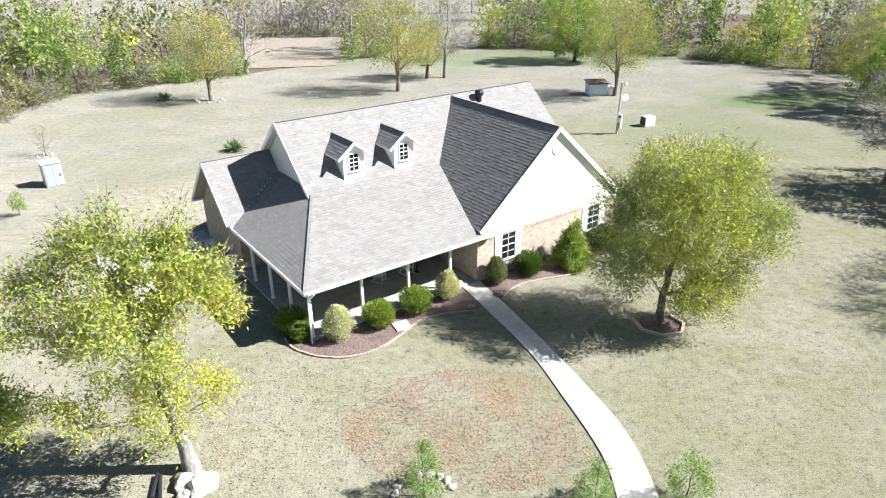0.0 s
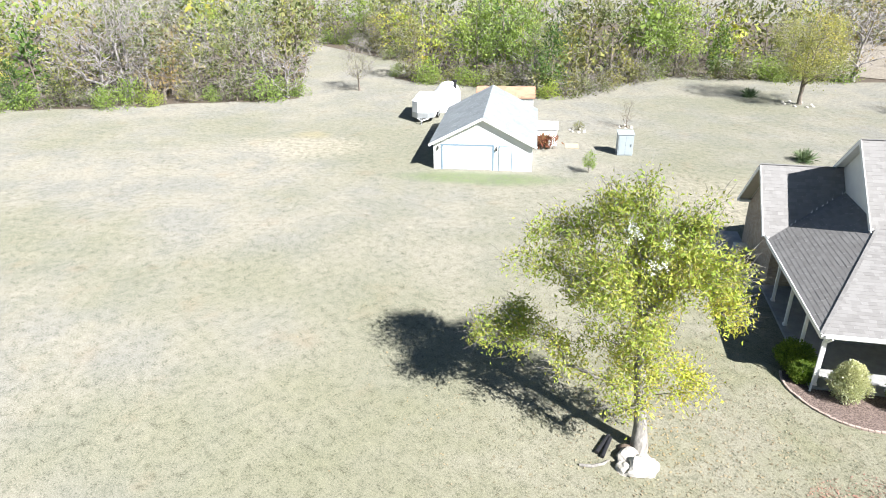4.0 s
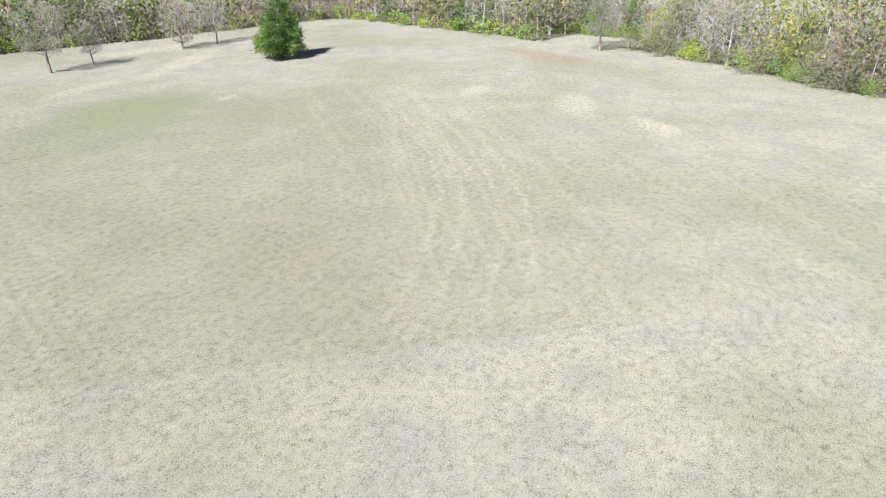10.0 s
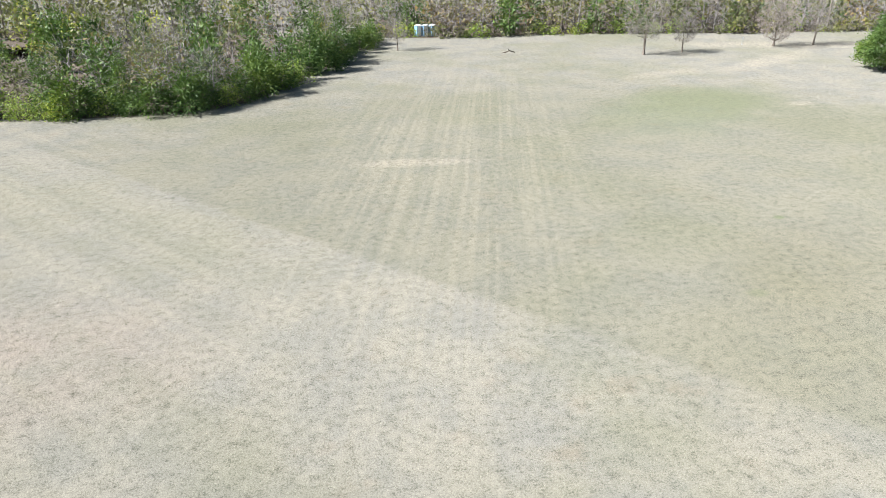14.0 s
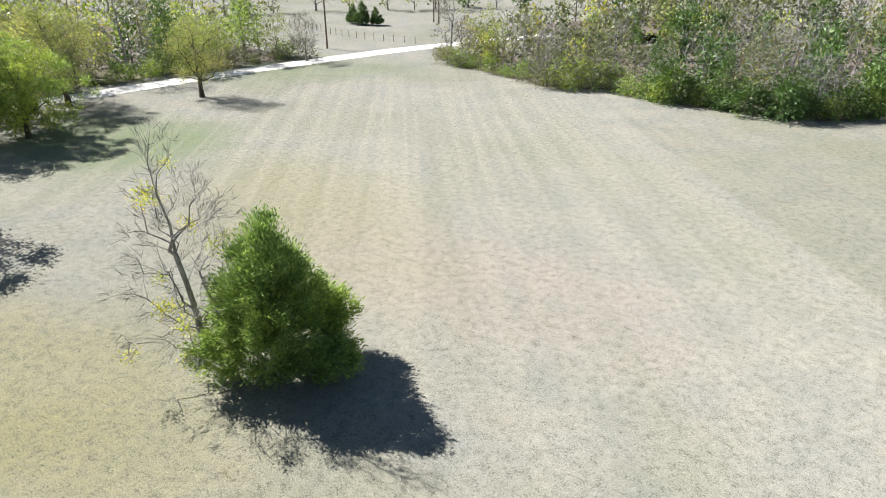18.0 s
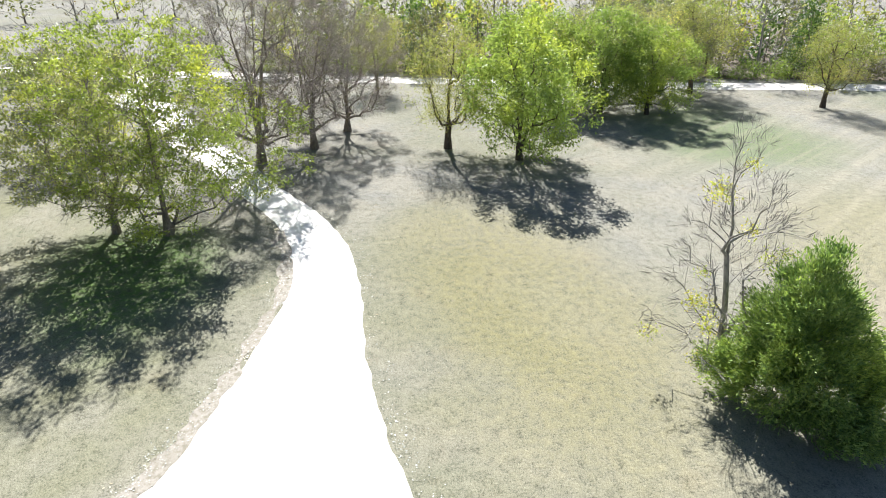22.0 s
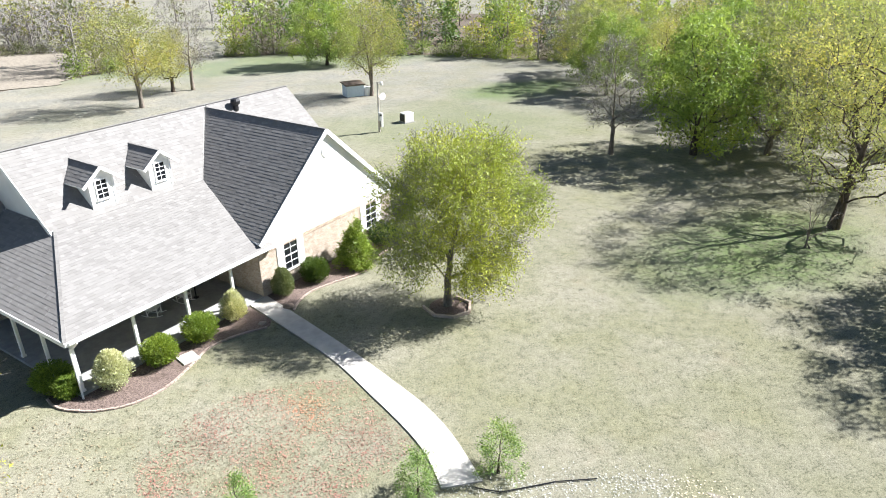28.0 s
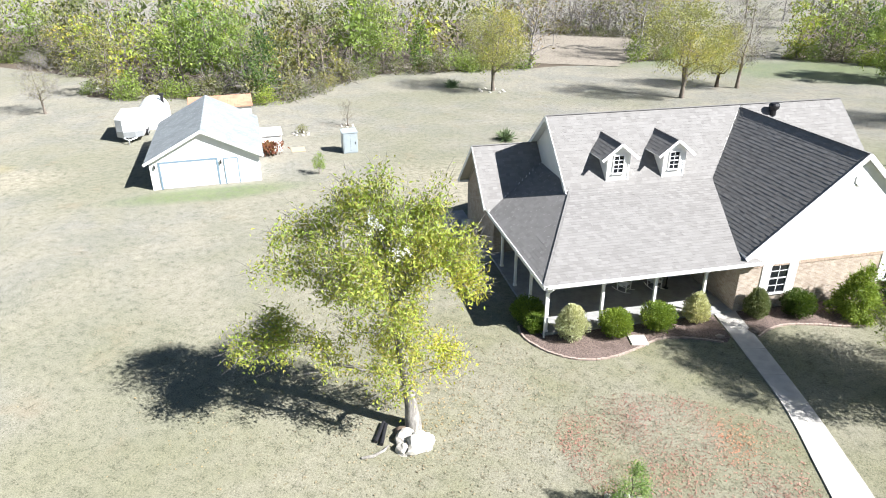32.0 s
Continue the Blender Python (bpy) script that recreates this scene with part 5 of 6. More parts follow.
floor_of([(-70, 40), (-72, 37), (-82, 21), (-96, 3), (-116, -24)], 42, "brown leaf litter under the western trees")
wood("woods", "bare and rusty wood far across the field", belt(5, [(-118, -40), (-125, -60), (-134, -95), (-108, -104), (-88, -108), (-60, -118), (-38, -121), (-20, -128)], 40, MIX_S, 4.6, light=5))
floor_of([(-118, -40), (-125, -60), (-134, -95), (-108, -104), (-88, -108), (-60, -118), (-38, -121), (-20, -128)], 40, "brown leaf litter under the trees across the field")
wood("woods", "cedars and bare trees south of the field", belt(6, [(-24, -122), (-19, -115), (-12, -99), (-1, -81), (7, -76), (20, -77)], 60, ["cedar", "cedar", "grey", "olive2", "grey2", "cedarbrush", "cedar"], 4.8, ("cedarbrush", "cedarbrush", "greenbrush"), scale=0.8))
floor_of([(-24, -122), (-19, -115), (-12, -99), (-1, -81), (7, -76), (20, -77)], 60, "brown leaf litter under the southern cedars")
wood("woods", "low autumn thicket beside the road", belt(7, [(20, -77), (28, -80), (34, -78), (44, -82), (52, -85), (60, -92)], 55, ["grey", "olive2", "grey2", "yellow", "olive", "cedar", "lime"], 4.8, scale=0.75))
floor_of([(20, -77), (28, -80), (34, -78), (44, -82), (52, -85), (60, -92)], 55, "brown leaf litter under the roadside thicket")
wood("woods", "wood across the gravel road", belt(8, [(78, -78), (82, -60), (86, -38), (93, -8), (98, 14)], 45, MIX_E))
floor_of([(78, -78), (82, -60), (86, -38), (93, -8), (98, 14)], 45, "brown leaf litter under the roadside trees")
wood("woods", "far wood beyond the road", belt(9, [(20, -190), (80, -175), (130, -130), (160, -80), (175, -20), (170, 60), (130, 130), (60, 160)], 6, MIX_N, 8.0, None, 1.2, 20))
wood("woods", "far wood beyond the fields", belt(10, [(60, 170), (-10, 180), (-100, 150), (-150, 80), (-175, 0), (-185, -110), (-120, -170), (-40, -190), (20, -195)], 6, MIX_S, 8.0, None, 1.2, 20))
wood("woods", "thin pale saplings behind the reedy clearing", belt(13, [(-12, 136), (-26, 134), (-40, 134)], 14, ["grey", "grey2", "grey"], 3.6, ("brush",), 0.8))
sheet("clearing", [(-36, 98), (-37, 112), (-41, 136)], [(-17, 101), (-14, 112), (-12, 138)], 0.085, REEDS, 0.9, 0.012, label="pale dry reeds in a clearing of the wood", category="clearing")
wood("woods", "bare wood behind the gap in the western trees", belt(12, [(-117, -12), (-127, -27), (-132, -48)], 16, MIX_W, 5.0))
wood("woods", "grey wood behind the southern thicket", belt(14, [(-40, -150), (10, -142), (62, -146)], 26, ["grey", "olive", "grey2", "cedar", "olive2"], 5.5, None, 1.1, 10))
wood("woods", "bare wood closing the grassy inlet", belt(11, [(-84, 66), (-104, 72), (-112, 50), (-100, 34)], 30, ["olive", "green", "grey", "lime", "olive2", "yellow"], 4.6))
floor_of([(-84, 66), (-104, 72), (-112, 50), (-100, 34)], 22, "brown leaf litter behind the inlet")


# ---- planting and small things round the house ----
def rock(name, at, size, seed, label, material=ROCK, flat=1.0):
    """An uneven stone."""
    bm = bmesh.new()
    bmesh.ops.create_icosphere(bm, subdivisions=3, radius=1.0)
    for v in bm.verts:
        n = noise.noise(v.co * 1.1 + Vector((seed, 0, 0))) * 0.4 + noise.noise(v.co * 3.0 + Vector((0, seed, 0))) * 0.14
        v.co *= 1 + n
        v.co = Vector((v.co.x * size[0], v.co.y * size[1], v.co.z * size[2]))
        v.co.z = max(v.co.z, -size[2] * 0.3) if flat else v.co.z
    ob = part(name, bm, material, None)
    ob.matrix_basis = pose(at[0], at[1], size[2] * 0.28 + (at[2] if len(at) > 2 else 0), 0, 0, seed * 47)
    return tagged(ob, label, "rock")


def shrub(name, at, w, h, leaf, label, seed, n=7500, size=0.09, shape="round", group=""):
    """A clipped or loose shrub: a shell of single leaves on short stems."""
    g = np.random.default_rng(seed)
    u = g.normal(0, 1, (n, 3))
    u /= np.linalg.norm(u, axis=1)[:, None]
    lump = 1 + 0.10 * np.sin(u[:, 0] * 5 + seed) * np.cos(u[:, 1] * 4 + seed * 2) + 0.07 * np.sin(u[:, 2] * 9 + seed)
    r = g.uniform(0.12, 1.0, n) ** 0.5 * lump
    p = u * r[:, None]
    if shape == "egg":
        k = 1 - 0.38 * np.clip(p[:, 2] + 0.2, 0, 1.2)
        p[:, 0] *= k
        p[:, 1] *= k
    p = p * np.array((w / 2, w / 2, h / 2)) + np.array((0, 0, h * 0.5))
    p[:, 2] = np.maximum(p[:, 2], 0.04)
    ob = thing(name, pose(*at, 0), label, "shrub", group)
    v, f = leaves(seed + 5, p, 1, 0.02, size, droop=-0.5, slim=0.55, outward=(0, 0, h * 0.2))
    bulk("foliage", v, f, leaf, ob)
    rng = random.Random(seed)
    bm = bmesh.new()
    for i in range(7):
        a = rng.uniform(0, 6.28)
        e = (math.cos(a) * w * 0.28, math.sin(a) * w * 0.28, h * rng.uniform(0.5, 0.8))
        tube([(0.03 * math.cos(a), 0.03 * math.sin(a), 0), (e[0] * 0.5, e[1] * 0.5, e[2] * 0.6), e], [0.025, 0.018, 0.008], 5, bm)
    part("stem_cluster", bm, DARK_BARK, ob)
    return ob


def house_to_world(u, v):
    p = HOUSE @ Vector((u, v, 0))
    return p.x, p.y


def bed(name, outline, label):
    bm = bmesh.new()
    top = [bm.verts.new((x, y, 0.045)) for x, y in outline]
    face = bm.faces.new(top)
    bmesh.ops.triangulate(bm, faces=[face])
    bmesh.ops.recalc_face_normals(bm, faces=bm.faces)
    for f in bm.faces:
        if f.normal.z < 0:
            f.normal_flip()
    return tagged(part(name, bm, MULCH, None), label, "flower bed", kind="structure")


edge_l = spline([(-7.55, 26.3), (-7.2, 25.7), (-6.6, 25.2), (-5.5, 24.75), (-4.2, 24.75), (-3.0, 25.4), (-1.95, 26.7), (-1.1, 27.9), (0.2, 28.5), (1.75, 28.75)], 6)
edge_r = spline([(3.1, 29.9), (3.5, 30.7), (4.2, 31.5), (5.5, 32.1), (7.1, 32.6), (8.1, 33.3), (8.8, 34.4), (10.0, 35.3), (11.8, 36.3)], 6)
bed_l = bed("flower_bed", [tuple(q) for q in edge_l] + [(1.9, 29.3), (0.95, 31.2), house_to_world(9.4, 0.06), house_to_world(0.06, 0.06), house_to_world(0.06, 1.6)], "reddish bark mulch bed along the porch")
bed_r = bed("flower_bed", [tuple(q) for q in edge_r] + [house_to_world(19.5, 0.08), house_to_world(10.2, 0.08), (2.25, 31.4)], "reddish bark mulch bed under the front windows")
brick_me = None
rng = random.Random(77)
for line, owner in ((edge_l, bed_l), (edge_r, bed_r)):
    pts = [np.array(q) for q in line]
    run = [0.0]
    for a, b in zip(pts, pts[1:]):
        run.append(run[-1] + np.linalg.norm(b - a))
    s = 0.1
    while s < run[-1] - 0.1:
        i = max(k for k in range(len(run)) if run[k] <= s)
        d = pts[i + 1] - pts[i]
        d /= np.linalg.norm(d)
        c = pts[i] + d * (s - run[i])
        if brick_me is None:
            bm = box(-0.1, 0.1, -0.05, 0.05, 0.0, 0.085, 0.012)
            brick_me = bpy.data.meshes.new("brick")
            bm.to_mesh(brick_me)
            bm.free()
            brick_me.materials.append(EDGING)
        b = new("brick", brick_me)
        b.parent = owner
        b.matrix_basis = pose(c[0], c[1], rng.uniform(-0.015, 0.01), rng.gauss(0, 2), rng.gauss(0, 2), math.degrees(math.atan2(d[1], d[0])) + rng.gauss(0, 4))
        s += 0.215
# bark chips and litter on the beds
g = np.random.default_rng(3)
pts = []
for line, width in ((edge_l, 2.0), (edge_r, 1.4)):
    for a, b in zip(line, line[1:]):
        d = (b - a) / (np.linalg.norm(b - a) + 1e-9)
        nrm = np.array((-d[1], d[0]))
        for _ in range(60):
            q = a + (b - a) * g.random() + nrm * (0.12 + width * g.random())
            pts.append((q[0], q[1], 0.055))
v, f = leaves(9, pts, 1, 0.02, 0.07, flat=1.0, slim=0.45)
v[:, 2] = 0.05 + np.abs(v[:, 2] - 0.05) * 0.3
CHIPS = leafy("bark_chips", (0.15, 0.095, 0.075), (0.07, 0.045, 0.038), (0.24, 0.17, 0.14), through=0.0)
tagged(bulk("bark_chips", v, f, CHIPS), "loose reddish bark chips on the beds", "mulch", kind="stuff")

shrub("boxwood_shrub", (-7.35, 27.0), 1.6, 1.25, LEAF_BOX, "dark green boxwood at the porch corner in shade", 1)
shrub("boxwood_shrub", (-6.75, 26.25), 1.0, 0.85, LEAF_BOX, "low bright green boxwood at the porch corner", 2, 4500)
shrub("variegated_shrub", (-5.0, 26.3), 1.55, 1.85, LEAF_CREAM, "egg-shaped cream and green variegated shrub", 3, 8500, shape="egg")
shrub("boxwood_shrub", (-3.15, 27.4), 1.55, 1.4, LEAF_BOX, "round green boxwood in front of the porch", 4)
shrub("boxwood_shrub", (-1.4, 28.75), 1.65, 1.4, LEAF_BOX, "round green boxwood beside a stepping stone", 5)
shrub("variegated_shrub", (0.25, 30.1), 1.3, 1.65, LEAF_CREAM, "cream-green egg-shaped shrub beside the walkway", 6, 7000, shape="egg")
shrub("variegated_shrub", (2.9, 31.75), 1.25, 1.6, leafy("dull_shrub_leaves", (0.13, 0.16, 0.06), (0.22, 0.24, 0.10), (0.28, 0.29, 0.15)), "dull olive egg-shaped shrub beside the walkway", 7, 7000, shape="egg")
shrub("boxwood_shrub", (4.8, 32.85), 1.6, 1.3, leafy("dark_boxwood_leaves", (0.035, 0.065, 0.012), (0.08, 0.12, 0.02), (0.12, 0.17, 0.03)), "dark green boxwood under a window", 8)
shrub("holly_shrub", (9.8, 36.2), 2.2, 1.4, leafy("holly_leaves", (0.04, 0.075, 0.018), (0.085, 0.13, 0.03)), "dark hedge-like holly under the second window", 9)
tree("arborvitae", 83, (7.5, 34.0), "bright green bushy conifer by the brick wall", "shrub", height=2.7, low=0.1, radius=1.35, tips=190, leaf=LEAF_BOX, wood=DARK_BARK, count=40, spread=0.11, size=0.17,
     shape="cone", trunk=0.05, lumps=0.3, slim=0.35, outward=True, top=0.9)
for k, (x, y, h) in enumerate(((7.95, 15.9, 2.5), (4.95, 15.9, 2.4), (-0.7, 16.5, 2.4))):
    tree("young_cedar", 90 + k, (x, y), "young thin cedar at the edge of the drive", "shrub", "young cedars by the drive", height=h, low=0.15, radius=0.85, tips=60, leaf=LEAF_JUNIPER, wood=DARK_BARK,
         count=46, spread=0.1, size=0.1, shape="cone", trunk=0.05, lumps=0.6, slim=0.35, outward=True, top=0.95)
shrub_small = tree("sapling", 95, (33.5, 26.1), "small bare sapling with fine twigs under the oak", "tree", height=3.4, low=0.6, radius=1.3, tips=60, leaf=LEAF_RUST, wood=BARK, count=3, spread=0.15, size=0.09,
                   twigs=14, trunk=0.05, stems=3)
again(shrub_small, -35.2, 56.2, 30, 0.8)
tree("sapling", 97, (-29.3, 42.1), "leafy green sapling on the lawn by the garage", "tree", height=1.7, low=0.3, radius=0.5, tips=30, leaf=LEAF_OAK, wood=BARK, count=22, spread=0.1, size=0.12, trunk=0.03)

part_stone = part("stepping_stone", box(-0.4, 0.4, -0.4, 0.4, 0.0, 0.09, 0.015), PALE_CONCRETE, None)
part_stone.matrix_basis = pose(-2.05, 27.3, 0.02, 0, 0, 25)
tagged(part_stone, "square pale concrete stepping stone in the mulch", "paving stone")
rock("rock", (2.9, 30.35), (0.32, 0.24, 0.2), 3, "rounded brown rock beside the walkway", plain("brown_rock", (0.28, 0.21, 0.16), 0.9, 0.3, 4.0, bump=0.5))
rock("rock", (1.45, 29.2), (0.22, 0.16, 0.1), 4, "small flat brown rock in the mulch", plain("dull_rock", (0.25, 0.21, 0.18), 0.9, 0.3, 4.0, bump=0.5))

# the rock pile at the ash
rock("boulder", (-8.35, 16.95), (0.62, 0.48, 0.38), 5, "big pale limestone boulder at the ash")
rock("boulder", (-9.0, 17.0), (0.42, 0.36, 0.3), 6, "pale limestone boulder at the ash")
rock("boulder", (-8.8, 16.5), (0.36, 0.3, 0.26), 7, "small pale limestone boulder")
rock("rock", (-9.35, 17.35), (0.26, 0.24, 0.18), 8, "small brown stone among boulders", DARK_WOOD)
for k, (x, y, turn) in enumerate(((-9.85, 16.9, 20), (-10.05, 16.95, 12))):
    ob = part("pipe", tube([(0, -0.55, 0.08), (0, 0.55, 0.1)], 0.075, 10), BLACK, None)
    ob.matrix_basis = pose(x, y, 0, 0, 0, turn)
    tagged(ob, "short black pipe lying beside the boulders", "pipe")
ob = part("branch", tube([(0, 0, 0.04), (0.25, 0.35, 0.06), (0.3, 0.8, 0.05), (0.22, 1.1, 0.04)], [0.05, 0.06, 0.05, 0.03], 7), PALE_BARK, None)
ob.matrix_basis = pose(-10.0, 15.5, 0, 0, 0, -20)
tagged(ob, "curved pale fallen branch on the grass", "branch")

# timber ring round the elm
ring = thing("tree_ring", pose(10.6, 27.2, 0), "low border of pale timbers round the elm", "edging")
pts = [(-1.25, 0.6), (-1.0, -0.45), (-0.2, -0.95), (0.75, -0.75), (1.15, 0.1), (0.7, 0.9)]
for a, b in zip(pts, pts[1:]):
    part("timber", beam((*a, 0.07), (*b, 0.07), 0.12, 0.14), plain("pale_timber", (0.50, 0.40, 0.33), 0.9, 0.2), ring)
bm = bmesh.new()
bmesh.ops.create_circle(bm, cap_ends=True, segments=16, radius=1.05)
ob = part("bare_soil", bm, MULCH, None)
ob.matrix_basis = pose(10.6, 27.3, 0.02)
tagged(ob, "patch of dark bare soil round the elm", "soil", kind="structure")
# ring of stones at the young cedar
for k in range(9):
    a = 0.3 + k * 0.36
    rock("edging_stone", (-0.7 + 1.0 * math.cos(a), 16.6 + 0.9 * math.sin(a)), (0.17, 0.12, 0.1), 20 + k, "small pale edging stone round a young cedar")
ob = part("edging_strip", tube([(6.9, 15.5, 0.05), (7.6, 15.0, 0.06), (8.4, 14.9, 0.05), (9.6, 14.75, 0.05), (11, 14.35, 0.05)], 0.022, 6), BLACK, None)
tagged(ob, "thin black edging strip between grass and gravel", "edging")


# ---- the porch ----
def rocking_chair(m):
    ch = thing("rocking_chair", m, "white wooden rocking chair on the shaded porch", "chair", "rocking chairs on the porch")
    part("seat", box(-0.27, 0.27, -0.25, 0.25, 0.40, 0.44, 0.01), WHITE, ch)
    for x in (-0.25, 0.25):
        part("rocker", tube([(x, -0.5, 0.12), (x, -0.25, 0.04), (x, 0.05, 0.025), (x, 0.35, 0.06), (x, 0.55, 0.14)], 0.022, 6), WHITE, ch)
        part("leg", beam((x, -0.24, 0.03), (x, -0.24, 0.62), 0.04, 0.04), WHITE, ch)
        part("leg", beam((x, 0.24, 0.03), (x, 0.36, 1.1), 0.04, 0.04), WHITE, ch)
        part("armrest", beam((x, -0.32, 0.63), (x, 0.27, 0.64), 0.08, 0.025), WHITE, ch)
    for z in (0.56, 0.7, 0.84, 0.98):
        part("back_slat", beam((-0.25, 0.27 + (z - 0.44) * 0.13, z), (0.25, 0.27 + (z - 0.44) * 0.13, z), 0.02, 0.07), WHITE, ch)
    for y in (-0.24, 0.24):
        part("stretcher", beam((-0.25, y, 0.2), (0.25, y, 0.2), 0.025, 0.025), WHITE, ch)
    return ch


rocker = rocking_chair(HOUSE @ pose(5.75, 3.2, 0.14, 0, 0, 35))
copy_thing(rocker, HOUSE @ pose(7.45, 3.1, 0.14, 0, 0, 10))
plant = thing("lantern_stand", HOUSE @ pose(8.05, 2.95, 0.14), "thin black lantern stand beside a rocking chair", "lantern")
part("stand", tube([(0, 0, 0), (0, 0, 0.03), (0, 0, 0.05), (0, 0, 0.75)], [0.14, 0.14, 0.04, 0.03], 8), BLACK, plant)
part("lantern", box(-0.1, 0.1, -0.1, 0.1, 0.75, 1.05, 0.02), BLACK, plant)
mat = part("doormat", box(-0.6, 0.6, -0.4, 0.4, 0, 0.02), plain("dark_mat", (0.05, 0.045, 0.04), 0.95, 0.3), None)
mat.matrix_basis = HOUSE @ pose(8.9, 5.4, 0.142)
tagged(mat, "dark doormat on the porch floor", "mat")
for u, v, sx, sy, h, nm, lb, mt in ((-0.35, 12.6, 0.35, 0.35, 0.75, "cooler_unit", "pale grey utility unit beside the brick wall", STEEL), (-0.2, 11.6, 0.3, 0.5, 0.35, "grill", "low black grill on the patio", BLACK)):
    ob = thing(nm, HOUSE @ pose(u, v, 0.05), lb, "unit" if nm != "grill" else "grill")
    part("body", box(-sx, sx, -sy, sy, 0.06, h, 0.03), mt, ob)
    part("lid", box(-sx - 0.02, sx + 0.02, -sy - 0.02, sy + 0.02, h, h + 0.06, 0.02), mt, ob)
    for x in (-sx + 0.05, sx - 0.05):
        for y in (-sy + 0.05, sy - 0.05):
            part("foot", box(x - 0.03, x + 0.03, y - 0.03, y + 0.03, 0, 0.06), BLACK, ob)

# ---- by the garage ----
TRAILER_WHITE = plain("trailer_skin", (0.80, 0.80, 0.80), 0.35, 0.04, 1.0)
tr = thing("cargo_trailer", pose(-51.0, 43.4, 0, 0, 0, 40), "white enclosed cargo trailer parked beside the garage", "trailer")
part("body", prism([(-1.15, 0, 0.5), (-0.5, -0.55, 0.5), (0.5, -0.55, 0.5), (1.15, 0, 0.5), (1.15, 4.6, 0.5), (-1.15, 4.6, 0.5)], (0, 0, 1.6)), TRAILER_WHITE, tr)
part("roof_cap", prism([(-1.17, -0.02, 2.1), (-0.5, -0.57, 2.1), (0.5, -0.57, 2.1), (1.17, -0.02, 2.1), (1.17, 4.62, 2.1), (-1.17, 4.62, 2.1)], (0, 0, 0.06)), TRAILER_WHITE, tr)
part("stone_guard", prism([(-1.17, -0.03, 0.5), (-0.51, -0.58, 0.5), (0.51, -0.58, 0.5), (1.17, -0.03, 0.5)], (0, 0, 0.55)), STEEL, tr, "grey metal stone guard")
part("tongue", beam((-0.6, -0.4, 0.45), (0, -1.4, 0.45), 0.08, 0.1), WHITE, tr)
part("tongue", beam((0.6, -0.4, 0.45), (0, -1.4, 0.45), 0.08, 0.1), WHITE, tr)
part("jack", tube([(0, -1.35, 0.02), (0, -1.35, 0.75)], 0.04, 8), STEEL, tr)
for x in (-1.2, 1.2):
    for y in (2.0, 2.75):
        w = part("wheel", tube([(x - 0.09, y, 0.33), (x + 0.09, y, 0.33)], 0.33, 16), BLACK, tr)
        part("rim", tube([(x - 0.1, y, 0.33), (x + 0.1, y, 0.33)], 0.18, 12), STEEL, w)
    part("fender", box(x - 0.12, x + 0.12, 1.55, 3.2, 0.72, 0.78, 0.02), TRAILER_WHITE, tr)

sh = thing("arched_shed", pose(-52.4, 47.3, 0, 0, 0, 40), "white shed with a rounded roof behind the trailer", "shed")
arc = [(1.4 * math.cos(a), 1.15 + 1.35 * math.sin(a)) for a in [math.pi * k / 12 for k in range(13)]]
part("shell", prism([(1.4, 0, 0), *[(x, 0, z) for x, z in arc], (-1.4, 0, 0)], (0, 5.0, 0)), TRAILER_WHITE, sh)
bm = bmesh.new()
for (x0, z0), (x1, z1) in zip(arc, arc[1:]):
    beam((x0 * 1.01, -0.03, z0 * 1.005), (x1 * 1.01, -0.03, z1 * 1.005), 0.06, 0.06, bm)
part("edge_trim", bm, WHITE, sh)
part("door", box(-0.5, 0.5, -0.04, 0.0, 0.05, 1.95), TRAILER_WHITE, sh)
part("stovepipe", tube([(1.0, 3.2, 1.6), (1.0, 3.2, 2.7), (1.0, 3.2, 2.75), (1.0, 3.2, 2.95)], [0.16, 0.16, 0.26, 0.26], 10), BLACK, sh, "dark capped stovepipe")

RUST = plain("rusty_metal_roof", (0.44, 0.26, 0.17), 0.6, 0.25, 2.0)
ls = thing("long_shed", pose(-47.6, 47.8, 0, 0, 0, 41), "long low shed with an orange-brown metal roof", "shed")
part("body", box(0, 5.7, 0, 2.4, 0, 2.35), SIDING, ls)
rf = part("roof", prism([(-0.2, -0.2, 2.35), (5.9, -0.2, 2.35), (5.9, 2.6, 2.95), (-0.2, 2.6, 2.95)], (0, 0, 0.06)), RUST, ls)
for k in range(20):
    part("rib", beam((-0.1 + k * 0.31, -0.2, 2.43), (-0.1 + k * 0.31, 2.6, 3.03), 0.05, 0.05), RUST, rf)

ws = thing("small_shed", pose(-36.6, 45.7, 0, 0, 0, 40), "small white lean-to behind the garage corner", "shed")
part("body", box(-0.9, 0.9, 0, 1.6, 0, 1.5), SIDING, ws)
part("roof", prism([(-1.0, -0.15, 1.5), (1.0, -0.15, 1.5), (1.0, 1.75, 1.75), (-1.0, 1.75, 1.75)], (0, 0, 0.07)), WHITE, ws)


def canna(at, seed, label):
    ob = thing("canna_clump", pose(*at, 0), label, "plant")
    rng = random.Random(seed)
    pts = [(rng.gauss(0, 0.45), rng.gauss(0, 0.35), rng.uniform(0.2, 1.0)) for _ in range(70)]
    v, f = leaves(seed, pts, 3, 0.08, 0.42, droop=-0.9, slim=0.3)
    tagged(bulk("leaf_mass", v, f, LEAF_RED, ob), kind="stuff")
    bm = bmesh.new()
    for x, y, z in pts[:24]:
        tube([(x * 0.6, y * 0.6, 0), (x, y, z)], [0.02, 0.012], 5, bm)
    part("stalk_cluster", bm, DARK_BARK, ob)


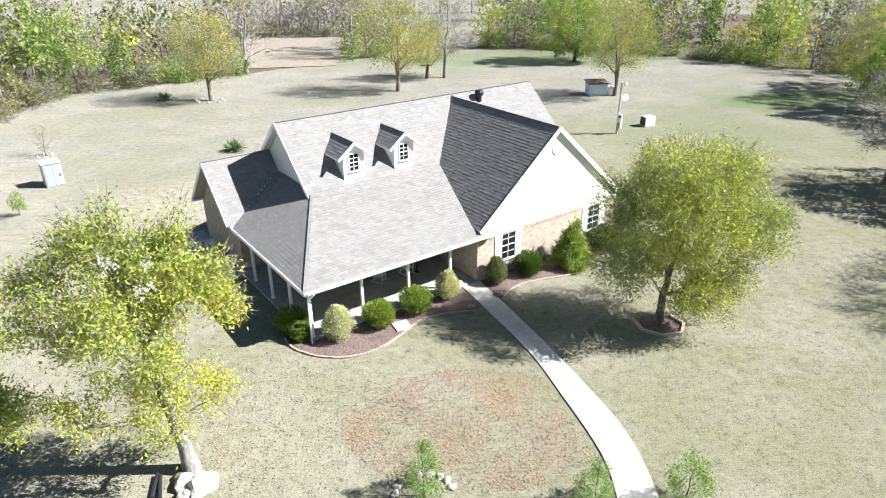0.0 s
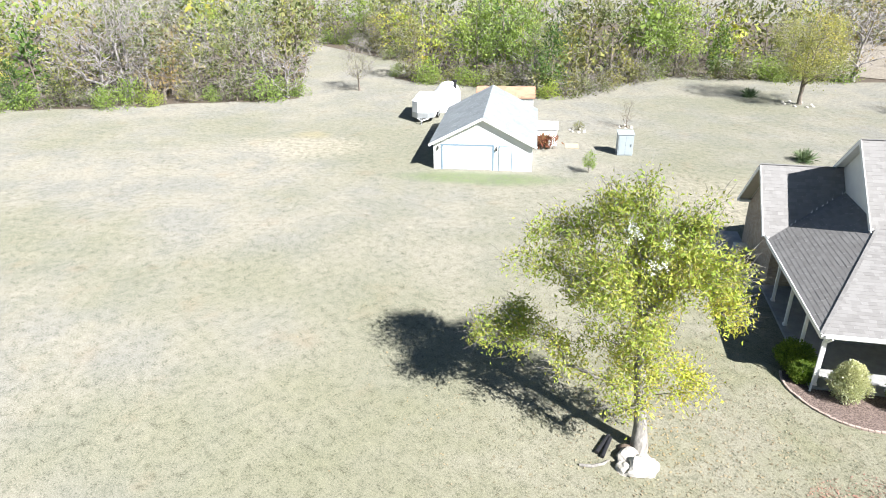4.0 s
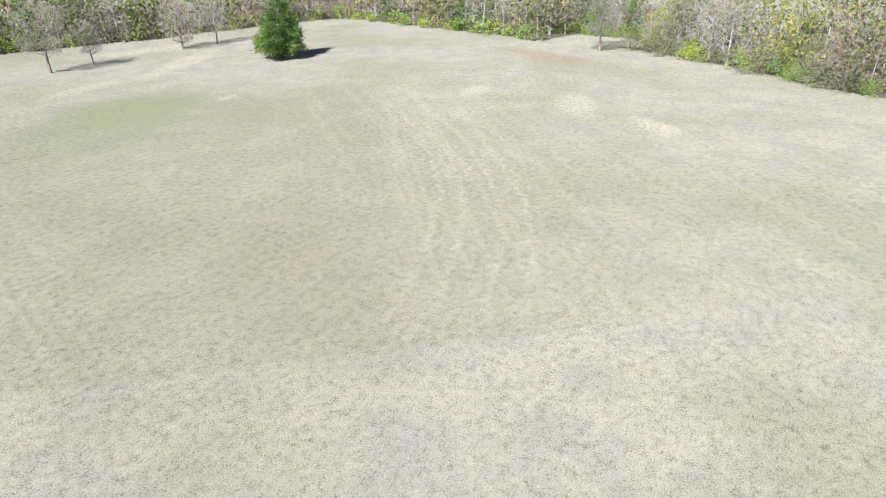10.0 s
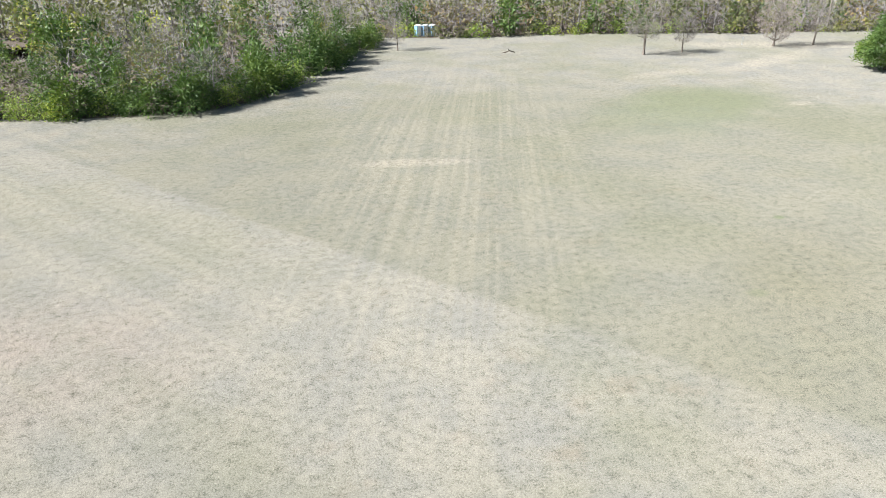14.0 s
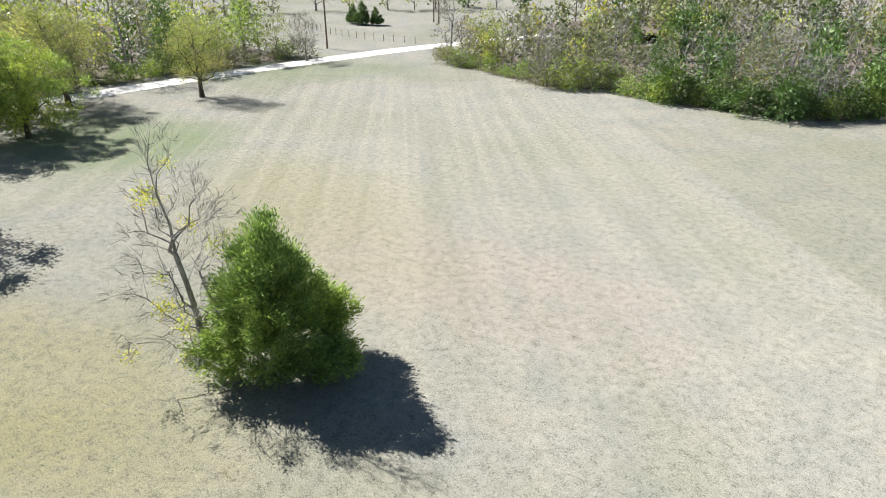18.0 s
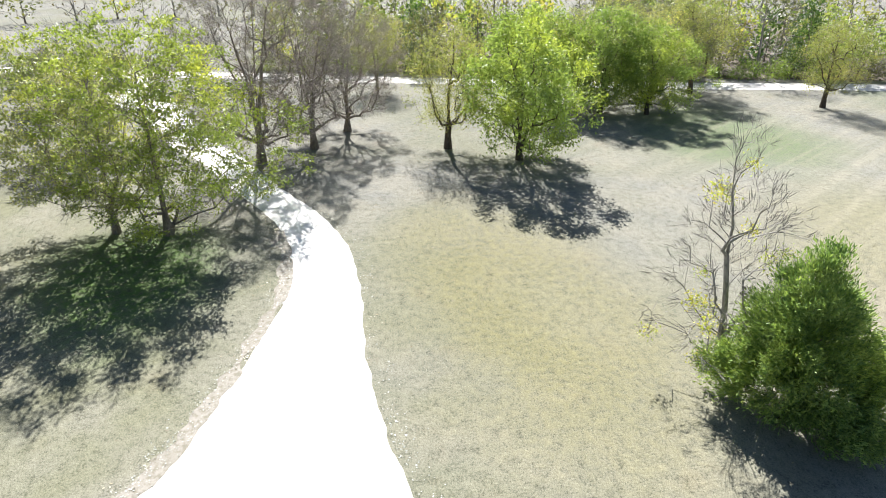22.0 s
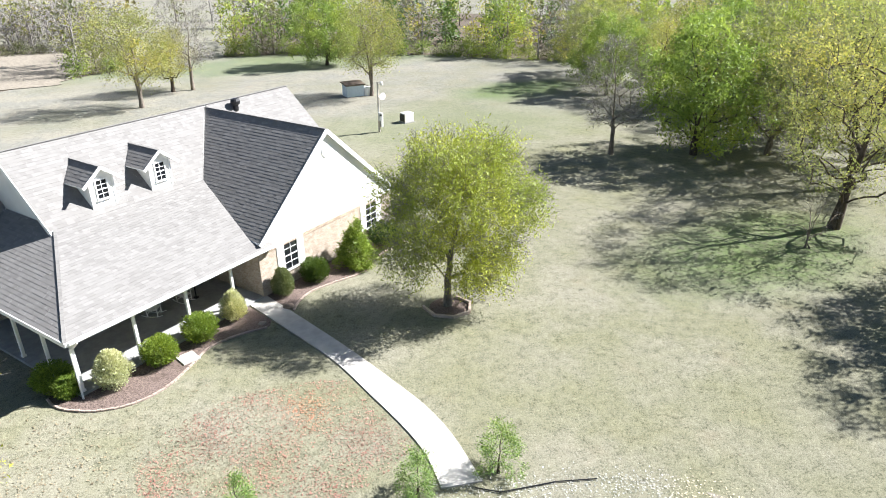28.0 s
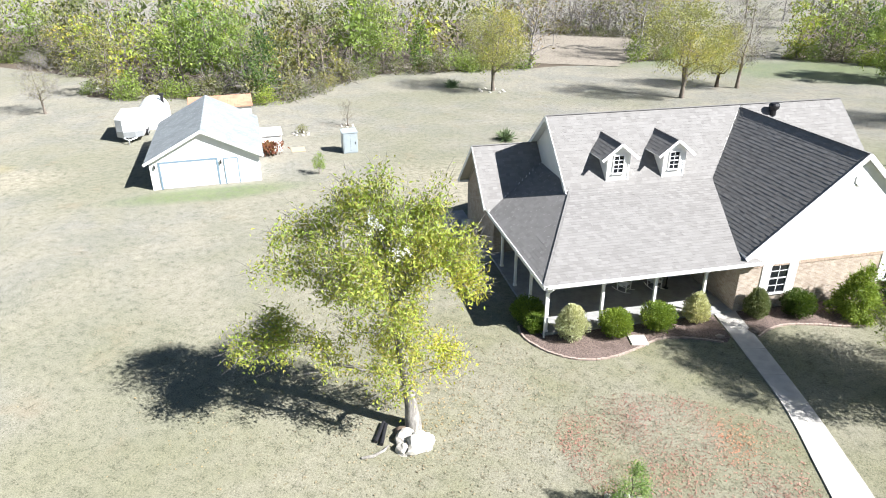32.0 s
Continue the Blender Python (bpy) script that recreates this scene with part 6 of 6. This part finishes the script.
canna((-36.6, 44.5), 5, "withered red-brown canna clump by the garage")
canna((-36.0, 45.1), 6, "withered red-brown canna clump by the garage")
PLY = plain("plywood", (0.47, 0.38, 0.25), 0.85, 0.15, 2.0)
ob = part("plywood_sheet", box(-0.6, 0.6, -0.75, 0.75, 0, 0.03), PLY, None)
ob.matrix_basis = pose(-34.9, 47.2, 0.01, 0, 0, 40)
tagged(ob, "sheet of plywood lying on the grass", "board")

CAB = plain("pale_blue_metal", (0.285, 0.325, 0.34), 0.45, 0.08, 1.5)
cab = thing("utility_cabinet", pose(-30.3, 48.5, 0, 0, 0, 42), "pale blue-grey metal cabinet standing on the lawn", "cabinet")
part("body", box(-0.65, 0.65, -0.5, 0.5, 0, 1.8, 0.02), CAB, cab)
part("lid", prism([(-0.7, -0.55, 1.8), (0.7, -0.55, 1.8), (0.7, 0.55, 1.95), (-0.7, 0.55, 1.95)], (0, 0, 0.05)), CAB, cab)
d = part("door", box(-0.56, 0.56, -0.525, -0.5, 0.08, 1.7, 0.008), CAB, cab)
part("handle", box(0.42, 0.47, -0.56, -0.525, 0.8, 1.0), BLACK, d)
part("seam", box(-0.006, 0.006, -0.53, -0.524, 0.1, 1.68), BLACK, d)
for k in range(7):
    a = k * 0.9
    rock("edging_stone", (-37.7 + 0.8 * math.cos(a), 51.7 + 0.6 * math.sin(a)), (0.17, 0.14, 0.12), 40 + k, "white stone round a small shrub")
shrub("dry_shrub", (-37.8, 52.0), 1.2, 0.9, LEAF_OLIVE, "thin dry shrub in a ring of white stones", 61, 500)
for k in range(6):
    a = k * 1.05
    rock("edging_stone", (-35.3 + 0.7 * math.cos(a), 56.2 + 0.6 * math.sin(a)), (0.15, 0.12, 0.1), 50 + k, "white stone round a bare sapling")

# ---- behind the house ----
def yucca(at, seed):
    ob = thing("yucca", pose(*at, 0), "spiky grey-green yucca clump behind the house", "plant")
    g = np.random.default_rng(seed)
    pts = [(0, 0, 0.25), (0.35, 0.1, 0.2), (-0.3, 0.2, 0.22), (0.05, -0.35, 0.2)]
    v, f = leaves(seed, pts, 120, 0.06, 0.85, droop=-0.5, slim=0.06)
    v[:, 2] = np.maximum(v[:, 2], 0.02)
    bulk("blade_rosette", v, f, leafy("yucca_blades", (0.10, 0.15, 0.07), (0.17, 0.22, 0.10), through=0.1), ob)
    part("stem", tube([(0, 0, 0), (0, 0, 0.3)], 0.12, 8), DARK_BARK, ob)


yucca((-18.8, 57.3), 4)
yucca((-33.0, 78.0), 8)
for k in range(8):
    a = k * 0.8
    rock("edging_stone", (-27.5 + 1.6 * math.cos(a), 77.9 + 1.2 * math.sin(a)), (0.2, 0.16, 0.13), 70 + k, "pale stone in a ring under the pecan")

pole = thing("meter_pole", pose(16.9, 62.1, 0, 0, 0, 15), "grey utility pole with meter boxes, lamp and dish", "utility pole")
part("post", tube([(0, 0, 0), (0, 0, 4.9)], [0.11, 0.085], 10), plain("weathered_pole", (0.42, 0.38, 0.34), 0.9, 0.2), pole)
part("meter_box", box(-0.16, 0.16, -0.3, -0.1, 1.2, 2.0, 0.02), STEEL, pole)
part("breaker_box", box(0.12, 0.38, -0.2, 0.05, 0.5, 1.9, 0.02), plain("pale_grey_box", (0.62, 0.62, 0.6), 0.5, 0.08), pole)
part("meter", tube([(0, -0.3, 1.75), (0, -0.42, 1.75)], 0.1, 12), GLASS, pole)
part("conduit", tube([(-0.1, -0.12, 2.0), (-0.1, -0.12, 4.6)], 0.03, 6), STEEL, pole)
part("dish", tube([(0.3, -0.25, 3.55), (0.3, -0.3, 3.55), (0.3, -0.36, 3.55)], [0.08, 0.26, 0.36], 18), WHITE, pole, "round white satellite dish")
part("dish_arm", tube([(0, 0, 3.4), (0.3, -0.25, 3.55)], 0.025, 6), STEEL, pole)
lamp_head = part("lamp_arm", tube([(0, 0, 4.75), (0.35, -0.15, 4.85)], 0.03, 6), STEEL, pole)
part("lamp_head", tube([(0.35, -0.15, 4.95), (0.35, -0.15, 4.8), (0.35, -0.15, 4.6)], [0.06, 0.16, 0.13], 10), WHITE, lamp_head)

ac = thing("air_conditioner", pose(20.7, 65.0, 0, 0, 0, 20), "pale outdoor unit with one dark side on the lawn", "air conditioner")
part("body", box(-0.6, 0.6, -0.45, 0.45, 0.05, 1.0, 0.04), plain("beige_metal", (0.6, 0.58, 0.53), 0.5, 0.06), ac)
# a thin black panel covers the unit's left side
part("dark_side_panel", box(-0.625, -0.6, -0.38, 0.38, 0.15, 0.9), BLACK, ac)
part("base", box(-0.7, 0.7, -0.55, 0.55, 0, 0.05), CONCRETE, ac)

bs = thing("pump_house", pose(18.7, 80.0, 0, 0, 0, 8), "small white-blue pump house with a dark roof", "shed")
part("body", box(-1.1, 1.1, -0.8, 0.8, 0, 1.35), plain("pale_blue_siding", (0.60, 0.70, 0.76), 0.6, 0.06), bs)
BOARDS = plain("pale_blue_boards", (0.60, 0.70, 0.76), 0.6, 0.06)
for k in range(9):
    part("siding_board", box(-1.12, 1.12, -0.825, -0.8, 0.04 + k * 0.145, 0.16 + k * 0.145), BOARDS, bs)
part("roof", prism([(-1.3, -1.0, 1.35), (1.3, -1.0, 1.35), (1.3, 1.0, 1.6), (-1.3, 1.0, 1.6)], (0, 0, 0.07)), DARK_WOOD, bs)
tank = thing("water_tank", pose(20.4, 79.6, 0), "round pale tank beside the pump house", "tank")
part("shell", tube([(0, 0, 0), (0, 0, 0.9), (0, 0, 1.05), (0, 0, 1.12)], [0.45, 0.45, 0.36, 0.1], 16), WHITE, tank)
part("cap", tube([(0, 0, 1.1), (0, 0, 1.2)], 0.08, 8), BLACK, tank)


# ---- across the field ----
def portable_toilet(x, y, turn):
    t = thing("portable_toilet", pose(x, y, 0, 0, 0, turn), "blue portable toilet with a white roof at the wood's edge", "toilet", "portable toilets in the field")
    part("cabin", box(-0.5, 0.5, -0.5, 0.5, 0.08, 2.0, 0.03), plain("blue_plastic", (0.20, 0.34, 0.48), 0.5, 0.08), t)
    part("roof", tube([(0, 0, 2.0), (0, 0, 2.08), (0, 0, 2.2)], [0.74, 0.72, 0.35], 4), WHITE, t)
    part("skid", box(-0.55, 0.55, -0.55, 0.55, 0, 0.08), BLACK, t)
    dr = part("door", box(-0.36, 0.36, 0.5, 0.53, 0.12, 1.92, 0.01), WHITE, t)
    part("latch", box(0.26, 0.31, 0.53, 0.56, 0.95, 1.1), BLACK, dr)
    return t


pt = portable_toilet(-31.4, -124.6, 20)
copy_thing(pt, pose(-32.7, -124.4, 0, 0, 0, 14))
copy_thing(pt, pose(-34.1, -124.2, 0, 0, 0, 200))


def goal_frame(x, y, turn):
    gf = thing("target_frame", pose(x, y, 0, 0, 0, turn), "small grey pipe frame standing in the field", "frame")
    for s in (-0.45, 0.45):
        part("upright", tube([(s, 0, 0), (s, 0, 1.2)], 0.03, 6), STEEL, gf)
    part("crossbar", tube([(-0.45, 0, 1.2), (0.45, 0, 1.2)], 0.03, 6), STEEL, gf)
    part("foot_bar", tube([(-0.45, 0, 0.05), (0.45, 0, 0.05)], 0.03, 6), STEEL, gf)
    return gf


gf = goal_frame(-80.3, -95.6, 60)
copy_thing(gf, pose(-90.0, -99.4, 0, 0, 0, 40))
ob = thing("fallen_branch", pose(-39.9, -100.3, 0), "forked dead branch lying in the field", "branch")
part("limb", tube([(-1.2, 0, 0.2), (-0.2, 0.1, 0.5), (0.6, 0, 0.15)], [0.09, 0.08, 0.05], 6), DARK_BARK, ob)
part("limb", tube([(-0.3, 0.1, 0.45), (0.2, 0.3, 1.0)], [0.07, 0.03], 6), DARK_BARK, ob)
part("limb", tube([(-0.1, 0.1, 0.45), (0.9, -0.4, 0.1)], [0.06, 0.03], 6), DARK_BARK, ob)


def power_pole(x, y, h, turn, arm=True):
    pp = thing("power_pole", pose(x, y, 0, 0, 0, turn), "tall wooden power pole beside the gravel road", "utility pole", "power poles along the road")
    part("post", tube([(0, 0, 0), (0, 0, h)], [0.17, 0.11], 8), DARK_WOOD, pp)
    if arm:
        part("crossarm", box(-1.1, 1.1, -0.06, 0.06, h - 0.6, h - 0.48), DARK_WOOD, pp)
        for s in (-1.0, -0.4, 0.4, 1.0):
            part("insulator", tube([(s, 0, h - 0.48), (s, 0, h - 0.3)], 0.05, 6), STEEL, pp)
    return pp


for x, y, h in ((80.2, -87.7, 10.8), (86.4, -130.4, 10), (83.8, -128.5, 10), (112.3, -22.2, 10), (148.6, 91.4, 10)):
    pp = power_pole(x, y, h, 20)
    if x in (112.3, 148.6):
        # a slack wire to the next pole, in the pole's own frame
        back = pp.matrix_basis.inverted()
        a, b = Vector((x, y, h - 0.3)), Vector((148.6, 91.4, 9.7)) if x == 112.3 else Vector((176, 180, 9.7))
        part("wire", tube([tuple(back @ (a.lerp(b, k / 8) - Vector((0, 0, 5 * k / 8 * (1 - k / 8))))) for k in range(9)], 0.02, 4), STEEL, pp)
for k in range(26):
    t = k / 25
    x, y = 71 + 55 * t, -101 - 10 * t + 3 * math.sin(6 * t)
    fp = part("fence_post", tube([(0, 0, 0), (0, 0, 1.25)], [0.06, 0.05], 6), DARK_WOOD, None)
    fp.matrix_basis = pose(x, y, 0)
    tagged(fp, "weathered wooden fence post beyond the road", "fence post", "fence posts beyond the road")
cedar_far = again(cedar, 97.0, -118, 40, 0.5)
again(cedar, 100.5, -119, 140, 0.42)
again(cedar, 94, -119, 220, 0.38)

# ---- leaf litter on the lawn ----
g = np.random.default_rng(12)
n = 15000
ang, rad = g.uniform(0, 6.28, n), np.sqrt(g.random(n))
pts = np.stack([1.2 + 5.2 * rad * np.cos(ang), 20.2 + 3.6 * rad * np.sin(ang), np.full(n, 0.03)], 1)
keep = g.random(n) < 0.55 + 0.45 * np.sin(pts[:, 0] * 1.7 + 1) * np.cos(pts[:, 1] * 1.3)
pts = pts[keep]
walk_mid = np.interp(pts[:, 1], [16, 18.5, 21, 23, 25, 28.7], [6.5, 6.5, 5.6, 5.2, 4.4, 2.9])
pts = pts[np.abs(pts[:, 0] - walk_mid) > 0.85]
v, f = leaves(13, pts, 1, 0.02, 0.085, flat=1.0, slim=0.6)
v[:, 2] = 0.02 + np.abs(v[:, 2] - 0.03) * 0.4
tagged(bulk("fallen_leaves", v, f, FALLEN), "scattered red-brown fallen leaves on the lawn", "leaves", kind="stuff")
m = 5000
pts = np.stack([g.normal(-9, 5, m), g.normal(20, 4, m), np.full(m, 0.03)], 1)
pts2 = np.stack([g.normal(42, 9, m), g.normal(14, 12, m), np.full(m, 0.03)], 1)
pts3 = np.stack([g.normal(56, 6, m), g.normal(-10, 6, m), np.full(m, 0.03)], 1)
v, f = leaves(15, np.concatenate([pts, pts2, pts3]), 1, 0.02, 0.11, flat=1.0, slim=0.6)
v[:, 2] = 0.02 + np.abs(v[:, 2] - 0.03) * 0.4
DULL = leafy("dull_fallen_leaves", (0.25, 0.19, 0.12), (0.32, 0.26, 0.17), (0.2, 0.15, 0.1), through=0.0)
tagged(bulk("fallen_leaves", v, f, DULL), "dull brown fallen leaves under the trees", "leaves", kind="stuff")
# stray gravel and clods along the drive's edges
pts = []
for line in (drive_l, drive_r):
    for q in line[10:80]:
        k = int(g.integers(30, 90)) // (1 if line is drive_l else 3)
        pts += [(q[0] + g.normal(0, 0.4), q[1] + g.normal(0, 0.4), 0.02) for _ in range(k)]
v, f = leaves(17, pts, 1, 0.02, 0.085, flat=1.0, slim=0.8)
v[:, 2] = 0.015 + np.abs(v[:, 2] - 0.02) * 0.3
tagged(bulk("stray_gravel", v, f, leafy("stray_gravel_stones", (0.50, 0.47, 0.41), (0.36, 0.335, 0.28), (0.58, 0.55, 0.49), through=0.0)), "stray white gravel along the edges of the drive", "gravel", kind="stuff")

# ---- grass: standing blades on the ground that lies nearest ----
def blocked(x, y):
    """True where no grass grows: the drive, the walkway, the house, the beds."""
    out = np.zeros(len(x), bool)
    dl, dr = np.array(drive_l), np.array(drive_r)
    for i in range(len(dl) - 1):
        quad = np.array((dl[i], dl[i + 1], dr[i + 1], dr[i]))
        out |= inside(x, y, quad)
    for line_a, line_b in ((np.array(walk_l), np.array(walk_r)),):
        out |= inside(x, y, np.concatenate([line_a, line_b[::-1]]))
    for ring_ in ([house_to_world(*q) for q in ((-0.1, -0.1), (22.4, -0.1), (22.4, 15.4), (-2.7, 16.6), (-2.7, 8.3), (-0.1, 8.3))],
                  [tuple(q) for q in edge_l] + [house_to_world(9.4, 1), house_to_world(0, 1)], [tuple(q) for q in edge_r] + [house_to_world(21, 1), house_to_world(10, 1)]):
        out |= inside(x, y, np.array(ring_))
    return out


def inside(x, y, ring_):
    """Points within a closed outline."""
    hit = np.zeros(len(x), bool)
    for (x0, y0), (x1, y1) in zip(ring_, np.roll(ring_, -1, 0)):
        if abs(y1 - y0) < 1e-9:
            continue
        cross = ((y0 > y) != (y1 > y)) & (x < (x1 - x0) * (y - y0) / (y1 - y0) + x0)
        hit ^= cross
    return hit


g = np.random.default_rng(21)
n = 420000
ang, rad = g.uniform(0, 2 * math.pi, n), 12 + 48 * g.random(n) ** 0.8
x, y = rad * np.cos(ang), rad * np.sin(ang)
keep = ~blocked(x, y) & (g.random(n) < np.clip((60 - rad) / 26, 0, 1) ** 1.3)
x, y, rad = x[keep], y[keep], rad[keep][:, None]
n = len(x)
base = np.stack([x, y, np.zeros(n)], 1)
way = g.normal(0, 1, (n, 3)) * np.array((0.9, 0.9, 0)) + np.array((0, 0, 0.8))
way /= np.linalg.norm(way, axis=1)[:, None]
side_ = np.cross(way, g.normal(0, 1, (n, 3)))
side_ /= np.linalg.norm(side_, axis=1)[:, None]
ln = g.uniform(0.02, 0.06, (n, 1))
wd = 0.013 * (1 + rad / 30)
v = np.stack([base - side_ * wd * 0.6, base + side_ * wd * 0.6, base + way * ln], 1).reshape(-1, 3)
tagged(bulk("grass", v, np.arange(n * 3).reshape(-1, 3), BLADES), "short dry straw-coloured grass blades", "grass", kind="stuff")


# ---- shingles, the nearest rows one by one ----
for v, f, material, deck in LATER:
    cover("shingle_cover", "shingle", v, f, material, deck, 300 if len(v) > 6000 else 150)
